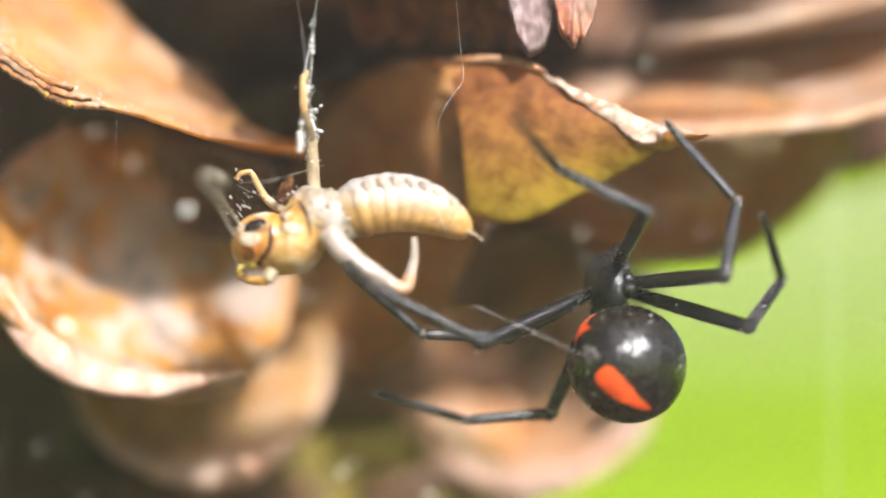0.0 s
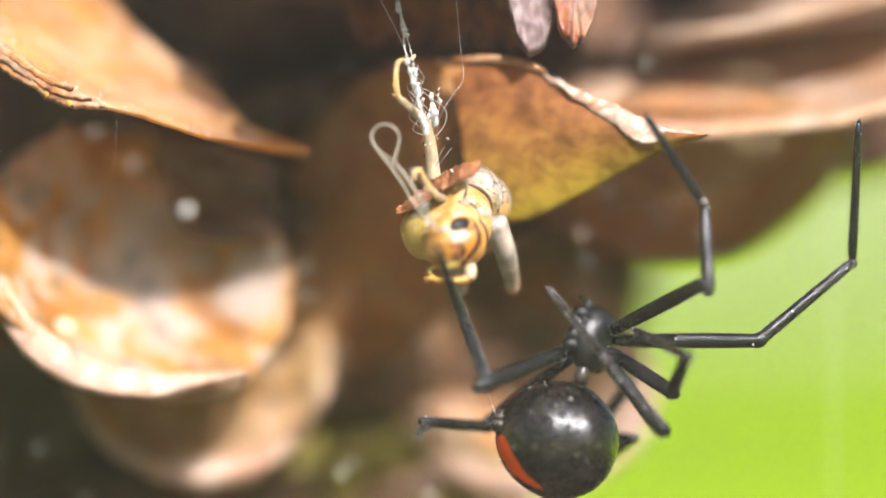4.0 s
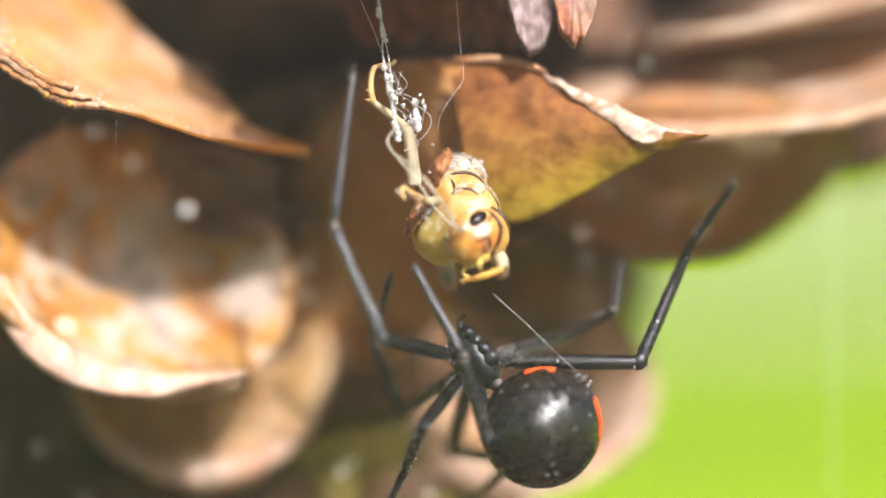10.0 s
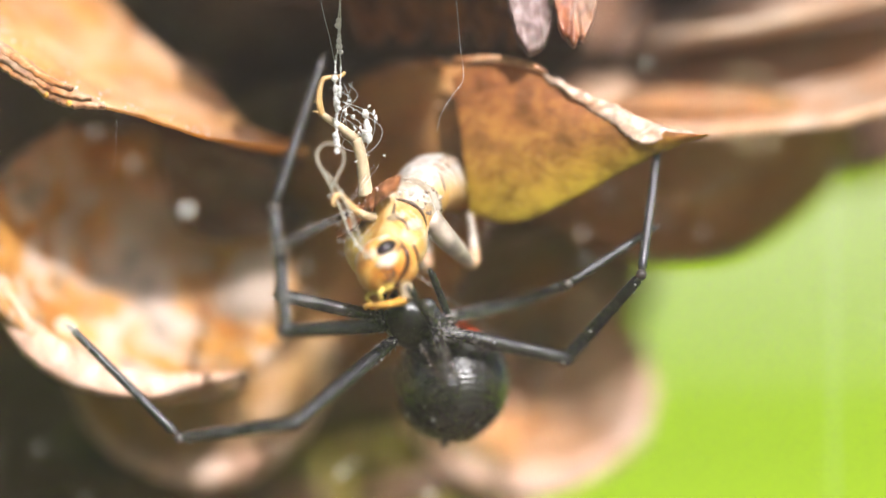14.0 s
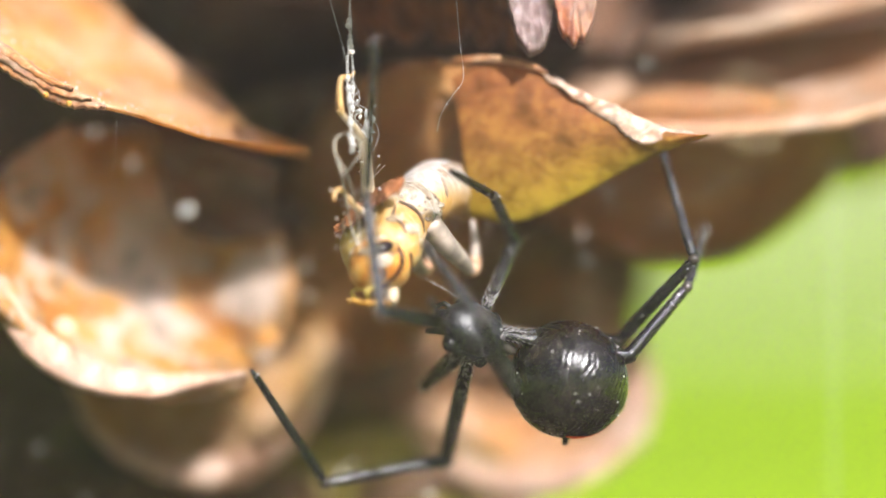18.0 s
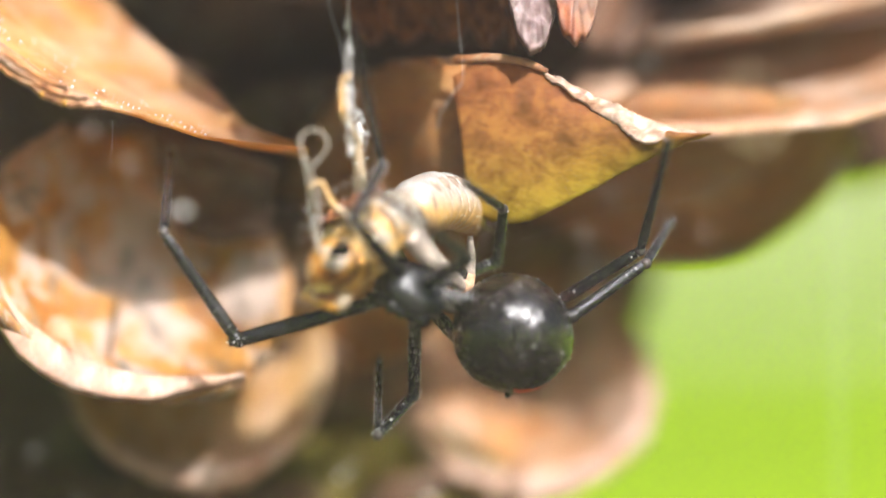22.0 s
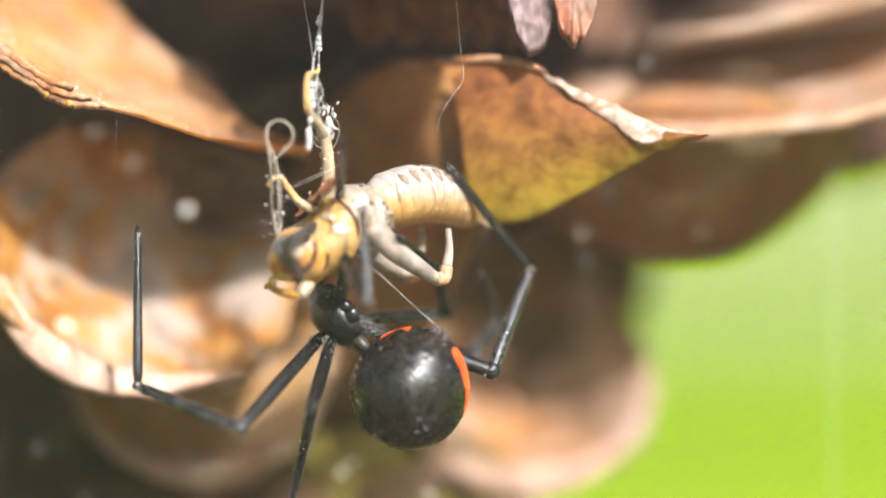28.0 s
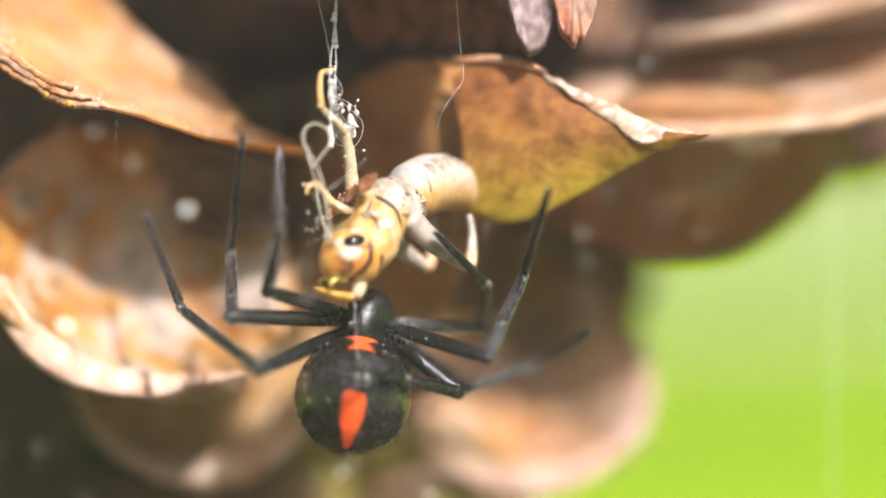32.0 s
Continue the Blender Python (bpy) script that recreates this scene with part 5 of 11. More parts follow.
def motions():
    walk(spider, [
        (0, mm(11.75, 2.5, 53.37, -73, -59, 113)), (0.25, mm(10.95, 2.5, 52.87, -12, -67, 95)), (0.5, mm(10.14, 2.5, 52.36, 56, -63, 70)),
        (0.75, mm(10.44, 2.5, 52.36, -15, -67, 96)), (1, mm(10.74, 2.5, 52.36, -78, -58, 113)), (1.5, mm(10.14, 2.5, 51.15, -56, -65, 113)),
        (2, mm(11.35, 2.5, 50.75, -22, -67, 99)), (2.5, mm(9.94, 2.5, 49.94, 25, -66, 80)), (3, mm(9.13, 2.5, 49.53, 68, -63, 63)),
        (3.5, mm(11.15, 2.5, 49.33, 88, -61, 50)), (5.5, mm(8.12, 2.5, 49.94, 84, -60, 58)), (6, mm(8.12, 2.5, 49.53, 73, -61, 64)),
        (6.5, mm(6.91, 2.5, 47.92, 70, -62, 64)), (7, mm(10.34, 2.5, 48.32, 60, -64, 66)), (7.25, mm(10.44, 2.5, 50.14, -17, -71, 100)),
        (7.5, mm(10.54, 2.5, 51.96, -86, -60, 125)), (8, mm(8.32, 2.5, 49.94, -91, -59, 127)), (8.5, mm(1.66, 2.5, 47.72, -37, -56, 93)),
        (9, mm(2.06, 2.5, 49.13, -98, -57, 131)), (9.5, mm(0.65, 2.5, 48.52, -107, -53, 131)), (10, mm(2.26, 2.5, 47.92, -128, -40, 147)),
        (10.5, mm(2.06, 2.5, 48.73, -137, -29, 153)), (11, mm(2.06, 2.5, 48.93, -131, -38, 152)), (11.5, mm(2.67, 2.5, 49.53, -131, -37, 151)),
        (12, mm(3.25, 1, 50, -143, -46, -157)), (12.5, mm(1.04, 1, 50.8, -166, -41, -114)), (13, mm(-0.76, 1, 51, -165, -36, -116)),
        (14, mm(-2.17, 1, 50.6, -164, -36, -117)), (14.5, mm(-3.57, 1, 49.4, -157, -27, -130)), (16.5, mm(-1.97, 1, 47.99, -143, -28, -167)),
        (17, mm(-0.96, 1, 50.6, -142, -40, -162)), (17.5, mm(0.64, 0.25, 50.43, -102, -34, -166)), (18, mm(2.24, -0.5, 50.26, -66, -27, -163)),
        (18.5, mm(-0.81, -0.5, 51.38, -67, -28, -163)), (19, mm(-1.89, -0.5, 52.69, -63, -21, -163)), (20, mm(-1.93, -0.5, 53.19, -64, -23, -164)),
        (21, mm(-1.9, -0.5, 53.15, -64, -23, -164)), (22, mm(-1.93, -0.5, 53.15, -64, -23, -163)), (23, mm(-2.01, -0.5, 53.03, -64, -23, -164)),
        (24, mm(0.14, -0.5, 51.27, -68, -30, -160)), (24.5, mm(1.24, -0.5, 51.26, -74, -38, -158)), (25, mm(0.64, -0.5, 50.86, -71, -34, -160)),
        (25.5, mm(-0.96, -0.5, 50.26, -71, -33, -158)), (26.5, mm(-4.3, 1, 50.5, -103, -26, 178)), (27.5, mm(-7.63, 2.5, 50.75, -136, -31, 154)),
        (28, mm(-7.63, 2.5, 50.95, -130, -39, 150)), (29, mm(-7.63, 2.5, 50.95, -123, -45, 144)), (29.5, mm(-6.83, 2.5, 51.35, -111, -50, 119)),
        (29.67, mm(-7.43, 2.5, 51.49, -60, -63, 116)), (29.83, mm(-8.04, 2.5, 51.62, 16, -67, 87)), (30, mm(-8.64, 2.5, 51.76, 81, -57, 70)),
        (30.5, mm(-8.24, 2.5, 50.75, 107, -52, 55)), (31, mm(-5.82, 2.5, 50.95, 110, -51, 55)), (31.5, mm(-5.41, 2.5, 51.35, 101, -53, 63)),
        (32, mm(-5.21, 2.5, 50.75, 78, -58, 69)),
    ])
    walk(abdomen, [
        (0, mm(-6.4, 0, 0, 133, -75, -120)), (0.25, mm(-6.73, 0, 0, -81, -40, 98)), (0.5, mm(-7.06, 0, 0, -72, 22, 96)),
        (0.75, mm(-6.64, 0, 0, -57, -33, 80)), (1, mm(-6.22, 0, 0, 23, -65, 0)), (1.5, mm(-7.61, 0, 0, -80, -72, 94)),
        (2, mm(-7.7, 0, 0, -101, -42, 106)), (2.5, mm(-7.51, 0, 0, -88, 2, 94)), (3, mm(-7.28, 0, 0, -85, 27, 95)),
        (3.5, mm(-8.07, 0, 0, -76, 33, 99)), (5.5, mm(-7.03, 0, 0, -66, 27, 78)), (6, mm(-6.93, 0, 0, -48, 13, 73)),
        (6.25, mm(-7, 0, 0, -85, 6, 91)), (6.5, mm(-7.08, 0, 0, -123, 12, 109)), (7, mm(-7.41, 0, 0, -87, 22, 96)),
        (7.17, mm(-7.36, 0, 0, -90, -28, 100)), (7.33, mm(-7.32, 0, 0, -113, -78, 124)), (7.5, mm(-7.27, 0, 0, 104, -50, -93)),
        (8, mm(-7.32, 0, 0, 74, -58, -75)), (8.5, mm(-5.36, 0, 0, 11, -76, -26)), (8.75, mm(-6.3, 0, 0, 52, -38, -52)),
        (9, mm(-7.23, 0, 0, 68, 2, -47)), (9.5, mm(-6.58, 0, 0, 79, 24, -60)), (10, mm(-7.17, 0, 0, 108, 49, -95)),
        (10.5, mm(-7.61, 0, 0, 35, 84, -165)), (10.75, mm(-7.79, 0, 0, 113, 52, -44)), (11, mm(-7.97, 0, 0, 90, 18, -13)),
        (11.5, mm(-7.71, 0, 0, 99, 21, -7)), (12, mm(-7.38, 0, 0, 101, 55, 26)), (12.5, mm(-8.05, 0, 0, 119, 72, 68)),
        (13, mm(-7.59, 0, 0, 102, 75, 51)), (14, mm(-7.66, 0, 0, 97, 77, 42)), (14.5, mm(-8.1, 0, 0, 127, 80, 57)),
        (15, mm(-8.53, 0, 0, 116, 72, 35)), (15.5, mm(-8.96, 0, 0, 115, 63, 22)), (16, mm(-9.4, 0, 0, 116, 54, 12)),
        (16.5, mm(-9.83, 0, 0, 119, 44, 4)), (17, mm(-8.6, 0, 0, 112, 35, 12)), (17.25, mm(-8.4, 0, 0, 71, 48, -70)),
        (17.5, mm(-8.19, 0, 0, 66, 27, -131)), (18, mm(-7.78, 0, 0, 90, 11, -173)), (18.5, mm(-7.85, 0, 0, 89, 11, -173)),
        (19, mm(-7.44, 0, 0, 94, 11, -173)), (20, mm(-7.85, 0, 0, 92, 11, -173)), (21, mm(-7.76, 0, 0, 92, 11, -173)),
        (22, mm(-7.67, 0, 0, 92, 11, -173)), (23, mm(-8.02, 0, 0, 92, 11, -173)), (24, mm(-6.66, 0, 0, 87, 11, -173)),
        (24.5, mm(-6.65, 0, 0, 79, 11, -174)), (25, mm(-6.98, 0, 0, 83, 11, -173)), (25.5, mm(-6.44, 0, 0, 84, 11, -173)),
        (26.5, mm(-7.17, 0, 0, 85, 31, -136)), (27.5, mm(-7.91, 0, 0, 104, 45, -88)), (28, mm(-7.79, 0, 0, 109, 43, -82)),
        (29, mm(-7.17, 0, 0, 78, 40, -76)), (29.5, mm(-5.34, 0, 0, 95, 27, -57)), (29.67, mm(-5.51, 0, 0, 67, -23, -52)),
        (29.83, mm(-5.67, 0, 0, 3, -56, -2)), (30, mm(-5.84, 0, 0, -70, -29, 58)), (30.5, mm(-5.94, 0, 0, -120, -6, 97)),
        (31, mm(-5.8, 0, 0, -98, -10, 86)), (31.5, mm(-5.61, 0, 0, -85, -18, 59)), (32, mm(-6.01, 0, 0, -91, -37, 99)),
    ])
    walk(legs['A'][0], [
        (0, mm(-0.13, -0.76, -0.92, -80, 2, -115)), (0.25, mm(0.09, -0.82, -0.08, -61, -41, -110)), (0.5, mm(0.31, -0.88, 0.76, 11, -79, -167)),
        (0.75, mm(0.12, -0.8, -0.1, -63, -38, -108)), (1, mm(-0.07, -0.72, -0.96, -81, 9, -113)), (1.5, mm(0.11, -1.05, -0.58, -77, -5, -99)),
        (2, mm(0.31, -1.15, -0.12, -73, -31, -94)), (2.5, mm(0.47, -1, 0.47, -74, -59, -84)), (3, mm(0.65, -0.57, 0.83, -122, -69, -31)),
        (3.5, mm(0.84, -0.34, 0.79, 173, -69, 38)), (5.5, mm(0.56, -0.5, 0.94, 117, -76, 96)), (6, mm(0.32, -0.73, 0.9, 64, -77, 147)),
        (6.5, mm(0.05, -0.89, 0.8, 51, -68, 159)), (7, mm(0.49, -0.77, 0.78, 56, -83, 151)), (7.25, mm(0.29, -0.81, -0.03, -71, -41, -95)),
        (7.5, mm(0.09, -0.85, -0.85, -84, 11, -101)), (8, mm(-0.24, -0.69, -0.95, -89, 17, -115)), (8.5, mm(0.22, -1.06, -0.51, -63, -20, -112)),
        (8.75, mm(0.02, -0.86, -0.75, -65, 42, -92)), (9, mm(-0.19, -0.65, -0.99, 61, 70, 47)), (9.5, mm(-0.58, -0.25, -1.02, 112, 68, 96)),
        (10, mm(-0.58, -0.25, -1.02, 116, 60, 87)), (10.5, mm(-0.9, -0.01, -0.79, 158, 53, 125)), (11, mm(-0.82, -0.12, -0.86, -176, 57, 162)),
        (11.5, mm(-0.86, -0.06, -0.83, 169, 56, 144)), (12, mm(-0.83, -0.81, -0.29, -160, 40, -162)), (12.5, mm(-0.5, -1.08, 0.11, -172, 31, -159)),
        (13, mm(-0.4, -1.13, -0.05, -173, 33, -161)), (14, mm(-0.31, -1.14, -0.18, -165, 34, -148)), (14.5, mm(-0.52, -1.06, -0.24, -159, 28, -145)),
        (16.5, mm(-0.93, -0.64, -0.4, -145, 26, -153)), (17, mm(-0.93, -0.7, -0.3, -142, 22, -150)), (17.5, mm(-1.02, -0.43, 0.07, -109, 2, -153)),
        (18, mm(-1.1, -0.17, 0.45, -74, -13, -167)), (18.5, mm(-1.09, -0.21, 0.46, -75, -14, -165)), (19, mm(-1.13, -0.06, 0.41, -71, -11, -172)),
        (20, mm(-1.13, -0.08, 0.4, -72, -11, -171)), (21, mm(-1.13, -0.07, 0.4, -72, -11, -171)), (22, mm(-1.12, -0.09, 0.41, -72, -12, -171)),
        (23, mm(-1.13, -0.09, 0.4, -72, -11, -171)), (24, mm(-1.06, -0.2, 0.52, -76, -17, -165)), (24.5, mm(-0.97, -0.4, 0.58, -83, -19, -154)),
        (25, mm(-0.98, -0.39, 0.57, -81, -19, -155)), (25.5, mm(-0.87, -0.51, 0.65, -84, -23, -147)), (26.5, mm(-0.97, -0.16, 0.06, -118, 23, -167)),
        (27.5, mm(-1.06, 0.2, -0.53, 178, 38, 136)), (28, mm(-1, 0.1, -0.65, 175, 45, 139)), (29, mm(-0.82, -0.07, -0.88, 148, 57, 111)),
        (29.5, mm(-0.69, 0.23, -0.96, 133, 50, 102)), (29.67, mm(-0.49, -0.08, -0.31, -98, 66, -126)), (29.83, mm(-0.29, -0.39, 0.33, -77, 11, -100)),
        (30, mm(-0.09, -0.69, 0.97, -77, -46, -89)), (30.5, mm(-0.03, -0.51, 1.09, -84, -56, -83)), (31, mm(-0.14, -0.53, 1.07, -90, -31, -75)),
        (31.5, mm(-0.35, -0.62, 0.97, -81, -28, -85)), (32, mm(-0.42, -0.85, 0.74, -77, -7, -86)),
    ])
    walk(legs['A'][1], [
        (0, mm(-4.42, -9.86, -1.34, -1, 22, -7)), (0.25, mm(-2.97, -5.58, 4.65, -49, 7, -13)), (0.5, mm(-1.53, -1.31, 10.65, -94, -8, -7)),
        (0.75, mm(-2.74, -5.59, 4.04, -48, 4, -18)), (1, mm(-3.94, -9.88, -2.56, -1, 20, -17)), (1.5, mm(-1.5, -10.95, 0.29, -23, 18, -18)),
        (2, mm(-0.29, -9.77, 5.07, -43, 6, -14)), (2.5, mm(1.03, -6.13, 9.12, -73, -1, -11)), (3, mm(3.78, -2.48, 10.21, -101, 4, -5)),
        (3.5, mm(3.64, 1.85, 10.22, -108, 12, 2)), (5.5, mm(0.29, 1.97, 10.7, -106, 12, 28)), (6, mm(-1.56, 0.49, 10.71, -105, 14, 11)),
        (6.5, mm(-3.42, 0.41, 10.17, -87, 51, 39)), (7, mm(-0.54, -0.19, 10.78, -76, 29, 46)), (7.25, mm(-1.16, -5.37, 4.02, -38, 11, 33)),
        (7.5, mm(-1.78, -10.56, -2.74, 1, 4, 12)), (8, mm(-4.3, -9.41, -3.93, 4, 7, 4)), (8.5, mm(-3.36, -9.85, 2.86, -24, 1, 32)),
        (8.75, mm(-0.59, -3.99, -3.79, -0, -44, -2)), (9, mm(2.18, 1.87, -10.45, 74, -49, -84)), (9.5, mm(-1, 3.51, -10.35, 79, -2, -102)),
        (10, mm(-0.28, 4.72, -9.77, 61, 5, -116)), (10.5, mm(-4.37, 4.94, -8.85, 48, 5, -123)), (10.75, mm(-5.24, 3.24, -9.06, 46, 55, -127)),
        (11, mm(-6.1, 1.54, -9.28, -118, 74, 67)), (11.5, mm(-5.43, 3.24, -9.18, -115, 74, 69)), (12, mm(-8.12, -3.22, -6.81, 0, 69, -142)),
        (12.25, mm(-8.34, -3.71, -5.94, 30, 25, -86)), (12.5, mm(-8.56, -4.21, -5.07, 16, -20, -54)), (13, mm(-8.34, -3.88, -5.59, 16, -16, -70)),
        (14, mm(-7.36, -5.62, -5.8, 10, -22, -52)), (14.25, mm(-7.57, -5.92, -5.37, 16, 8, -112)), (14.5, mm(-7.77, -6.22, -4.94, -8, 27, -179)),
        (16.5, mm(-9.01, -4.71, -4.82, 35, 39, -138)), (17, mm(-9.04, -5.37, -4.03, 38, 56, -131)), (17.5, mm(-9.84, -3.89, -0.64, 65, 17, -110)),
        (18, mm(-10.65, -2.41, 2.74, 79, -24, -106)), (18.5, mm(-10.51, -2.8, 2.89, 82, -25, -115)), (19, mm(-10.9, -1.41, 2.41, 89, -26, -129)),
        (20, mm(-10.9, -1.59, 2.31, 89, -25, -129)), (21, mm(-10.9, -1.57, 2.34, 88, -25, -128)), (22, mm(-10.86, -1.68, 2.44, 88, -25, -126)),
        (23, mm(-10.89, -1.69, 2.29, 89, -25, -129)), (24, mm(-10.36, -2.74, 3.44, 76, -25, -107)), (24.5, mm(-9.54, -4.58, 3.83, 70, -14, -96)),
        (25, mm(-9.56, -4.47, 3.91, 75, -17, -106)), (25.5, mm(-8.63, -5.57, 4.59, 73, 24, -120)), (26.5, mm(-7.73, 0.05, -1.05, 70, 72, -128)),
        (27.5, mm(-6.83, 5.67, -6.7, -97, 58, 61)), (28, mm(-6.42, 4.81, -7.71, -113, 57, 52)), (28.5, mm(-4.59, 4.96, -8.51, 136, 53, -71)),
        (29, mm(-2.77, 5.1, -9.3, 124, -2, -99)), (29.5, mm(-2.02, 6.53, -8.69, 141, 14, -89)), (29.75, mm(-0.97, -0.57, -0.23, 96, -16, -57)),
        (30, mm(0.08, -7.67, 8.23, 41, -10, -12)), (30.5, mm(0.62, -6.09, 9.45, 25, -44, -6)), (31, mm(2.09, -8.89, 6.21, 36, -33, -25)),
        (31.5, mm(0.48, -9.47, 5.69, 42, -36, -29)), (32, mm(0.2, -10.82, 1.99, 62, -28, -45)),
    ])
    walk(legs['A'][2], [
        (0, mm(1.62, -10.59, -3.81, -23, -26, 12)), (0.25, mm(3.27, -6.33, 3.9, -66, -6, 32)), (0.5, mm(4.92, -2.07, 11.62, -103, 21, 35)),
        (0.75, mm(3.43, -6.88, 3.38, -64, -6, 32)), (1, mm(1.95, -11.68, -4.85, -19, -24, 11)), (1.5, mm(4.44, -12.92, -1.71, -33, -46, 12)),
        (2, mm(6.06, -11.3, 4.36, -61, -11, 37)), (2.5, mm(7.47, -7.43, 9.21, -84, -19, 50)), (3, mm(10.31, -3.06, 9.81, -98, 0, 63)),
        (3.5, mm(10.06, 2.04, 8.87, -95, 5, 70)), (5.5, mm(5.94, 5.02, 9.31, -118, 41, 30)), (6, mm(4.68, 1.76, 9.08, -112, 42, 33)),
        (6.5, mm(-0.2, 3.01, 5.07, -134, 45, -2)), (7, mm(3.41, 3.97, 7.58, -63, 42, 83)), (7.25, mm(4.02, -2.61, 2.2, -64, -32, 81)),
        (7.5, mm(4.63, -9.2, -3.19, 110, -74, -95)), (8, mm(2.2, -8.97, -4.78, 31, -42, -8)), (8.25, mm(2.2, -7.66, -1.03, -15, -35, 45)),
        (8.5, mm(2.2, -6.35, 2.72, -39, -6, 77)), (9, mm(2.66, -2.45, -5.52, -6, 2, 48)), (9.5, mm(-2.41, -2.9, -10.17, -4, 27, 25)),
        (10, mm(-3.19, -1.15, -10.33, 17, 45, 33)), (10.5, mm(-7.9, -0.57, -9.47, 31, 56, 36)), (10.75, mm(-6.65, 1.32, -12.53, -50, 55, -53)),
        (11, mm(-5.4, 3.21, -15.59, -73, 15, -88)), (11.5, mm(-4.79, 4.97, -15.48, -72, 16, -88)), (12, mm(-9.97, -4.64, -12.95, -98, -1, -57)),
        (12.5, mm(-4.94, -9.22, -2.85, -137, 38, -83)), (13, mm(-6.14, -9.8, -3.79, 175, 45, -150)), (14, mm(-3.61, -10.44, -3.39, -151, 32, -98)),
        (14.5, mm(-13.61, -6.31, -7.94, -146, 23, -93)), (16.5, mm(-12.81, -8.12, -8.95, -172, 77, -161)), (17, mm(-11.45, -8.12, -9.48, -134, 80, -113)),
        (18, mm(-12.32, -8.14, 5.46, -104, 21, -100)), (18.5, mm(-13.07, -8.19, 5.64, -107, 17, -105)), (19, mm(-14.61, -6.03, 5.24, -104, 18, -115)),
        (20, mm(-14.69, -6.2, 5.04, -105, 15, -115)), (21, mm(-14.53, -6.29, 5.1, -105, 24, -113)), (22, mm(-14.39, -6.46, 5.23, -105, 24, -112)),
        (23, mm(-14.61, -6.37, 5.02, -105, 16, -116)), (24, mm(-12.14, -8.41, 6.25, -112, 21, -112)), (24.5, mm(-10.19, -10.93, 5.37, -119, 27, -108)),
        (25, mm(-11.25, -10.53, 5.82, -115, 26, -110)), (25.5, mm(-11.69, -10.76, 1.97, -115, 9, -112)), (27.5, mm(-5.14, 8.69, -12.29, -67, -12, -87)),
        (28, mm(-4.21, 7.6, -13.24, -60, -17, -85)), (28.5, mm(-4.02, 3.11, -11.17, -57, 19, -43)), (29, mm(-3.83, -1.38, -9.11, -24, 40, 15)),
        (29.5, mm(-1.94, 0.17, -10.3, -23, 12, 8)), (29.67, mm(0.84, -2.88, -3.75, -75, 2, -1)), (29.83, mm(3.63, -5.93, 2.81, -125, -12, 0)),
        (30, mm(6.42, -8.98, 9.36, -179, -19, 13)), (30.5, mm(5.33, -6.56, 14, 172, 1, -33)), (30.75, mm(6.22, -8.88, 11.88, 155, -36, 17)),
        (31, mm(7.11, -11.2, 9.76, 104, -38, 93)), (31.5, mm(5.1, -12.06, 9.58, 99, -39, 92)), (32, mm(4.29, -14.91, 5.09, 93, -57, 92)),
    ])
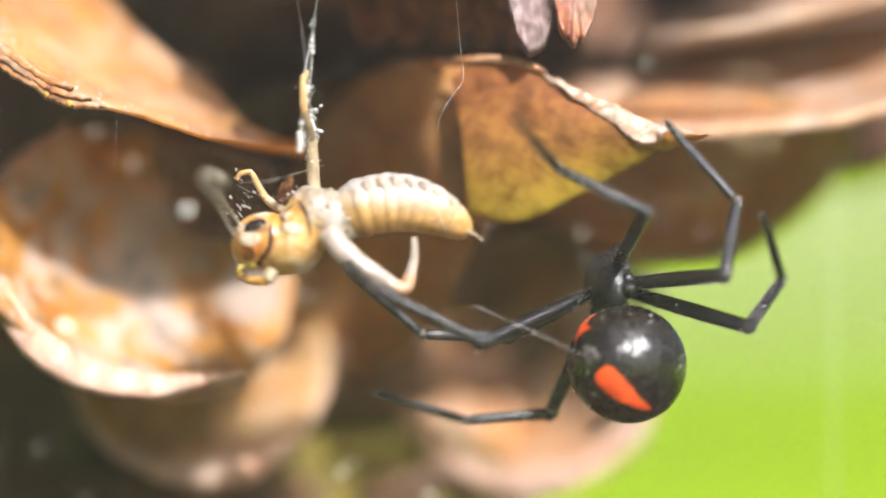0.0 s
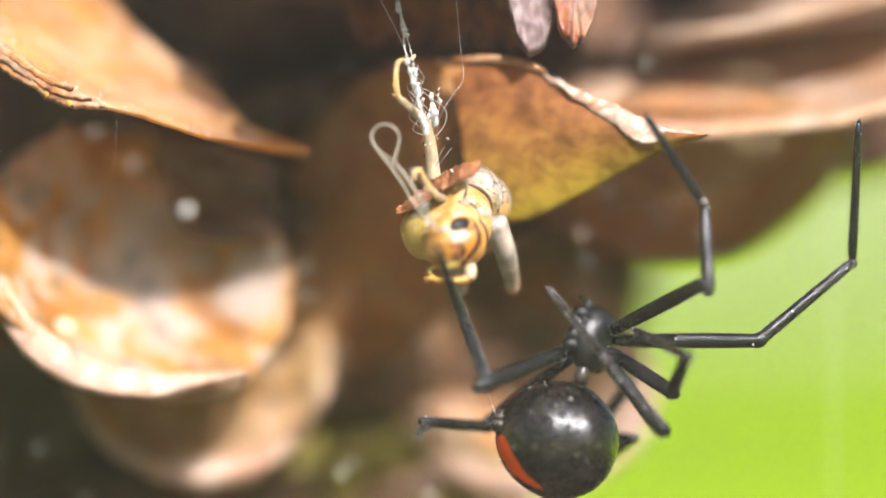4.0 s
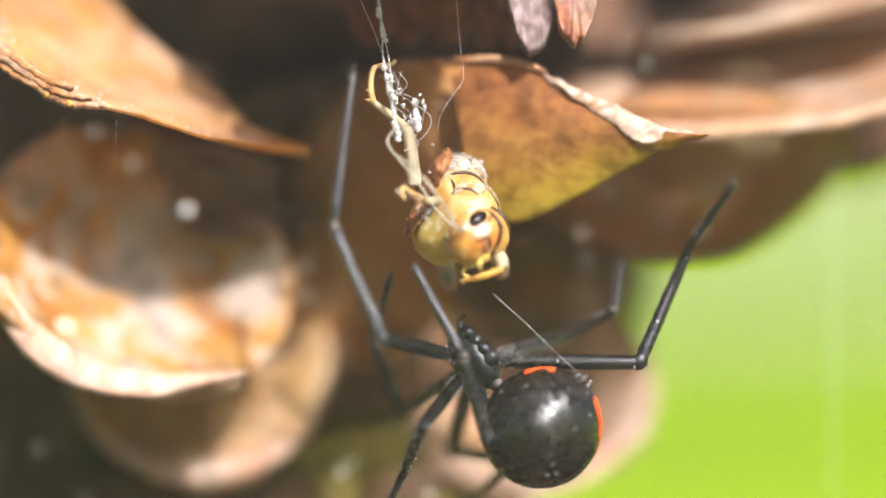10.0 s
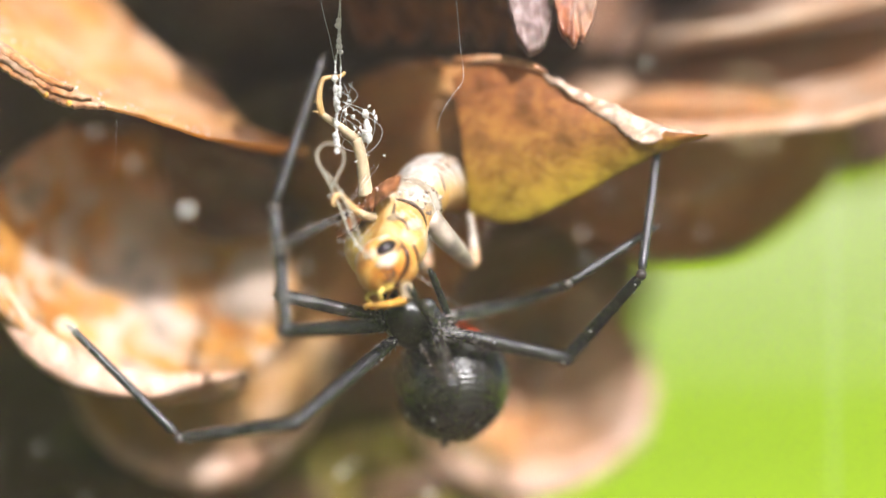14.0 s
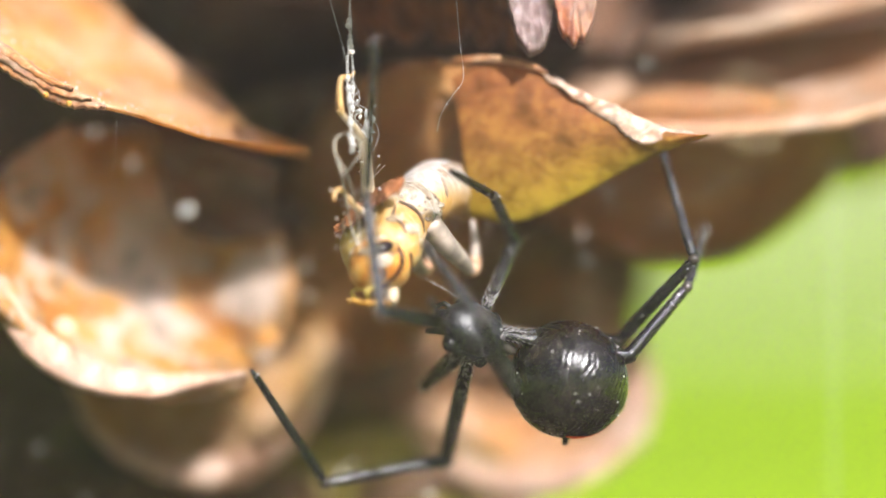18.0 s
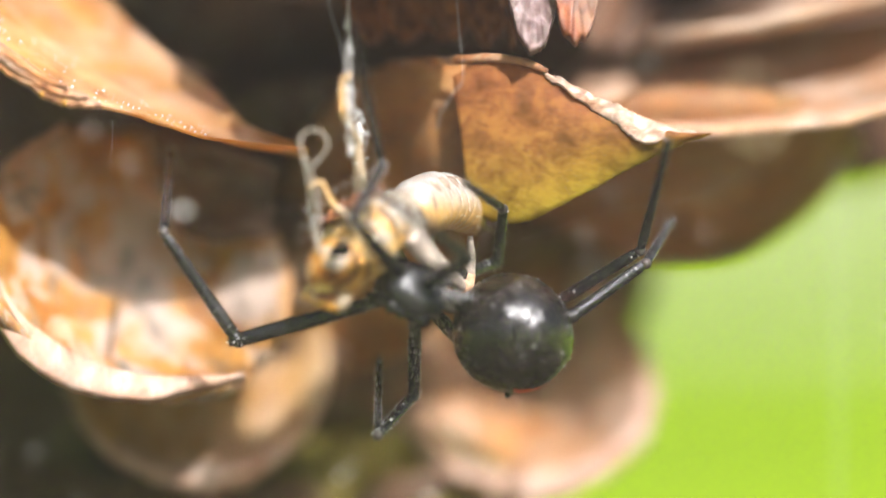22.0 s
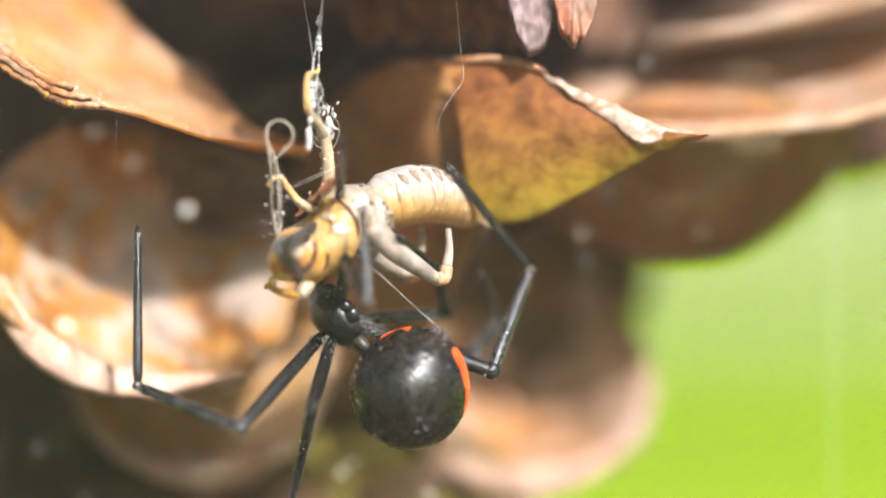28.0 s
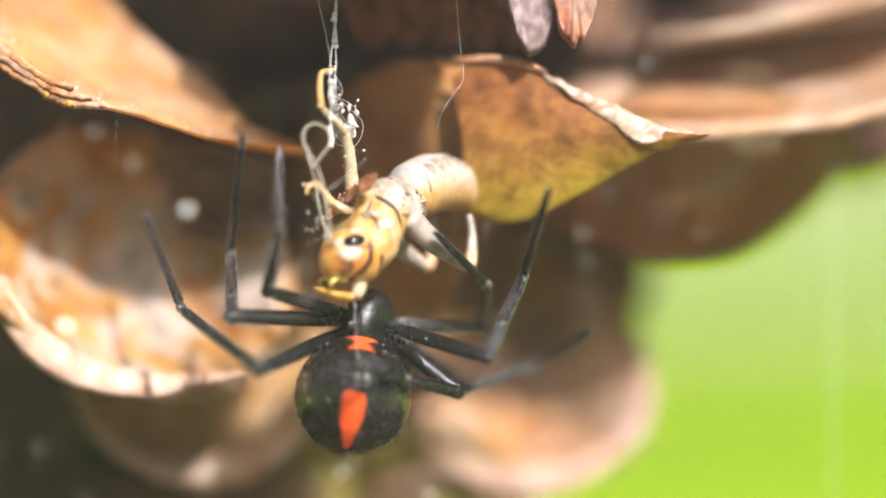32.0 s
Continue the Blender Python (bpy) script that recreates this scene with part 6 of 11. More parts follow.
    walk(legs['B'][0], [
        (0, mm(-0.52, -0.5, -0.96, -90, 18, -131)), (0.25, mm(-0.23, -0.74, -0.13, -69, -17, -112)), (0.5, mm(0.07, -0.98, 0.69, -55, -56, -102)),
        (0.75, mm(-0.11, -0.79, -0.15, -68, -11, -105)), (1, mm(-0.28, -0.6, -1, -86, 32, -119)), (1.5, mm(-0.39, -0.87, -0.72, -80, 6, -119)),
        (2, mm(0.02, -1.17, -0.25, -71, -0, -94)), (2.5, mm(0.02, -1.16, 0.31, -65, -31, -97)), (3, mm(0.24, -0.84, 0.82, -75, -52, -78)),
        (3.5, mm(0.39, -0.7, 0.9, -92, -58, -61)), (5.5, mm(0.31, -0.67, 0.95, -84, -62, -68)), (6, mm(0.33, -0.73, 0.9, -83, -58, -68)),
        (6.5, mm(0.38, -0.73, 0.87, -86, -56, -64)), (7, mm(0.27, -0.9, 0.75, -76, -48, -77)), (7.25, mm(-0.12, -0.72, -0.09, -77, -6, -101)),
        (7.5, mm(-0.52, -0.54, -0.93, -96, 33, -130)), (8, mm(-0.38, -0.61, -0.96, -92, 43, -122)), (8.5, mm(0.37, -1.07, -0.4, -57, 8, -81)),
        (9, mm(-0.75, -0.26, -0.9, -114, 39, -153)), (9.5, mm(-0.92, 0.1, -0.76, -133, 33, -177)), (10, mm(-0.76, -0.1, -0.92, -130, 43, -163)),
        (10.5, mm(-1.08, 0.3, -0.42, -143, 13, 178)), (11, mm(-1.11, 0.44, -0.13, -138, -7, -177)), (11.5, mm(-1.09, 0.31, -0.39, -139, 2, -168)),
        (12, mm(-0.98, -0.68, -0.15, -128, 29, -165)), (12.5, mm(-0.61, -1, 0.24, -130, 10, -142)), (13, mm(-0.6, -1.01, 0.25, -132, -0, -135)),
        (14, mm(-0.59, -1.02, 0.2, -132, 2, -133)), (14.5, mm(-0.75, -0.93, 0.14, -135, -1, -137)), (16.5, mm(-1.06, -0.52, -0.23, -129, 18, -161)),
        (17, mm(-1.02, -0.61, -0.2, -126, 20, -159)), (18, mm(-1.07, -0.24, 0.48, -56, 3, -155)), (18.5, mm(-1.08, -0.22, 0.47, -56, -6, -160)),
        (19, mm(-1.13, -0.02, 0.39, -52, 14, -160)), (20, mm(-1.13, -0.09, 0.41, -53, 16, -156)), (21, mm(-1.13, -0.05, 0.39, -53, 16, -158)),
        (22, mm(-1.13, -0.07, 0.4, -53, 16, -157)), (23, mm(-1.12, -0.11, 0.41, -53, 12, -157)), (24, mm(-1.06, -0.21, 0.53, -57, 11, -152)),
        (24.5, mm(-0.99, -0.38, 0.57, -64, 8, -147)), (25, mm(-1.01, -0.33, 0.55, -61, -4, -153)), (25.5, mm(-0.95, -0.4, 0.61, -61, -19, -153)),
        (26.5, mm(-1, -0.11, 0.03, -94, 6, -160)), (27.5, mm(-1.05, 0.19, -0.54, -134, 21, 179)), (28, mm(-1, 0.11, -0.65, -130, 27, -177)),
        (29, mm(-0.93, 0.06, -0.76, -127, 33, -174)), (29.5, mm(-0.71, 0.25, -0.93, -137, 47, 174)), (29.75, mm(-0.51, -0.26, -0.03, -61, 11, -124)),
        (30, mm(-0.3, -0.78, 0.86, -20, -52, -123)), (30.5, mm(0.18, -0.4, 1.12, -53, -84, -85)), (31, mm(0.12, -0.38, 1.13, 71, -80, 152)),
        (31.5, mm(-0.01, -0.45, 1.11, 59, -73, 162)), (32, mm(-0.02, -0.72, 0.96, 44, -67, 167)),
    ])
    walk(legs['B'][1], [
        (0, mm(-7.17, -8.13, -4.24, 34, 48, 15)), (0.25, mm(-4.16, -7.47, 2.64, -35, 45, -28)), (0.5, mm(-1.14, -6.81, 9.51, -81, 18, -44)),
        (0.75, mm(-2.91, -7.63, 1.41, -35, 47, -29)), (1, mm(-4.67, -8.44, -6.7, 41, 50, 20)), (1.5, mm(-5.54, -10.12, -1.81, 7, 52, -1)),
        (2, mm(-0.72, -11.79, -0.17, -41, 34, -44)), (2.5, mm(-1.08, -10.19, 5.83, -64, -17, -43)), (3, mm(1.6, -7.18, 9.25, -88, -31, -28)),
        (3.5, mm(3.14, -5.61, 9.93, -102, -27, -16)), (5.5, mm(2.21, -5.29, 10.34, -99, -35, -21)), (6, mm(2.41, -5.97, 9.92, -90, -20, -31)),
        (6.5, mm(2.95, -6.08, 9.7, -90, -33, -27)), (7, mm(1.92, -7.8, 8.67, -83, -29, -31)), (7.25, mm(-2.19, -7.59, 1, -49, 9, -52)),
        (7.5, mm(-6.31, -7.38, -6.68, -16, 52, -48)), (8, mm(-4.41, -7.19, -8.28, -29, 50, -65)), (8.5, mm(1.97, -11.48, -1.91, -23, 15, -52)),
        (9, mm(-8.13, -4.05, -7.56, 16, 46, -9)), (9.5, mm(-9.78, -0.43, -6.64, 4, 64, -33)), (10, mm(-8.2, -2.43, -8.17, -5, 54, -48)),
        (10.5, mm(-11.46, 0.65, -2.74, 13, 78, -31)), (11, mm(-11.65, -0.1, 1.22, 171, 89, 132)), (11.5, mm(-11.51, -1.84, -0.77, 34, 77, -6)),
        (11.75, mm(-10.73, -2.43, -3.06, -48, 49, -68)), (12, mm(-9.96, -3.03, -5.35, -70, 12, -66)), (12.5, mm(-8.93, -7.39, -1.55, -91, 18, -51)),
        (13, mm(-8.1, -8.56, 0.25, -94, 13, -52)), (14, mm(-7.91, -8.74, -0.16, -95, 16, -59)), (14.5, mm(-8.51, -8.21, 0.35, -122, 47, -113)),
        (16.5, mm(-10.67, -3.75, -3.45, -97, 49, -119)), (17, mm(-10.37, -4.13, -3.85, -75, 18, -84)), (17.5, mm(-10.53, -4.44, -2.01, -79, -21, -91)),
        (18, mm(-10.69, -4.75, -0.16, -77, -60, -99)), (18.5, mm(-11.05, -3.75, 1.62, -68, -7, -113)), (19, mm(-10.82, -3.61, -2.18, -53, -56, -138)),
        (20, mm(-10.45, -4.28, -2.54, -47, -53, -144)), (21, mm(-10.64, -3.88, -2.47, -55, -56, -135)), (22, mm(-10.51, -4.12, -2.56, -55, -57, -135)),
        (23, mm(-10.72, -4.17, -1.75, -47, -61, -143)), (24, mm(-10.26, -5.15, -1.52, -72, -50, -114)), (24.5, mm(-9.81, -6.12, -0.94, -84, -50, -95)),
        (25, mm(-10.45, -5.19, 1.33, -83, -56, -98)), (25.5, mm(-9.91, -5.05, 4, -77, -6, -110)), (26.5, mm(-10.43, -2.34, -0.22, -59, 45, -100)),
        (27.5, mm(-10.96, 0.36, -4.43, 44, 69, -4)), (28, mm(-10.48, -0.41, -5.46, 33, 60, -11)), (29, mm(-9.79, -0.83, -6.57, 31, 53, -10)),
        (29.5, mm(-7.96, 1.03, -8.69, 41, 33, -7)), (29.67, mm(-6.59, -1.4, -2.7, -12, 17, -19)), (29.83, mm(-5.22, -3.83, 3.28, -59, -1, -13)),
        (30, mm(-3.86, -6.26, 9.26, -108, -9, 5)), (30.5, mm(0.28, -1.57, 11.69, -123, 4, -16)), (31, mm(-1.46, 0.46, 11.62, -126, 5, -12)),
        (31.5, mm(-3.06, 0.52, 11.26, -122, -3, 23)), (32, mm(-4, 0.22, 10.78, -103, 3, -20)),
    ])
    walk(legs['B'][2], [
        (0, mm(-1.38, -6.59, -10.79, -75, -49, -87)), (0.25, mm(1.77, -9.62, -2.04, 147, -81, 61)), (0.5, mm(4.93, -12.65, 6.7, 126, -34, 94)),
        (0.75, mm(2.78, -9.58, -3.43, 133, -80, 74)), (1, mm(0.64, -6.52, -13.55, -72, -52, -92)), (1.5, mm(-0.12, -10.18, -8.85, -85, -69, -74)),
        (2, mm(4.64, -16.89, -5.08, -91, -60, -64)), (2.5, mm(5.17, -15.93, 8.43, -153, -14, -1)), (3, mm(8.27, -10.79, 13.89, 175, -23, 26)),
        (3.5, mm(10.76, -7.72, 13.97, 169, -9, 38)), (5.5, mm(8.95, -7.93, 15.49, 167, -20, 30)), (6, mm(9.56, -10.26, 12.97, 173, -28, 23)),
        (6.5, mm(9.61, -9.45, 14.52, 177, -30, 19)), (7, mm(8.59, -11.82, 12.95, 179, -23, 26)), (7.25, mm(2.96, -11.63, -0.37, -130, -27, -13)),
        (7.5, mm(-2.66, -11.44, -13.69, -89, -3, -42)), (8, mm(-2, -12.35, -15.1, -88, 4, -46)), (8.5, mm(7.22, -18.26, -4.22, -92, 40, -22)),
        (8.75, mm(2.61, -11.63, -9.07, -109, 12, -59)), (9, mm(-2.01, -5, -13.92, -107, -20, -89)), (9.5, mm(-6.46, -2.56, -14.59, -109, 9, -84)),
        (10, mm(-4.65, -6.31, -15.33, -126, 2, -103)), (10.5, mm(-9.93, -0.28, -11.44, -138, 6, -104)), (10.75, mm(-10.82, -0.15, -9.55, -127, 40, -77)),
        (11, mm(-11.72, -0.01, -7.66, -77, 59, -16)), (11.5, mm(-9.48, -2.04, -9.42, -75, 48, -14)), (12, mm(-6.4, -10.96, -7.17, -130, 15, -28)),
        (12.5, mm(-3.63, -13.99, -4.24, -148, 28, -18)), (13, mm(-2.82, -15.41, -1.77, -158, 70, -32)), (14, mm(-3.5, -16.04, -2.64, -170, 71, -45)),
        (14.5, mm(-10.88, -13.76, -6.16, -164, 34, -49)), (16.5, mm(-13.48, -8.8, -10.2, -139, 32, -54)), (17, mm(-9.51, -12.54, -6.59, -120, 58, -20)),
        (18, mm(-11.35, -9.13, 7.53, -179, 13, -65)), (18.5, mm(-14.5, -11.87, 2.67, 173, -46, -41)), (19, mm(-14.57, -6.93, 5.15, 177, -57, -52)),
        (20, mm(-14.8, -7.45, 4.53, 178, -54, -51)), (21, mm(-14.17, -7.46, 4.85, 173, -61, -46)), (22, mm(-13.91, -7.49, 4.92, 174, -62, -46)),
        (23, mm(-14.2, -6.76, 6, -163, 5, -85)), (24, mm(-12.56, -10.34, 5.31, 173, -45, -33)), (24.5, mm(-10.28, -11.79, 5.88, 173, -34, -23)),
        (25, mm(-11.14, -10.16, 8.66, 180, 16, -61)), (25.5, mm(-12.88, -13.37, 4.89, 169, -42, -29)), (26.5, mm(-10.32, -6.6, -3.91, -141, -27, -47)),
        (27.5, mm(-7.75, 0.16, -12.71, -101, -6, -47)), (28, mm(-6.15, -1.21, -13.18, -99, -12, -42)), (29, mm(-4.54, -1.75, -13.67, -95, -20, -40)),
        (29.5, mm(-0.61, 0.06, -13.59, -82, -25, -40)), (29.75, mm(2.14, -2.73, -1.47, -163, -43, 29)), (30, mm(4.88, -5.51, 10.65, 144, 4, 67)),
        (30.5, mm(8.79, -4.06, 11.13, 148, -17, 74)), (31, mm(7.2, -1.35, 10.83, 147, -8, 79)), (31.25, mm(6.15, 1.32, 11.25, 144, 13, 37)),
        (31.5, mm(5.11, 3.99, 11.68, 126, 27, -10)), (31.75, mm(4.73, 0.61, 10.99, 144, -3, 35)), (32, mm(4.35, -2.76, 10.3, 136, -37, 79)),
    ])
    walk(legs['C'][0], [
        (0, mm(0.86, -0.81, -0.21, -71, -25, -92)), (0.25, mm(0.91, -0.18, 0.01, -91, -76, -63)), (0.5, mm(0.96, 0.46, 0.24, 134, -49, 83)),
        (0.75, mm(0.9, -0.18, -0.02, -86, -74, -67)), (1, mm(0.83, -0.81, -0.28, -71, -21, -94)), (1.5, mm(-0.68, -0.65, -0.74, -57, 6, -134)),
        (2, mm(-0.44, -1.04, -0.42, -43, -6, -121)), (2.5, mm(-0.39, -1.13, 0.12, -11, -49, -142)), (2.75, mm(-0.29, -0.22, -0.27, 54, -48, 151)),
        (3, mm(-0.2, 0.68, -0.66, 85, -15, 118)), (3.5, mm(-0.62, -0.89, 0.51, 54, -50, -173)), (5.5, mm(-0.29, -0.88, 0.76, 80, -58, 158)),
        (6, mm(0.17, -0.69, 0.75, 86, -70, 147)), (6.5, mm(-0.71, -0.91, 0.34, 39, -40, -161)), (7, mm(-0.5, -1.01, 0.41, 21, -45, -145)),
        (7.25, mm(-0.61, -0.69, -0.24, -20, -9, -130)), (7.5, mm(-0.72, -0.38, -0.88, -56, 27, -143)), (8, mm(-0.38, -0.61, -0.96, -49, 24, -121)),
        (8.5, mm(-0.11, -0.96, -0.71, -22, 10, -111)), (9, mm(-0.89, -0.1, -0.8, -63, 14, -151)), (9.5, mm(-0.74, 0.76, 0.55, -62, -35, 152)),
        (10, mm(-0.07, 0.6, 1.04, -132, -55, -132)), (10.5, mm(-0.13, 0.64, 1.01, -139, -59, -137)), (11, mm(-0.48, 0.72, 0.83, -112, -54, -158)),
        (11.5, mm(-0.36, 0.7, 0.9, -107, -60, -166)), (12, mm(-0.41, 0.85, 0.74, 8, -76, 116)), (12.5, mm(-0.67, 0.51, 0.85, 140, -76, 9)),
        (13, mm(-0.62, 0.46, 0.92, 148, -73, -1)), (13.5, mm(-0.01, 0.74, 0.36, 116, -40, 35)), (14, mm(0.6, 1.02, -0.2, 112, -3, 45)),
        (14.5, mm(0.72, 0.95, -0.09, 114, -9, 33)), (15.5, mm(0.45, 0.15, -0.42, 127, -17, -20)), (16.5, mm(0.19, -0.65, -0.75, 142, -11, -74)),
        (17, mm(-0.86, 0.48, 0.68, -172, -68, -117)), (17.33, mm(-0.51, 0.63, 0.24, 154, -18, -87)), (17.67, mm(-0.15, 0.78, -0.2, 143, 36, -86)),
        (18, mm(0.21, 0.93, -0.64, 53, 83, -169)), (18.5, mm(-0.35, 1.02, -0.52, 40, 68, -180)), (19, mm(-0.49, 0.99, -0.47, 28, 59, 159)),
        (20, mm(-0.48, 0.99, -0.48, 16, 57, 148)), (21, mm(-0.48, 0.99, -0.48, 13, 54, 144)), (22, mm(-0.45, 1, -0.49, 18, 58, 150)),
        (23, mm(-0.49, 0.99, -0.47, 22, 59, 155)), (24, mm(-0.39, 0.93, -0.43, 40, 64, -180)), (24.5, mm(0.28, 0.97, -0.66, -59, 51, 78)),
        (25, mm(0.61, 0.78, -0.68, -82, 54, 49)), (25.5, mm(0.59, 0.77, -0.7, -80, 57, 50)), (26.17, mm(0.26, 0.75, -0.17, 126, 62, -113)),
        (26.83, mm(-0.06, 0.73, 0.36, 123, 4, -127)), (27.5, mm(-0.39, 0.7, 0.89, 139, -54, -147)), (28, mm(-0.55, 0.73, 0.78, 152, -50, -154)),
        (29, mm(-0.5, 0.73, 0.82, 157, -50, -154)), (29.5, mm(-0.45, 0.57, 0.95, 158, -44, -158)), (29.75, mm(0.08, 0.7, 0.18, -89, -57, 119)),
        (30, mm(0.62, 0.83, -0.6, -35, -8, 100)), (30.5, mm(0.68, 0.74, -0.66, -25, 10, 85)), (31, mm(0.54, 0.69, -0.82, -22, 6, 101)),
        (31.5, mm(0.54, 0.69, -0.82, -28, 9, 99)), (32, mm(0.11, 0.76, -0.92, -34, 10, 107)),
    ])
    walk(legs['C'][1], [
        (0, mm(0.53, -8.78, 3.55, -33, -41, 33)), (0.25, mm(1.12, -1.3, 5.23, -66, 16, 61)), (0.5, mm(1.71, 6.17, 6.91, -103, 78, 49)),
        (0.75, mm(1, -1.44, 4.87, -63, 32, 70)), (1, mm(0.3, -9.05, 2.83, -44, -14, 58)), (1.5, mm(-6.78, -6.95, -1.66, -96, -66, 131)),
        (2, mm(-4.9, -8.58, 0.56, -101, -50, 153)), (2.25, mm(-4.91, -6.64, 3.67, -46, -38, 79)), (2.5, mm(-4.93, -4.71, 6.78, -33, 1, 41)),
        (3, mm(-4.25, 8.16, 1.65, -77, 38, -4)), (3.5, mm(-6.19, -1.57, 7.32, -40, 24, 70)), (5.5, mm(-4.63, 0.9, 8.23, -58, 19, 35)),
        (6, mm(-2.38, 1, 9.02, -50, 26, 45)), (6.5, mm(-7.11, -3.08, 6, -4, 37, 121)), (7, mm(-5.54, -4.6, 6.7, -9, 15, 117)),
        (7.25, mm(-6.24, -4.86, 0.87, 1, -48, 78)), (7.5, mm(-6.94, -5.12, -4.95, 105, -48, -46)), (8, mm(-4.56, -7.5, -4.54, 90, -28, -22)),
        (8.5, mm(-3.2, -9.07, -2.27, 67, -48, -4)), (9, mm(-8.35, -4.29, -2.96, 123, -36, -82)), (9.5, mm(-7.14, 4.19, 5.56, 165, -47, -150)),
        (9.75, mm(-5.31, 0.5, 6.89, -127, -43, 124)), (10, mm(-3.49, -3.19, 8.22, -109, 1, 81)), (10.5, mm(-3.51, -2.49, 8.53, -96, 6, 87)),
        (11, mm(-5.32, -1.2, 7.95, -102, 20, 97)), (11.25, mm(-4.99, -0.8, 8.24, -106, -28, 138)), (11.5, mm(-4.66, -0.39, 8.52, -162, -50, -143)),
        (11.67, mm(-3.56, 0.66, 8.78, -49, -66, 112)), (11.83, mm(-2.46, 1.7, 9.04, -11, -19, 83)), (12, mm(-1.35, 2.75, 9.3, 6, 32, 84)),
        (12.5, mm(1.45, 0.85, 9.4, -174, 83, -78)), (13, mm(1.91, 0.43, 9.36, -173, 81, -80)), (13.5, mm(4.38, 3.82, 4.84, -128, 39, -31)),
        (14, mm(6.85, 7.21, 0.31, -125, -6, -25)), (14.5, mm(8, 5.72, 1.35, -127, 12, -33)), (15.5, mm(5.28, -1.62, 1.18, -84, 39, 36)),
        (16.5, mm(2.56, -8.96, 1.01, -42, 10, 103)), (16.75, mm(0.11, -5.72, 4.93, -66, 53, 75)), (17, mm(-2.34, -2.49, 8.85, -154, 58, -17)),
        (17.33, mm(-1.87, -1.42, 2.77, 166, 13, -54)), (17.67, mm(-1.39, -0.36, -3.31, 152, -39, -62)), (18, mm(-0.91, 0.71, -9.39, 38, -85, 39)),
        (18.5, mm(-3.62, 1.02, -8.71, 28, -26, 51)), (19, mm(-4.69, 2.58, -8.06, 22, -25, 48)), (20, mm(-4.6, 3.57, -7.84, 20, -24, 59)),
        (21, mm(-4.64, 4.01, -7.64, 20, -24, 59)), (22, mm(-4.43, 3.33, -8, 18, -24, 63)), (23, mm(-4.63, 2.94, -8.01, 19, -24, 60)),
        (24, mm(-4.25, 0.91, -8.36, 57, -47, 11)), (24.5, mm(1.4, 6.42, -7.49, 64, -35, 14)), (25, mm(3.97, 4.7, -7.83, 68, -42, 2)),
        (25.5, mm(3.61, 4.43, -8.13, 59, -45, 12)), (26.5, mm(-0.59, 1.14, -0.08, 63, -18, 48)), (27.5, mm(-4.79, -2.15, 7.98, 81, 3, 83)),
        (28, mm(-5.7, -1.78, 7.49, 73, 3, 84)), (29, mm(-5.63, -1.73, 7.55, 68, 12, 102)), (29.25, mm(-6, -1.76, 7.31, 66, 3, 154)),
        (29.5, mm(-6.36, -1.78, 7.06, 58, -2, -154)), (29.75, mm(-3.65, 3.82, 3.88, 92, 58, -118)), (30, mm(-0.94, 9.41, 0.71, -160, 38, -9)),
        (30.25, mm(0.26, 9.4, -0.72, -125, 29, 54)), (30.5, mm(1.45, 9.4, -2.14, -115, -1, 99)), (30.75, mm(0.17, 9.35, -1.92, -133, 38, 52)),
        (31, mm(-1.11, 9.3, -1.71, 172, 41, -25)), (31.5, mm(-0.85, 9.29, -2.2, 176, 34, -27)), (31.75, mm(-1.62, 9.18, -2.36, -154, 4, 28)),
        (32, mm(-2.39, 9.07, -2.52, -159, -36, 73)),
    ])
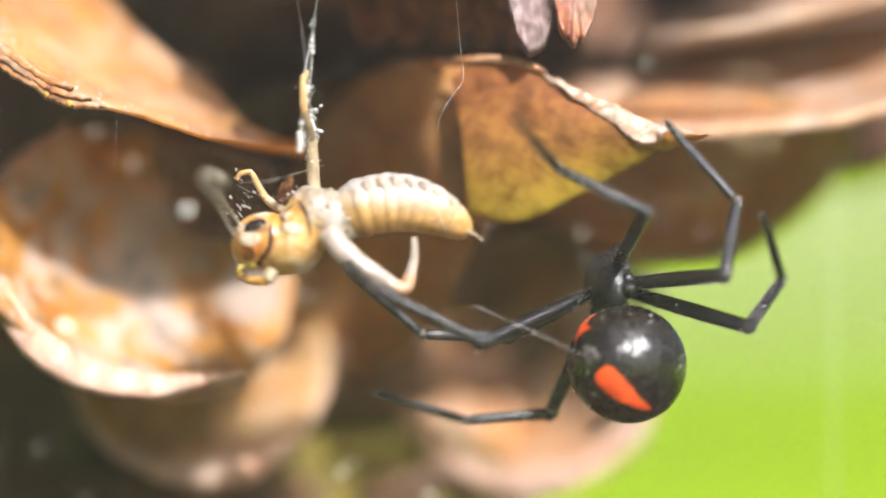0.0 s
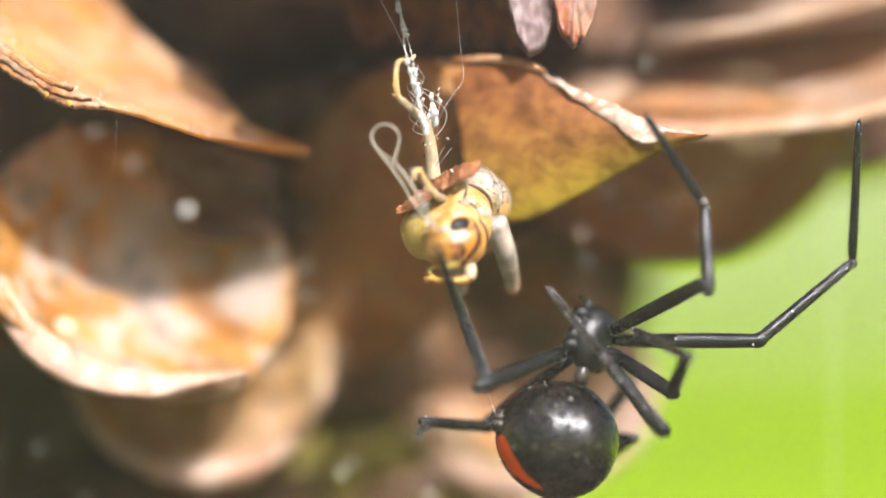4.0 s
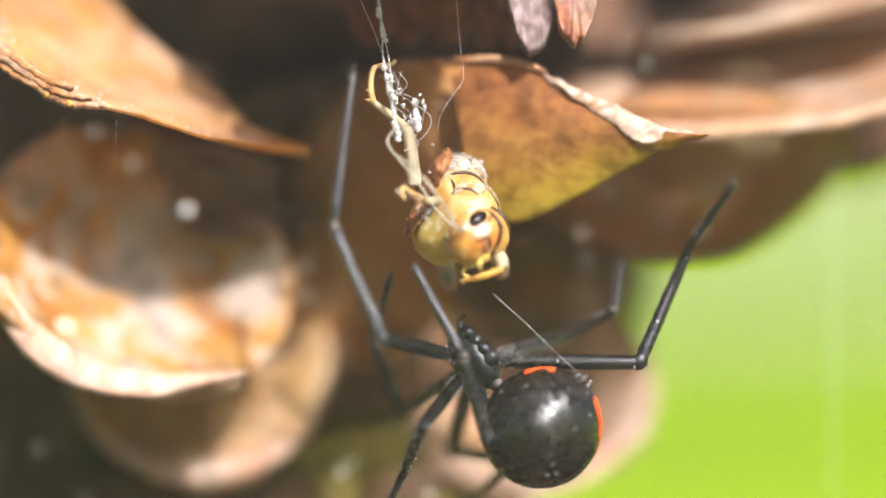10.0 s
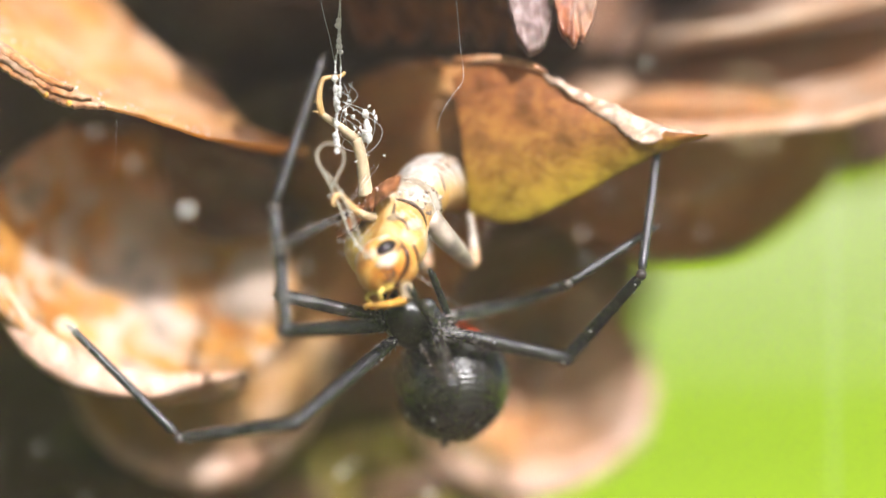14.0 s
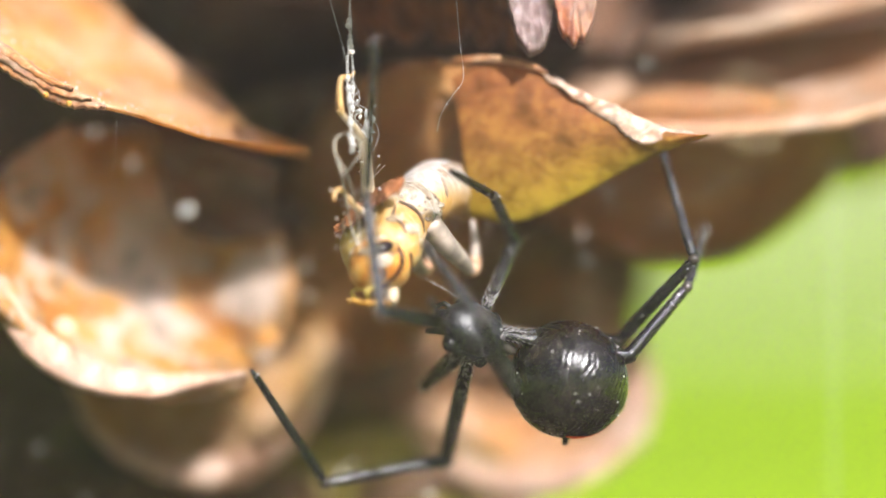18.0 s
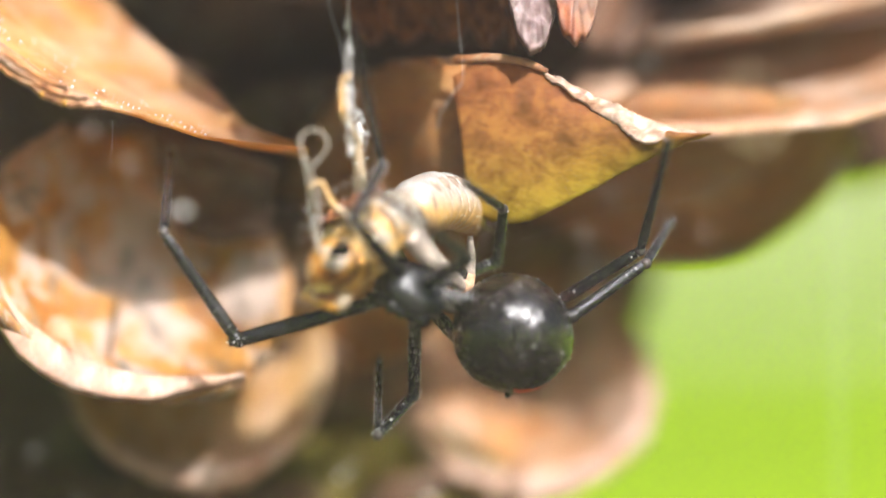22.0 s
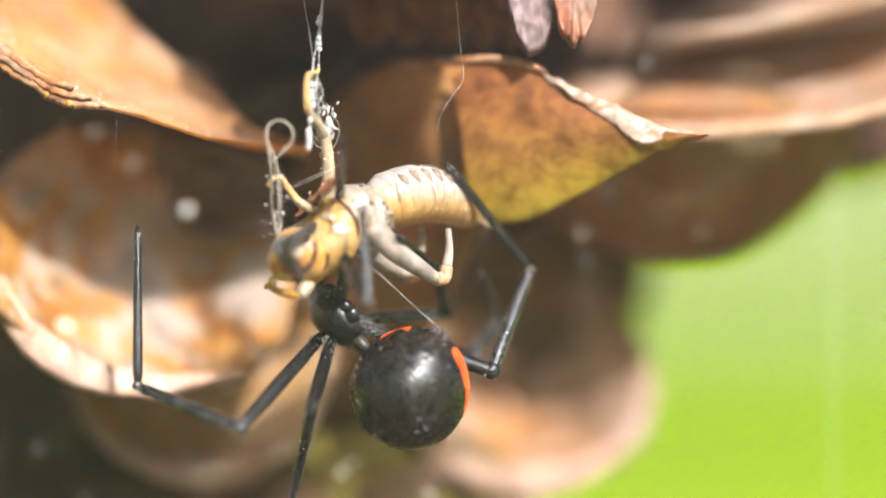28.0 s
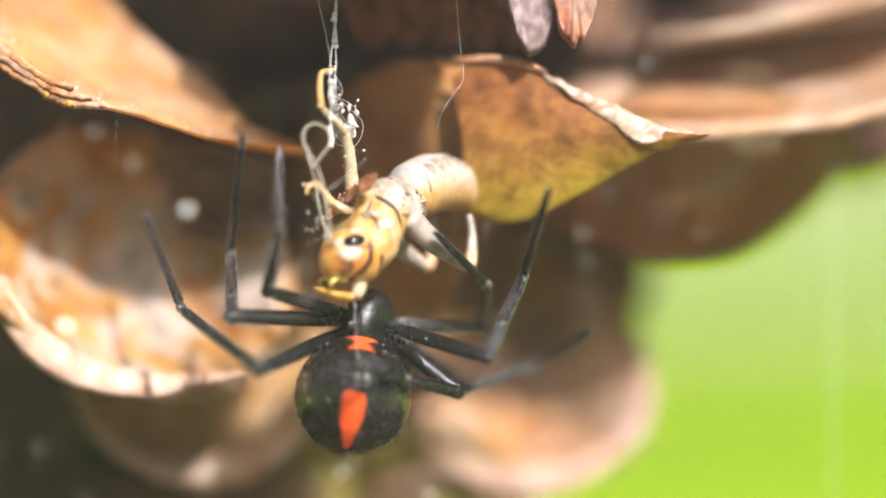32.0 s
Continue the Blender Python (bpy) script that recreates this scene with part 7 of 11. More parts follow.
    walk(legs['C'][2], [
        (0, mm(4.77, -5.99, 8, -78, -58, -92)), (0.25, mm(3.69, 0.61, 4.15, 106, -69, 97)), (0.5, mm(2.62, 7.22, 0.31, 115, -16, 103)),
        (0.75, mm(3.2, 1.85, 2.4, 131, -47, 74)), (1, mm(3.79, -3.52, 4.5, -174, -59, 8)), (1.25, mm(-2.41, -4.19, 4.49, 153, -26, 47)),
        (1.5, mm(-8.62, -4.86, 4.49, 147, 14, 63)), (2, mm(-8.79, -6.61, 5.71, 144, 50, 79)), (2.5, mm(0.2, -0.32, 6.66, 121, -9, 64)),
        (3, mm(1.06, 7.78, -2.49, 114, 20, 74)), (3.25, mm(-1.5, 6.01, 1.05, 93, 46, 41)), (3.5, mm(-4.07, 4.23, 4.59, 46, 51, -17)),
        (5.5, mm(0.61, 4.53, 6.03, 101, 24, 67)), (6, mm(1.92, 5.29, 6.09, 100, 13, 61)), (6.5, mm(-9.93, 1.53, 1.96, 107, 2, 110)),
        (7, mm(-8.52, 1.18, 4.92, 75, 70, 66)), (7.25, mm(-6.16, -3.59, 2.49, 101, 38, 63)), (7.5, mm(-3.79, -8.36, 0.05, 122, 9, 47)),
        (8, mm(0.97, -9.7, -1.36, 140, -56, 16)), (8.5, mm(1.27, -9.36, 2.78, 93, -54, 59)), (8.75, mm(-3.18, -9.52, 1.91, 132, -8, 26)),
        (9, mm(-7.62, -9.67, 1.04, 151, 45, 23)), (9.5, mm(-11.12, 1.89, 10.5, 163, 18, 27)), (9.75, mm(-6.79, 2.68, 9.29, 171, -53, 11)),
        (10, mm(-2.47, 3.48, 8.09, -42, -51, -141)), (10.5, mm(-3.15, 4.22, 7.87, -71, -58, -119)), (11, mm(-6.1, 5.1, 5.68, -50, -56, -133)),
        (11.17, mm(-6.78, 2.41, 8.35, -145, -55, -27)), (11.33, mm(-7.45, -0.29, 11.03, -163, -8, 6)), (11.5, mm(-8.13, -2.98, 13.7, -155, 41, 30)),
        (11.75, mm(-4.45, 2.74, 9.74, 136, 27, -34)), (12, mm(-0.77, 8.47, 5.77, 106, -21, -58)), (12.5, mm(1.62, 0.01, 2.71, 89, -14, -31)),
        (13, mm(2.11, -0.64, 2.71, 86, -10, -32)), (13.5, mm(7.53, 1.89, 1.86, 76, 35, -77)), (14, mm(12.96, 4.42, 1.02, 15, 46, -161)),
        (14.5, mm(13.52, 2.09, 0, 16, 46, -173)), (15.5, mm(7.29, -0.2, -0.08, 99, 39, -89)), (16.5, mm(1.06, -2.49, -0.15, 128, -14, -60)),
        (17, mm(1.13, -3.52, 3.16, 140, -18, -75)), (17.5, mm(0.32, -1.24, 0.25, 103, -50, -50)), (18, mm(-0.5, 1.04, -2.66, 32, -51, 11)),
        (18.5, mm(0.17, 5.75, -5.74, 55, -72, -14)), (18.75, mm(-0.23, 6.44, -5.46, 110, -27, -79)), (19, mm(-0.63, 7.13, -5.17, 109, 27, -98)),
        (20, mm(-1.46, 8.85, -5.06, 111, 28, -91)), (21, mm(-1.47, 9.28, -4.88, 110, 28, -92)), (22, mm(-1.64, 8.83, -5.27, 111, 28, -91)),
        (23, mm(-1.55, 8.26, -5.22, 112, 30, -90)), (23.5, mm(-0.66, 5.02, -4.31, 114, -19, -57)), (24, mm(0.23, 1.77, -3.39, 71, -55, 5)),
        (24.25, mm(3.49, 4.78, -3.51, 102, -10, -45)), (24.5, mm(6.75, 7.8, -3.62, 93, 42, -80)), (25, mm(8.98, 4.87, -3.3, 97, 40, -80)),
        (25.5, mm(8.29, 5.42, -3.38, 90, 33, -91)), (26.5, mm(2.14, 4.98, 2.13, 43, 1, -132)), (27.5, mm(-4.02, 4.54, 7.64, 14, -47, -146)),
        (28, mm(-4.94, 4.91, 7.1, 23, -46, -147)), (29, mm(-7.01, 4.73, 6.2, 32, -38, -152)), (29.25, mm(-9.72, 0.01, 6.73, 54, -12, 143)),
        (29.5, mm(-12.44, -4.72, 7.26, 41, 18, 86)), (30, mm(4.28, 8.58, -3.49, 83, -30, 84)), (30.5, mm(0.4, 16.06, -2.04, 108, -6, 9)),
        (30.75, mm(1.95, 11.6, -4.09, 106, 2, 60)), (31, mm(3.5, 7.15, -6.14, 111, 9, 111)), (31.5, mm(4.14, 6.8, -6, 104, 9, 110)),
        (31.75, mm(1.66, 10.55, -2.28, 92, 25, 49)), (32, mm(-0.81, 14.29, 1.45, 71, 23, -16)),
    ])
    walk(legs['E'][0], [
        (0, mm(-0.18, 0.87, 0.8, -53, -63, 154)), (0.25, mm(-0.44, 0.72, 0.01, -2, -32, 129)), (0.5, mm(-0.7, 0.58, -0.78, 28, 2, 136)),
        (0.75, mm(-0.61, 0.73, -0.08, -6, -22, 132)), (1, mm(-0.53, 0.88, 0.63, -50, -44, 146)), (1.5, mm(-0.73, 0.93, 0.2, -47, -45, 169)),
        (2, mm(-0.7, 0.97, -0.09, -10, -4, 130)), (2.5, mm(-1, 0.38, -0.55, 15, 11, 158)), (3, mm(-0.63, 0.58, -0.84, 41, -10, 131)),
        (3.5, mm(-0.77, 0.41, -0.83, 51, -8, 133)), (5.5, mm(-0.38, 0.63, -0.95, 45, 43, 121)), (6, mm(-0.57, 0.56, -0.9, 50, 39, 134)),
        (6.5, mm(-0.68, 0.5, -0.85, 52, 26, 139)), (7, mm(-0.96, 0.25, -0.68, 51, 7, 154)), (7.25, mm(-0.79, 0.56, -0.07, 14, -12, 139)),
        (7.5, mm(-0.62, 0.88, 0.53, -22, -36, 138)), (8, mm(-0.81, 0.81, 0.37, -62, -42, -166)), (8.5, mm(-0.29, 1.07, 0.46, 6, -30, 113)),
        (9, mm(-0.49, 0.83, 0.71, -62, -54, -173)), (9.5, mm(-0.49, 0.76, 0.79, -83, -49, -157)), (10, mm(0.96, -0.12, 0.71, -154, -43, -86)),
        (10.5, mm(1.04, -0.19, 0.57, -170, -40, -80)), (11, mm(0.96, -0.02, 0.72, -165, -47, -75)), (11.5, mm(0.97, -0.06, 0.71, -162, -45, -80)),
        (12, mm(0.96, 0.7, 0.16, 156, -48, -15)), (12.5, mm(0.41, 1.13, 0, 143, -34, 24)), (13, mm(0.44, 1.12, -0.01, 143, -29, 25)),
        (14, mm(0.44, 1.12, 0.02, 140, -28, 29)), (14.25, mm(0.23, 0.1, -0.37, 156, -23, -14)), (14.5, mm(0.02, -0.93, -0.76, 164, -10, -53)),
        (16.5, mm(0.72, 0.48, 0.28, 151, -47, -31)), (17, mm(0.62, 0.87, 0.55, 133, -59, 1)), (18, mm(1.13, 0.07, -0.4, 52, -33, 34)),
        (18.5, mm(0.9, 0.03, -0.29, 54, -33, 33)), (19, mm(0.72, -0.45, 0.05, 58, -47, 15)), (20, mm(0.9, -0.77, 0.2, 64, -52, 11)),
        (21, mm(0.87, -0.45, 0.01, 59, -45, 17)), (22, mm(0.88, -0.49, 0.03, 60, -46, 16)), (23, mm(0.99, -0.67, 0.12, 61, -49, 14)),
        (24, mm(0.99, -0.34, -0.15, 63, -38, 20)), (24.5, mm(1.02, -0.64, 0, 78, -45, 11)), (25, mm(0.75, -0.9, 0.28, 80, -56, 4)),
        (25.5, mm(1.02, -0.63, -0.01, 71, -44, 13)), (26.5, mm(0.85, -0.6, -0.22, 149, -49, -57)), (27.5, mm(0.69, -0.58, -0.44, -170, -10, -89)),
        (28, mm(0.86, -0.42, 0, -164, -24, -82)), (29, mm(0.81, 0.07, 0.88, -155, -52, -86)), (29.5, mm(0.6, -0.15, 1.03, -146, -53, -87)),
        (29.75, mm(0.23, 0.22, -0.01, 53, -60, 99)), (30, mm(-0.14, 0.58, -1.04, 68, 5, 120)), (30.5, mm(0.17, 0.58, -1.04, 81, 11, 110)),
        (31, mm(-0.46, 0.15, -1.1, 93, 35, 138)), (31.5, mm(-0.27, 0.27, -1.14, 83, 37, 128)), (32, mm(-0.16, 0.63, -1.01, 69, 18, 116)),
    ])
    walk(legs['E'][1], [
        (0, mm(-4.55, 2.96, 10.48, -103, -59, 21)), (0.17, mm(-5.88, 4.65, 6.61, -144, -12, 57)), (0.33, mm(-7.2, 6.34, 2.74, -160, 41, 61)),
        (0.5, mm(-8.53, 8.04, -1.13, 72, 79, -54)), (0.75, mm(-7.73, 6.63, 3.52, 44, 8, -92)), (1, mm(-6.94, 5.23, 8.17, 64, -64, -117)),
        (1.17, mm(-7.37, 4.3, 8.06, 179, -56, 125)), (1.33, mm(-7.81, 3.37, 7.95, -164, -6, 106)), (1.5, mm(-8.24, 2.44, 7.84, -163, 45, 96)),
        (1.75, mm(-7.94, 5.83, 4.29, -169, -5, 86)), (2, mm(-7.64, 9.22, 0.75, -166, -54, 76)), (2.5, mm(-10.84, 4.38, -2.56, 177, -34, 110)),
        (2.75, mm(-9.21, 6.52, -0.73, 176, 24, 76)), (3, mm(-7.57, 8.65, 1.11, 108, 58, -8)), (3.5, mm(-8.06, 8.25, 0.68, 93, 47, -17)),
        (4.5, mm(-6.28, 7.84, -3.81, 116, 25, 25)), (5.5, mm(-4.49, 7.42, -8.29, 120, -3, 53)), (6, mm(-6.41, 6.66, -7.66, 114, -9, 99)),
        (6.5, mm(-7.97, 6.94, -5.59, 113, 13, 96)), (7, mm(-10.63, 4.92, -1.94, 112, -4, 83)), (7.25, mm(-8.88, 5.83, 2.46, 132, -55, 54)),
        (7.5, mm(-7.14, 6.75, 6.86, -123, -56, -57)), (7.75, mm(-7.88, 2.82, 7.24, 149, -43, 47)), (8, mm(-8.62, -1.11, 7.61, 138, 11, 82)),
        (8.25, mm(-6.26, 4.32, 6.7, 127, -25, 41)), (8.5, mm(-3.9, 9.76, 5.8, 153, -57, -20)), (9, mm(-6.8, 0.07, 9.46, 164, 0, -0)),
        (9.5, mm(-7.09, -2.02, 8.9, 173, -0, -5)), (10, mm(1.54, -8.05, 8.04, 177, 11, -22)), (10.5, mm(2.46, -8.38, 7.49, 175, 30, -30)),
        (11, mm(2.8, -7.1, 8.69, 173, 27, -29)), (11.5, mm(2.33, -7.55, 8.4, 174, 27, -29)), (12, mm(8.01, -1.15, 8.16, 150, 51, 2)),
        (12.5, mm(8.59, 4.79, 6.06, 122, 65, -1)), (13, mm(9, 5.14, 5.24, 114, 71, -12)), (14, mm(8.83, 5.7, 5.08, 119, 60, -8)),
        (14.5, mm(6.43, -9.45, 1.06, -82, 70, 139)), (16.5, mm(7, -3.28, 8.26, 109, 68, -58)), (17, mm(6.18, 1.01, 9.82, 144, 33, -5)),
        (17.5, mm(7.45, 3.07, 7.62, 101, 28, -43)), (18, mm(8.72, 5.12, 5.42, 72, 5, -66)), (18.5, mm(8.52, 4.88, 5.66, 69, 9, -87)),
        (19, mm(7.88, 1.46, 7.93, 69, 26, -102)), (20, mm(7.41, 0.51, 8.75, 73, 30, -90)), (21, mm(8.16, 1.82, 7.67, 64, 25, -108)),
        (22, mm(8.11, 1.61, 7.79, 66, 25, -106)), (23, mm(7.84, 1.04, 8.31, 71, 28, -96)), (24, mm(8.94, 2.56, 6.58, 65, 24, -91)),
        (24.5, mm(8.48, 0.83, 7.68, 63, 40, -80)), (25, mm(6.84, -0.48, 9.2, 69, 42, -77)), (25.5, mm(8.62, 1.1, 7.5, 77, -3, -54)),
        (26.5, mm(4.78, -5.06, 4.48, 105, 58, -61)), (27.5, mm(0.95, -11.22, 1.47, -90, 56, 80)), (28, mm(2.25, -10.22, 4.36, -105, 58, 71)),
        (29, mm(1.28, -6.6, 9.39, -173, 48, -3)), (29.5, mm(0.94, -6.62, 9.69, -155, 30, 17)), (29.75, mm(-2.27, 1.66, 3.88, 117, 38, -14)),
        (30, mm(-5.48, 9.94, -1.92, 42, 13, -26)), (30.5, mm(-3.48, 10.56, -3.08, 24, 12, -26)), (30.75, mm(-5.26, 8.33, -5.18, 35, 11, 28)),
        (31, mm(-7.04, 6.11, -7.27, 40, 3, 81)), (31.5, mm(-5.55, 7.05, -7.7, 33, -12, 93)), (31.75, mm(-5.15, 8.44, -6.05, 45, 6, 38)),
        (32, mm(-4.74, 9.82, -4.41, 35, 26, -20)),
    ])
    walk(legs['E'][2], [
        (0, mm(-0.46, 4.55, 17.86, 27, -5, 31)), (0.25, mm(-4.03, 5.66, 4.14, -4, -27, 53)), (0.5, mm(-7.59, 6.76, -9.58, -46, -32, 88)),
        (0.75, mm(-8.14, 4.29, 3.14, -4, -21, 58)), (1, mm(-8.68, 1.82, 15.86, 26, 5, 42)), (1.25, mm(-8.78, 5.17, 8.83, 18, -47, 59)),
        (1.5, mm(-8.88, 8.51, 1.79, -92, -70, 175)), (1.75, mm(-7.65, 11.31, 4.75, 5, -30, 62)), (2, mm(-6.41, 14.11, 7.71, -1, 34, 34)),
        (2.5, mm(-13.32, 11.07, 2.23, -22, 60, 37)), (2.75, mm(-8.21, 9.55, -1.98, -2, 18, 73)), (3, mm(-3.09, 8.03, -6.2, -8, -25, 97)),
        (3.5, mm(-2.44, 6.5, -5.58, 2, -24, 90)), (5.5, mm(0.62, 14.31, -7.85, 3, -53, 84)), (5.75, mm(-3.56, 14.67, -7.06, 43, -13, 23)),
        (6, mm(-7.73, 15.03, -6.28, 36, 38, -15)), (6.5, mm(-8.83, 15.28, -7.46, 57, 51, 12)), (7, mm(-9.52, 13.42, -1.39, 53, 55, -1)),
        (7.25, mm(-7.02, 8.04, 6.28, 118, 42, 30)), (7.5, mm(-4.52, 2.65, 13.95, 160, 17, 32)), (7.75, mm(-5.98, 4.95, 9.96, 155, -53, 46)),
        (8, mm(-7.45, 7.25, 5.98, 5, -55, -157)), (8.5, mm(0.53, 8.16, 12.98, -36, -27, -69)), (9, mm(1.79, 0.05, 9.44, -45, -14, -69)),
        (9.5, mm(1.47, -2.74, 8.92, -43, -2, -75)), (10, mm(9.35, -11.23, 6.36, -36, 39, -37)), (10.5, mm(8.9, -12.14, 3.22, -41, 51, -45)),
        (11, mm(9.52, -10.76, 4.78, -39, 42, -38)), (11.5, mm(9.09, -11.22, 4.56, -36, 41, -35)), (12, mm(13.39, -0.93, 1.46, -76, 43, -26)),
        (12.5, mm(12.23, 4.71, -1.73, -108, 61, -30)), (13, mm(11.77, 4.54, -2.87, -121, 59, -46)), (14, mm(13.08, 5.12, -2.36, -127, 57, -54)),
        (14.5, mm(4.2, -7.54, -7.02, -105, 65, -41)), (16.5, mm(8.7, -6.01, 0.29, -42, 76, -6)), (17, mm(13.32, 0.39, 5.09, -93, 51, -52)),
        (17.5, mm(12.74, -1.17, 4.9, -116, 10, -64)), (18, mm(12.16, -2.73, 4.71, -134, -31, -59)), (18.5, mm(8.93, -3.59, 4.26, -139, -34, -50)),
        (19, mm(6.34, -6.12, 4.2, -155, -47, -32)), (20, mm(7.4, -6.9, 4.39, -158, -49, -24)), (21, mm(5.7, -5.59, 4.08, -157, -45, -27)),
        (22, mm(6.03, -5.88, 4.15, -156, -46, -28)), (23, mm(7.06, -6.51, 4.3, -147, -42, -41)), (24, mm(8.76, -5.27, 3.05, -150, -32, -33)),
        (24.5, mm(9.63, -5.7, 2.21, -158, -34, -8)), (25, mm(8.24, -6.69, 3.44, -157, -32, -15)), (25.5, mm(13.66, -5.84, 8.01, -156, -41, -20)),
        (26.5, mm(7.71, -6.19, 1.16, -98, -38, -65)), (27.5, mm(1.77, -6.53, -5.68, -61, -10, -89)), (28, mm(3.72, -5.92, -2.94, -53, -6, -93)),
        (29, mm(7.07, -6.92, 3.04, -45, 7, -102)), (29.5, mm(8.03, -4.38, 5.38, -31, 22, -106)), (29.75, mm(5.05, 0.98, 0.74, -7, -48, -98)),
        (30, mm(2.07, 6.34, -3.89, 158, -58, 115)), (30.5, mm(4.04, 6.82, -4.93, 145, -33, 155)), (30.75, mm(-0.85, 10.71, -6.29, -154, -56, 75)),
        (31, mm(-5.73, 14.59, -7.65, -111, -20, 15)), (31.5, mm(-6.01, 15.45, -5.95, -104, 10, -25)), (31.75, mm(-1.74, 11.33, -7.06, -95, -11, 20)),
        (32, mm(2.53, 7.22, -8.18, -106, -32, 69)),
    ])
    walk(legs['F'][0], [
        (0, mm(-0.85, 0.82, 0.22, -160, -3, 127)), (0.25, mm(-0.96, 0.35, -0.16, -129, 39, 148)), (0.5, mm(-1.07, -0.11, -0.53, -57, 50, -148)),
        (0.75, mm(-0.77, 0.38, 0.07, -139, 32, 130)), (1, mm(-0.47, 0.87, 0.67, -162, -24, 106)), (1.5, mm(-0.51, 1.02, 0.36, -154, 14, 96)),
        (2, mm(-0.42, 1.12, 0.06, -151, 8, 105)), (2.5, mm(-0.6, 0.9, -0.51, -147, 62, 108)), (3, mm(-0.86, 0.34, -0.77, -93, 49, 164)),
        (3.5, mm(-0.98, 0.14, -0.68, -79, 42, 180)), (5.5, mm(-0.67, 0.4, -0.91, -25, 76, -123)), (6, mm(-0.85, 0.27, -0.81, -32, 70, -132)),
        (6.5, mm(-0.56, 0.61, -0.87, 28, 79, -70)), (7, mm(-0.89, 0.36, -0.72, -75, 66, -176)), (7.25, mm(-0.73, 0.62, -0.07, -138, 35, 120)),
        (7.5, mm(-0.56, 0.89, 0.58, -151, -11, 106)), (8, mm(-0.55, 0.87, 0.62, -149, -6, 100)), (8.5, mm(-0.49, 1.06, 0.29, -165, 11, 92)),
        (9, mm(-0.1, 0.76, 0.92, -144, -26, 83)), (9.5, mm(-0.04, 0.62, 1.02, -138, -3, 68)), (10, mm(0.13, 0.52, 1.07, -121, -10, 66)),
        (10.5, mm(-0.28, 0.68, 0.95, -110, -1, 77)), (11, mm(-1.02, 0.6, 0.2, -115, 19, 97)), (11.5, mm(-1.08, 0.52, -0.01, -114, 24, 98)),
        (12, mm(-1.14, -0.33, 0.16, -77, 37, 155)), (12.5, mm(-0.69, -0.92, 0.35, -64, 26, -169)), (13, mm(-0.82, -0.51, 0.72, -67, 10, -179)),
        (14, mm(-0.83, -0.36, 0.78, -68, 10, 175)), (14.5, mm(-0.85, -0.73, 0.42, -64, 10, -175)), (16.5, mm(-0.72, -0.76, -0.59, -40, 47, -157)),
        (17, mm(-0.52, -0.9, -0.6, -83, 63, 159)), (17.5, mm(-0.24, -0.96, 0.01, 6, 55, -119)), (18, mm(0.04, -1.02, 0.62, 34, 19, -101)),
        (18.5, mm(-0.47, -0.87, 0.68, 28, 14, -118)), (19, mm(-0.8, -0.61, 0.66, 31, 21, -130)), (20, mm(-0.82, -0.6, 0.64, 29, 23, -130)),
        (21, mm(-0.9, -0.51, 0.61, 27, 24, -133)), (22, mm(-0.87, -0.54, 0.62, 28, 24, -132)), (23, mm(-0.91, -0.5, 0.59, 28, 23, -134)),
        (24, mm(-0.05, -1.01, 0.65, 29, 15, -105)), (24.5, mm(-0.51, -0.85, 0.67, 16, 20, -122)), (25, mm(-0.4, -0.91, 0.68, 22, 6, -116)),
        (25.5, mm(-0.38, -0.9, 0.7, 21, 14, -117)), (26.5, mm(-0.48, -0.6, -0.15, 6, 63, -136)), (27.5, mm(-0.59, -0.3, -1, -124, 62, 91)),
        (28, mm(-0.79, -0.14, -0.89, -109, 59, 116)), (29, mm(-0.66, -0.21, -0.98, -125, 64, 102)), (29.5, mm(-0.58, 0.13, -1.04, -137, 55, 95)),
        (29.67, mm(-0.41, -0.14, -0.36, 10, 70, -110)), (29.83, mm(-0.23, -0.41, 0.31, 19, 17, -92)), (30, mm(-0.06, -0.68, 0.99, 13, -36, -79)),
        (30.5, mm(0.2, -0.38, 1.12, -7, -48, -60)), (31, mm(0.33, -0.24, 1.13, -15, -39, -49)), (31.5, mm(0.22, -0.3, 1.14, -7, -38, -55)),
        (32, mm(0.13, -0.65, 1, 6, -19, -65)),
    ])
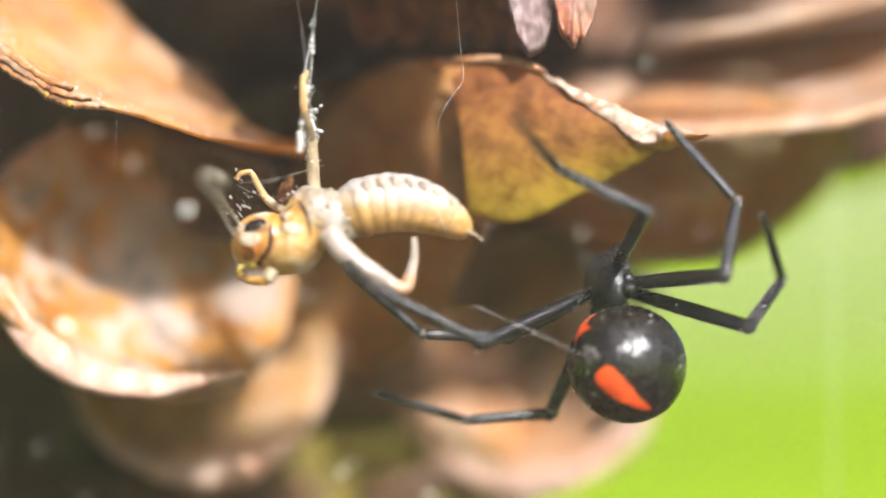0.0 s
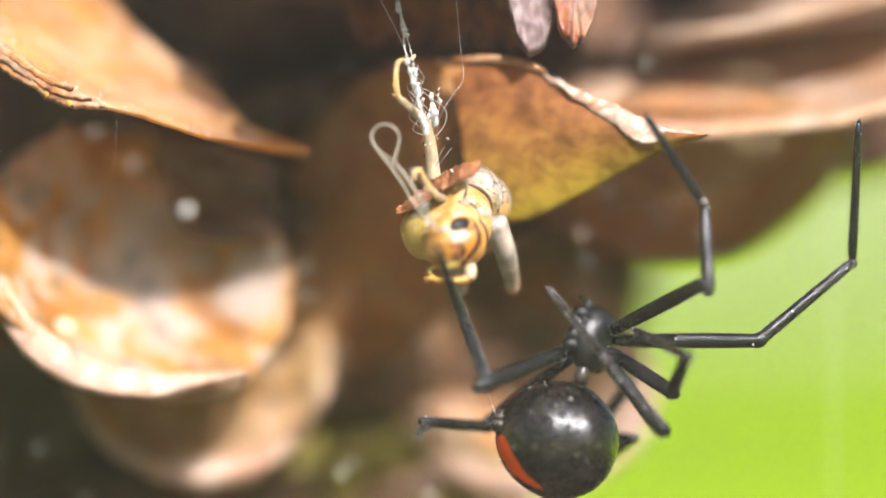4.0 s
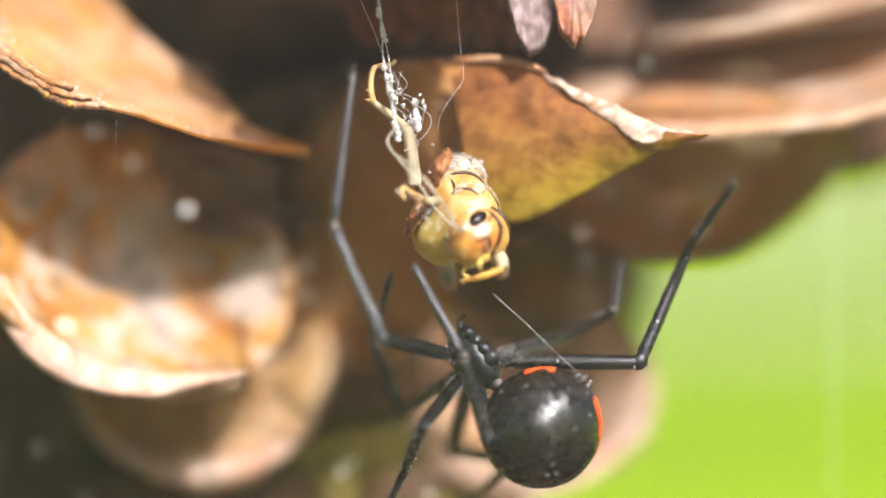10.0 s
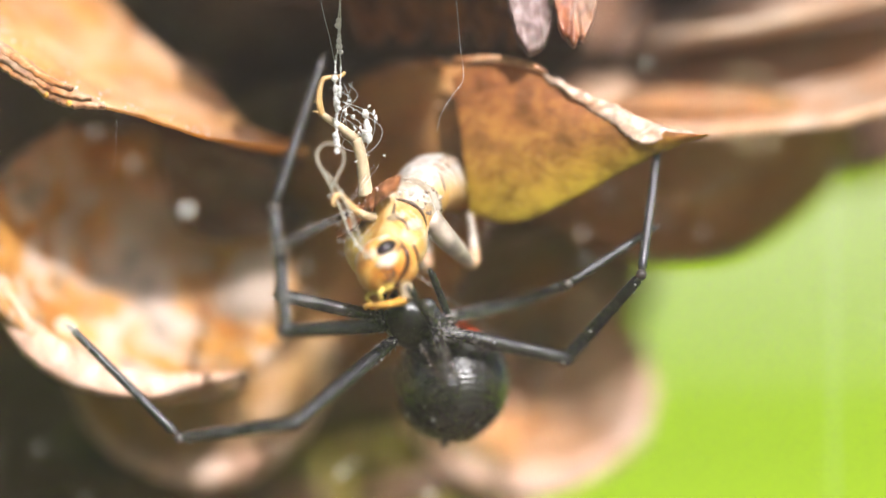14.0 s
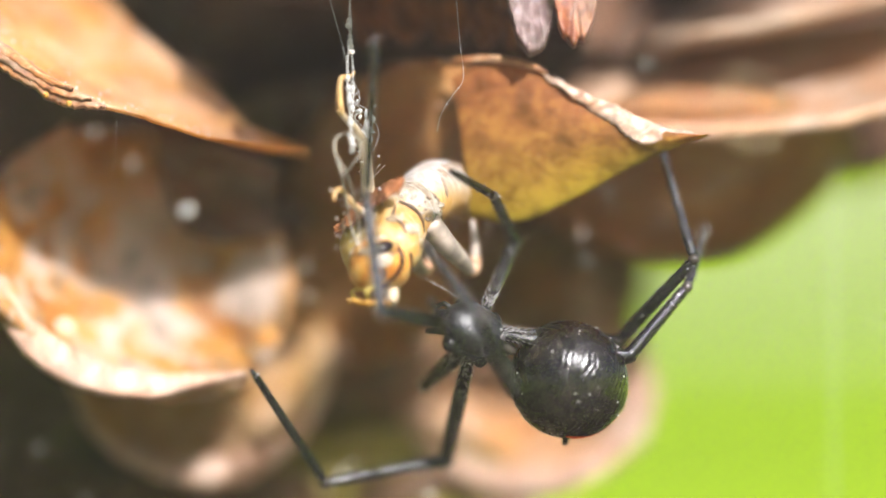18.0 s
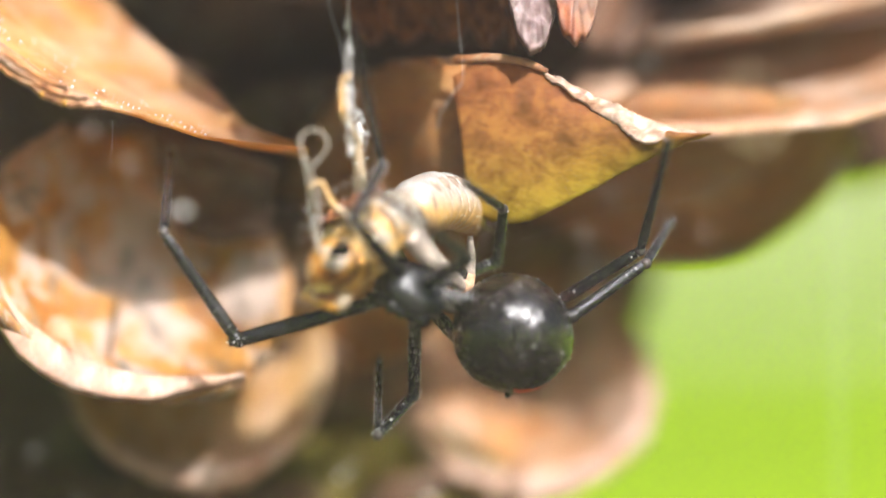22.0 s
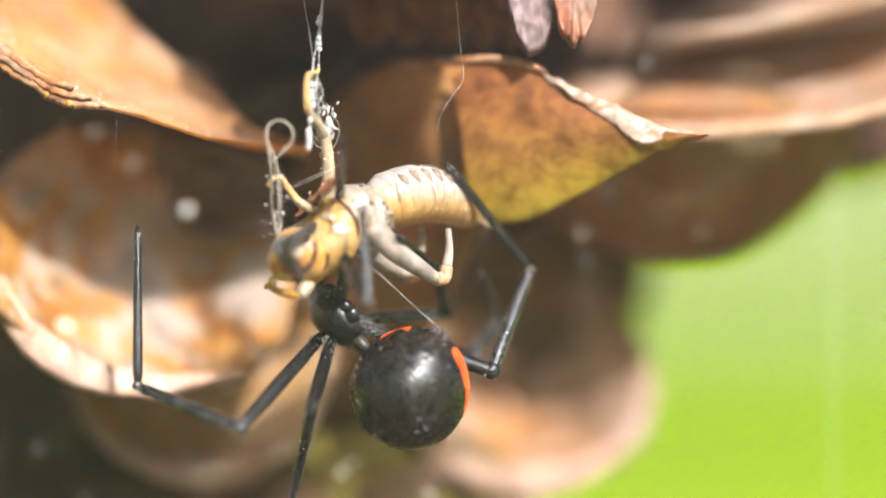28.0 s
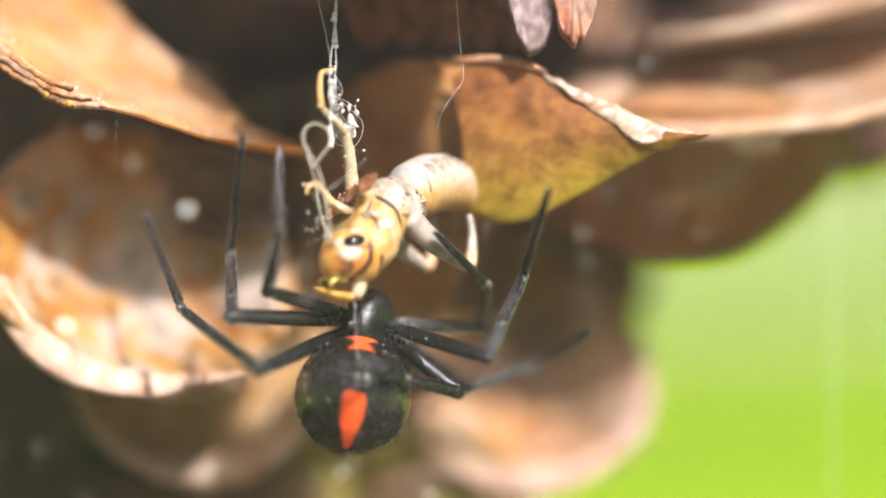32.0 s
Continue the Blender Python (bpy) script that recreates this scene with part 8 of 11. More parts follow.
    walk(legs['F'][1], [
        (0, mm(-6.3, 8.14, 0.68, 28, -60, 83)), (0.25, mm(-6.16, 2.45, -3.43, 27, -15, 95)), (0.5, mm(-6.02, -3.24, -7.54, 36, 29, 108)),
        (0.67, mm(-4.95, 0.8, -3.57, 32, -21, 92)), (0.83, mm(-3.88, 4.85, 0.39, 56, -70, 57)), (1, mm(-2.81, 8.9, 4.36, 174, -52, -70)),
        (1.5, mm(-1.45, 9.86, -1.77, -136, -82, -118)), (2, mm(-2.76, 9.86, -1.26, 78, -47, 28)), (2.5, mm(-1.9, 4.95, -8.59, 25, -57, 88)),
        (3, mm(-6.66, 1.97, -7.63, 24, -10, 108)), (3.5, mm(-7.73, 0.2, -6.84, 32, 18, 107)), (5.5, mm(-1.84, -1.41, -9.79, 32, -14, 145)),
        (6, mm(-2.91, -2.06, -9.4, 30, -11, 123)), (6.5, mm(0.04, -1.05, -9.83, 24, -16, 142)), (6.75, mm(-2.26, -0.47, -9.46, 34, -11, 96)),
        (7, mm(-4.57, 0.1, -9.08, 38, -1, 53)), (7.25, mm(-3.79, 4.8, -3.34, 69, -53, 22)), (7.5, mm(-3.02, 9.5, 2.39, 168, -47, -77)),
        (8, mm(-2.08, 9.82, 1.64, 166, -48, -75)), (8.25, mm(-1.42, 9.92, 0.11, -130, -59, -138)), (8.5, mm(-0.76, 10.03, -1.42, -88, -33, 179)),
        (9, mm(0.9, 8.89, 4.96, -179, -62, -102)), (9.5, mm(3.38, 9.08, 1.48, 158, -53, -80)), (10, mm(3.8, 8.72, 2.73, 132, -1, -51)),
        (10.5, mm(1.74, 9.59, 1.09, 124, 19, -64)), (11, mm(-2.03, 9.19, -2.75, 126, 2, -73)), (11.5, mm(-2.22, 8.81, -3.67, 127, 3, -71)),
        (12, mm(-7.71, 2.75, -5.4, 96, -4, -34)), (12.5, mm(-8.72, -2.54, -3.69, 84, -13, -20)), (13, mm(-9.81, -0.62, -0.88, 82, -7, -23)),
        (14, mm(-9.79, 0.44, -0.84, 82, -5, -24)), (14.5, mm(-9.81, -1.51, -1.19, 80, 3, -30)), (16.5, mm(-6.49, -3.15, -7.26, 93, -8, -53)),
        (17, mm(-4.35, 0.54, -8.77, 97, -23, -47)), (17.5, mm(-2.98, -4.49, -5.54, 59, -43, -30)), (18, mm(-1.62, -9.52, -2.31, 5, -47, 3)),
        (18.5, mm(-4.57, -8.74, -1.52, 9, -51, -1)), (19, mm(-6.27, -7.15, -2.62, 19, -65, -20)), (20, mm(-6.23, -7.07, -2.88, 20, -67, -18)),
        (21, mm(-6.62, -6.6, -3.09, 21, -65, -19)), (22, mm(-6.5, -6.73, -3.05, 19, -65, -18)), (23, mm(-6.79, -6.56, -2.9, 17, -66, -16)),
        (24, mm(-2.37, -9.53, -1.69, 9, -38, 1)), (24.5, mm(-4.99, -8.16, -2.48, 16, -30, 3)), (25, mm(-4.41, -9.07, -0.21, 7, -24, 13)),
        (25.5, mm(-4.39, -8.81, -1.48, 14, -3, -19)), (26.5, mm(-2.51, -2.41, -5.28, 62, -28, -44)), (27.5, mm(-0.64, 3.99, -9.07, 120, -23, -82)),
        (28, mm(-2.81, 4.06, -8.75, 127, -11, -82)), (29, mm(-1.53, 3.77, -9.16, 136, -15, -88)), (29.5, mm(-1.08, 5.32, -8.54, 153, -3, -89)),
        (29.67, mm(-0.28, 0.89, -3.59, 143, -51, -70)), (29.83, mm(0.53, -3.54, 1.36, 38, -69, 41)), (30, mm(1.33, -7.97, 6.32, 6, -25, 81)),
        (30.5, mm(3.23, -5.64, 7.94, 14, -10, 80)), (31, mm(4.99, -5.64, 6.84, 12, -10, 93)), (31.5, mm(4.32, -6.27, 6.71, 6, -14, 92)),
        (32, mm(3.74, -8.49, 3.98, 4, -30, 86)),
    ])
    walk(legs['F'][2], [
        (0, mm(-5.91, 11.19, 6.07, -137, -62, 40)), (0.5, mm(-7.69, 1.92, -10.54, -175, -8, 97)), (0.75, mm(-4.58, 3.6, -0.66, -167, -63, 76)),
        (1, mm(-1.46, 5.29, 9.21, -27, -57, -74)), (1.5, mm(-1.84, 9.13, 4.37, -19, -76, -80)), (2, mm(0.94, 11.85, 3.3, 175, -36, 92)),
        (2.5, mm(-1.76, 8.33, -3.39, 174, -3, 139)), (2.75, mm(-5.14, 8.06, -5, 158, 39, 94)), (3, mm(-8.51, 7.79, -6.61, 97, 45, 13)),
        (3.25, mm(-8.97, 6.81, -7.7, 122, 18, 57)), (3.5, mm(-9.43, 5.83, -8.79, 122, -17, 89)), (5.5, mm(-6.76, 2.04, -8.28, 86, -34, 160)),
        (6, mm(-6.26, 3.04, -8.27, 113, -23, 95)), (6.5, mm(-4.66, 2.6, -8.12, 112, -22, 98)), (7, mm(-0.8, 5.03, -9, 113, -35, 91)),
        (7.25, mm(-1.43, 5.22, -1.03, 129, -77, 63)), (7.5, mm(-2.05, 5.4, 6.95, -96, -57, -85)), (8, mm(-0.99, 5.82, 6.25, -100, -37, -82)),
        (8.5, mm(-5.96, 10.08, 1.95, 8, -59, 174)), (9, mm(0.29, 6.07, 10.45, -119, -40, -63)), (9.5, mm(4.06, 5.39, 6.41, -112, -22, -77)),
        (10, mm(7.68, 3.89, 2.86, -126, 12, -87)), (10.5, mm(4.28, 4.29, -0.9, -138, 3, -89)), (11, mm(-0.23, 3.26, -2.92, -132, -15, -78)),
        (11.5, mm(-0.23, 2.95, -3.98, -131, -24, -80)), (12, mm(-2.61, -0.74, -4.93, -168, -40, -23)), (12.25, mm(-2.83, -2.69, -3.63, -179, -4, -6)),
        (12.5, mm(-3.05, -4.64, -2.33, -179, 33, 7)), (13, mm(-4.16, -3.06, -0.14, 179, 19, 0)), (14, mm(-4.14, -2.06, -0.31, 179, 19, -2)),
        (14.5, mm(-4.45, -4.61, -1.47, 165, 45, -38)), (16.5, mm(-2.81, -8.07, -6.42, -172, -6, -38)), (17, mm(-0.44, -3.59, -6.31, -168, -31, -37)),
        (17.5, mm(1.09, -6.45, -2.05, 143, -46, -8)), (18, mm(2.62, -9.3, 2.21, 88, -37, 27)), (18.5, mm(-0.7, -8.79, 3.33, 88, -36, 29)),
        (19, mm(-3.85, -8.04, 3.01, 86, -39, 21)), (20, mm(-3.95, -7.83, 2.84, 84, -35, 27)), (21, mm(-4.11, -7.47, 2.51, 86, -39, 23)),
        (22, mm(-3.99, -7.54, 2.56, 86, -39, 23)), (23, mm(-4.39, -7.22, 2.78, 88, -43, 20)), (24, mm(2.53, -9.48, 2.11, 98, -25, 13)),
        (24.5, mm(0.38, -7.83, 0.6, 101, -35, 25)), (25, mm(1.09, -7.77, 2.34, 92, -20, 35)), (25.5, mm(1.45, -10.87, -1.17, 101, -6, -9)),
        (26.5, mm(0.82, -6.27, -3.92, 153, -28, -48)), (27.5, mm(0.18, -1.67, -6.67, -153, -9, -90)), (28, mm(-2.01, -1.97, -7.55, -148, -31, -81)),
        (29, mm(-1.28, -2.23, -7.61, -145, -31, -73)), (29.5, mm(-1, -0.86, -8.18, -135, -13, -59)), (29.67, mm(0.05, -1.38, -2.48, -175, -49, -22)),
        (29.83, mm(1.11, -1.89, 3.22, 115, -40, 44)), (30, mm(2.17, -2.4, 8.91, 85, 0, 70)), (30.5, mm(4.25, 0.37, 9.04, 89, 19, 75)),
        (31, mm(4.7, 0.46, 7.91, 94, 22, 89)), (31.5, mm(4.07, -0.27, 8.26, 88, 37, 85)), (32, mm(4.14, -3.14, 7.08, 88, 3, 88)),
    ])
    walk(legs['G'][0], [
        (0, mm(-0.26, 0.89, 0.76, -96, -47, 115)), (0.5, mm(0.04, 0.38, -0.23, -49, -22, 110)), (0.75, mm(0.42, -0.23, -0.28, -154, -83, -160)),
        (1, mm(0.8, -0.83, -0.32, 126, -20, -94)), (1.5, mm(0.03, -0.7, -0.41, 136, -25, -111)), (2, mm(0.28, -0.99, -0.1, 145, -47, -107)),
        (2.5, mm(0.51, -0.85, 0.45, 166, -77, -117)), (3, mm(0.12, -0.82, 0.72, -100, -71, 160)), (3.5, mm(-0.3, -0.91, 0.72, -145, -60, -147)),
        (5.5, mm(0.35, -0.44, 0.73, -53, -68, 118)), (6, mm(0.54, -0.58, 0.9, -56, -72, 117)), (6.5, mm(0.01, -0.42, 0.37, -99, -68, 161)),
        (7, mm(-0.04, -0.84, 0.54, -120, -68, 178)), (7.25, mm(-0.05, -0.82, -0.18, 154, -39, -112)), (7.5, mm(-0.06, -0.79, -0.9, 129, 7, -109)),
        (8, mm(0.07, -0.81, -0.88, 129, 18, -100)), (8.5, mm(-0.73, -0.42, -0.86, 150, 3, -146)), (8.75, mm(-0.11, 0.02, 0.06, 131, -33, -142)),
        (9, mm(0.51, 0.46, 0.98, 85, -63, -108)), (9.5, mm(0.53, 0.17, 0.82, 75, -54, -102)), (10, mm(-0.88, 0.69, 0.42, 99, -34, -159)),
        (10.5, mm(-0.44, 0.71, 0.86, 81, -51, -148)), (11, mm(-0.22, 0.68, 0.97, 82, -56, -138)), (11.5, mm(-0.44, 0.71, 0.86, 90, -51, -148)),
        (12, mm(-0.78, 0.6, 0.69, 111, -77, -135)), (12.5, mm(-0.62, 0.6, 0.83, -73, -77, 75)), (13, mm(-0.6, 0.49, 0.91, -50, -81, 50)),
        (14, mm(-0.83, -0.43, 0.75, 55, -59, -59)), (14.5, mm(-0.84, -0.77, 0.37, 68, -38, -93)), (16.5, mm(-1.17, -0.13, 0.21, 81, -40, -124)),
        (17, mm(-0.8, 0.54, 0.71, 104, -71, -135)), (18, mm(-0.89, 0.52, -0.04, -140, -43, 108)), (18.5, mm(0.11, -0.72, 0.41, -37, -73, -1)),
        (19, mm(-0.7, -0.41, 0.5, -165, -74, 122)), (20, mm(-0.41, -0.78, 0.62, -112, -85, 71)), (21, mm(-0.49, -0.46, 0.44, -161, -80, 120)),
        (22, mm(-0.41, -0.49, 0.44, -151, -82, 110)), (23, mm(-0.49, -0.62, 0.54, -153, -83, 112)), (24, mm(-0.59, -0.7, 0.65, -131, -83, 95)),
        (24.5, mm(0.14, -0.73, 0.37, -22, -70, -7)), (25, mm(0.31, -1.04, 0.51, 28, -34, -69)), (25.5, mm(-0.39, -0.9, 0.7, 42, -82, -85)),
        (26.5, mm(-0.18, -0.6, 0.1, 64, -40, -107)), (27.5, mm(0.02, -0.29, -0.49, 67, 2, -108)), (28, mm(0.37, -0.49, -0.53, 75, -4, -96)),
        (29, mm(0.78, -0.31, 0.18, 80, -30, -83)), (29.5, mm(0.03, 0.29, 1.17, 150, -77, -153)), (29.67, mm(-0.13, 0.31, 0.43, -99, -43, 110)),
        (29.83, mm(-0.29, 0.33, -0.31, -81, 7, 111)), (30, mm(-0.45, 0.36, -1.05, -47, 52, 138)), (30.5, mm(-0.44, 0.21, -1.09, -35, 57, 146)),
        (30.75, mm(-0.46, -0.23, -0.11, -22, 3, 165)), (31, mm(-0.48, -0.67, 0.87, -26, -51, 179)), (31.5, mm(-0.3, -0.6, 1, -4, -44, 144)),
        (32, mm(-0.45, -0.85, 0.72, -87, -43, -128)),
    ])
    walk(legs['G'][1], [
        (0, mm(-2.28, 5.17, 5.8, 102, -62, 72)), (0.5, mm(-2.16, 6.37, 2.42, 99, -34, 94)), (1, mm(0.3, -7.32, 1.98, -123, -85, -66)),
        (1.5, mm(-2.17, -6.57, 2.49, 78, -68, 99)), (2, mm(-1.1, -5.54, 4.92, 96, -44, 82)), (2.5, mm(-0.21, -2.23, 7.18, 91, -29, 98)),
        (3, mm(-1.95, -0.05, 7.27, 98, 9, 85)), (3.5, mm(-3.19, -2.8, 6.71, 108, -50, 77)), (5.5, mm(-0.85, 1.86, 7.13, 95, 5, 97)),
        (6, mm(-0.46, 1.36, 7.46, 92, -1, 95)), (6.5, mm(-2.47, 0.44, 6.76, 92, -0, 90)), (7, mm(-2.61, -0.76, 6.96, 92, 12, 75)),
        (7.25, mm(-2.44, -4.02, 2.59, 106, -51, 55)), (7.5, mm(-2.27, -7.29, -1.77, -129, -56, -73)), (8, mm(-1.12, -7.28, -3, -123, -51, -82)),
        (8.5, mm(-6.45, -4.28, -1.22, -99, -24, -92)), (9, mm(-0.45, -2.47, 7.17, -120, -5, -108)), (9.5, mm(-0.3, -3.81, 6.41, -123, 11, -104)),
        (10, mm(-6.24, -1.36, 4.28, -124, 9, -43)), (10.5, mm(-4.12, -1.56, 6.26, -130, 22, -51)), (11, mm(-3.09, -1.9, 6.7, -131, 2, -64)),
        (11.5, mm(-4.1, -1.55, 6.27, -130, -6, -73)), (11.75, mm(-2.99, -1.03, 6.85, -146, 28, -25)), (12, mm(-1.88, -0.51, 7.43, -116, 60, 48)),
        (12.25, mm(-1.05, 0.79, 7.5, -160, 32, 4)), (12.5, mm(-0.21, 2.1, 7.57, -175, -5, -9)), (13, mm(0.11, 1.34, 7.73, -174, 17, -3)),
        (13.5, mm(0.55, -1.04, 7.22, -164, 56, 13)), (14, mm(0.98, -3.43, 6.7, -67, 74, 113)), (14.25, mm(-0.07, -4.81, 5.68, -162, 42, 5)),
        (14.5, mm(-1.13, -6.19, 4.66, -163, -10, -15)), (15.5, mm(-2.65, -5.35, 4.66, -151, 27, -8)), (16.5, mm(-4.17, -4.5, 4.65, -122, 60, 18)),
        (17, mm(-2.37, -1.01, 7.26, -108, 62, 49)), (17.5, mm(-2.39, 2.16, 5.98, 164, 27, -22)), (18, mm(-2.41, 5.32, 4.69, 130, -31, -21)),
        (18.5, mm(2.11, -0.75, 7.02, 109, -47, 15)), (19, mm(-1.68, 1.15, 7.16, 117, -26, -9)), (20, mm(-0.23, -0.26, 7.51, 102, -39, 22)),
        (21, mm(-1.11, 0.61, 7.24, 108, -36, 12)), (22, mm(-0.73, 0.37, 7.29, 106, -38, 16)), (23, mm(-0.8, 0.16, 7.4, 104, -38, 17)),
        (24, mm(-0.67, 0.12, 7.52, 123, -22, -9)), (24.5, mm(2.51, -1.02, 6.85, 121, -47, 9)), (25, mm(2.38, -6.37, 4.39, 117, -31, 8)),
        (25.25, mm(1.03, -4.12, 5.97, 125, 1, -24)), (25.5, mm(-0.31, -1.87, 7.54, 114, 33, -57)), (26.5, mm(-1.22, -4.36, 3.39, 161, 5, -65)),
        (27.5, mm(-2.13, -6.86, -0.75, -149, -8, -90)), (28, mm(-0.3, -7.35, -0.05, -119, -26, -150)), (29, mm(1.5, -6.27, 3.6, -117, 4, -123)),
        (29.5, mm(-1.33, -0.41, 7.9, -99, -1, -79)), (29.67, mm(-2.1, 0.81, 3.11, -128, -42, -53)), (29.83, mm(-2.86, 2.03, -1.68, 162, -49, 17)),
        (30, mm(-3.63, 3.25, -6.47, 123, -13, 54)), (30.25, mm(-3.59, 2.8, -6.68, 113, -37, 89)), (30.5, mm(-3.56, 2.35, -6.88, 82, -48, 141)),
        (30.75, mm(-4.2, 0.89, -0.32, 122, -34, 84)), (31, mm(-4.84, -0.56, 6.24, 135, -4, 50)), (31.5, mm(-4.34, 2.33, 5.78, 122, -23, 84)),
        (32, mm(-3.57, -4.87, 5.39, 110, 4, 110)),
    ])
    walk(legs['G'][2], [
        (0, mm(-1.36, 7.92, 11.28, -77, -52, 2)), (0.25, mm(-1.93, 9.71, 8.57, -134, 3, 46)), (0.5, mm(-2.5, 11.51, 5.87, 177, 68, 27)),
        (0.75, mm(-1, 1.87, 7.02, -129, 24, 63)), (1, mm(0.5, -7.77, 8.16, -104, -24, 56)), (1.5, mm(-2.53, -4.31, 8.25, -112, -7, 64)),
        (2, mm(-0.49, -1.16, 9.26, -122, 12, 71)), (2.5, mm(-0.96, 3.14, 10.19, -144, 47, 58)), (3, mm(-1.41, 6.06, 6.33, -180, 62, 33)),
        (3.5, mm(-2.27, 1.09, 11.45, 125, 63, -22)), (5.5, mm(-1.57, 7.99, 6.58, 117, 70, -29)), (6, mm(-0.97, 7.54, 7.61, 167, 82, 19)),
        (6.5, mm(-2.47, 6.64, 6.8, 179, 44, 29)), (7, mm(-1.07, 5.11, 5.68, -168, 53, 39)), (7.25, mm(-1.18, -2.75, 4.53, -127, 14, 64)),
        (7.5, mm(-1.28, -10.6, 3.37, -101, -31, 61)), (8, mm(-0.61, -11.13, 1.83, -98, -27, 58)), (8.25, mm(-3.62, -10.53, 1.58, -111, 3, 38)),
        (8.5, mm(-6.63, -9.94, 1.32, -135, 25, 8)), (9, mm(-2.31, -8.36, 7.73, -93, 22, 28)), (9.5, mm(-1.81, -9.72, 5.27, -82, 49, 32)),
        (10, mm(-1.8, -5.56, 3.26, -95, 7, -20)), (10.5, mm(-0.48, -6, 3.92, -97, 29, -30)), (11, mm(-0.42, -7.49, 6.45, -85, 46, -2)),
        (11.5, mm(-2.26, -7.43, 6.91, -95, 39, -18)), (12, mm(0.22, 1.81, 2.07, -144, 21, -26)), (12.5, mm(5.89, 1.11, 8.11, -174, 72, -27)),
        (13, mm(6.02, 1.02, 5.89, 61, 82, -155)), (13.5, mm(3.17, -0.43, 3.31, -155, 42, -9)), (14, mm(0.32, -1.88, 0.74, -153, -13, -5)),
        (14.25, mm(2.55, -4.8, 3.24, -144, 46, 2)), (14.5, mm(4.78, -7.72, 5.73, -3, 71, 142)), (15.5, mm(1.79, -5.63, 2.52, -130, 62, -2)),
        (16.5, mm(-1.19, -3.54, -0.7, -131, 20, -24)), (17, mm(-0.45, 1.22, 1.8, -137, 19, -35)), (18, mm(2.55, 3.47, 7.92, 165, 21, -44)),
        (18.5, mm(6.2, 0.36, 11.54, 150, 49, -67)), (19, mm(3.81, 0.28, 9.9, 159, 45, -63)), (20, mm(4.24, 1.58, 11.39, 159, 48, -60)),
        (21, mm(3.81, 1.66, 10.87, 158, 48, -61)), (22, mm(3.97, 1.69, 11.12, 158, 48, -62)), (23, mm(3.83, 1.61, 11.26, 162, 44, -57)),
        (24, mm(5.02, -0.78, 9.81, 162, 55, -49)), (24.5, mm(6.67, -0.35, 11.4, 143, 60, -63)), (25, mm(7.64, -5.67, 7.59, 172, 16, -24)),
        (25.5, mm(2.53, -6.21, 4.14, 169, -24, -3)), (26.17, mm(0.96, -8.47, 2.8, -151, 7, -19)), (26.83, mm(-0.61, -10.73, 1.45, -109, 41, -9)),
        (27.5, mm(-2.18, -13, 0.11, -33, 53, 41)), (28, mm(-5.15, -10.13, 2.63, -80, 37, -14)), (29, mm(-1.83, -11.49, 3.2, -43, 58, 39)),
        (29.5, mm(-0.18, -6.5, 7.98, -57, 42, 19)), (29.67, mm(-0.15, -1.62, 3.64, 0, 12, 58)), (29.83, mm(-0.12, 3.26, -0.69, 39, -34, 60)),
        (30, mm(-0.1, 8.14, -5.03, 123, -61, 2)), (30.5, mm(-6.82, 4.95, -2.3, 132, -2, -37)), (31, mm(-0.84, 4.17, 6.66, 138, 17, 28)),
        (31.5, mm(-3.7, 7.99, 8.22, 127, 13, -21)), (31.75, mm(-4.71, 4.46, 6.57, 162, 28, 48)), (32, mm(-5.71, 0.93, 4.92, -171, 4, 111)),
    ])
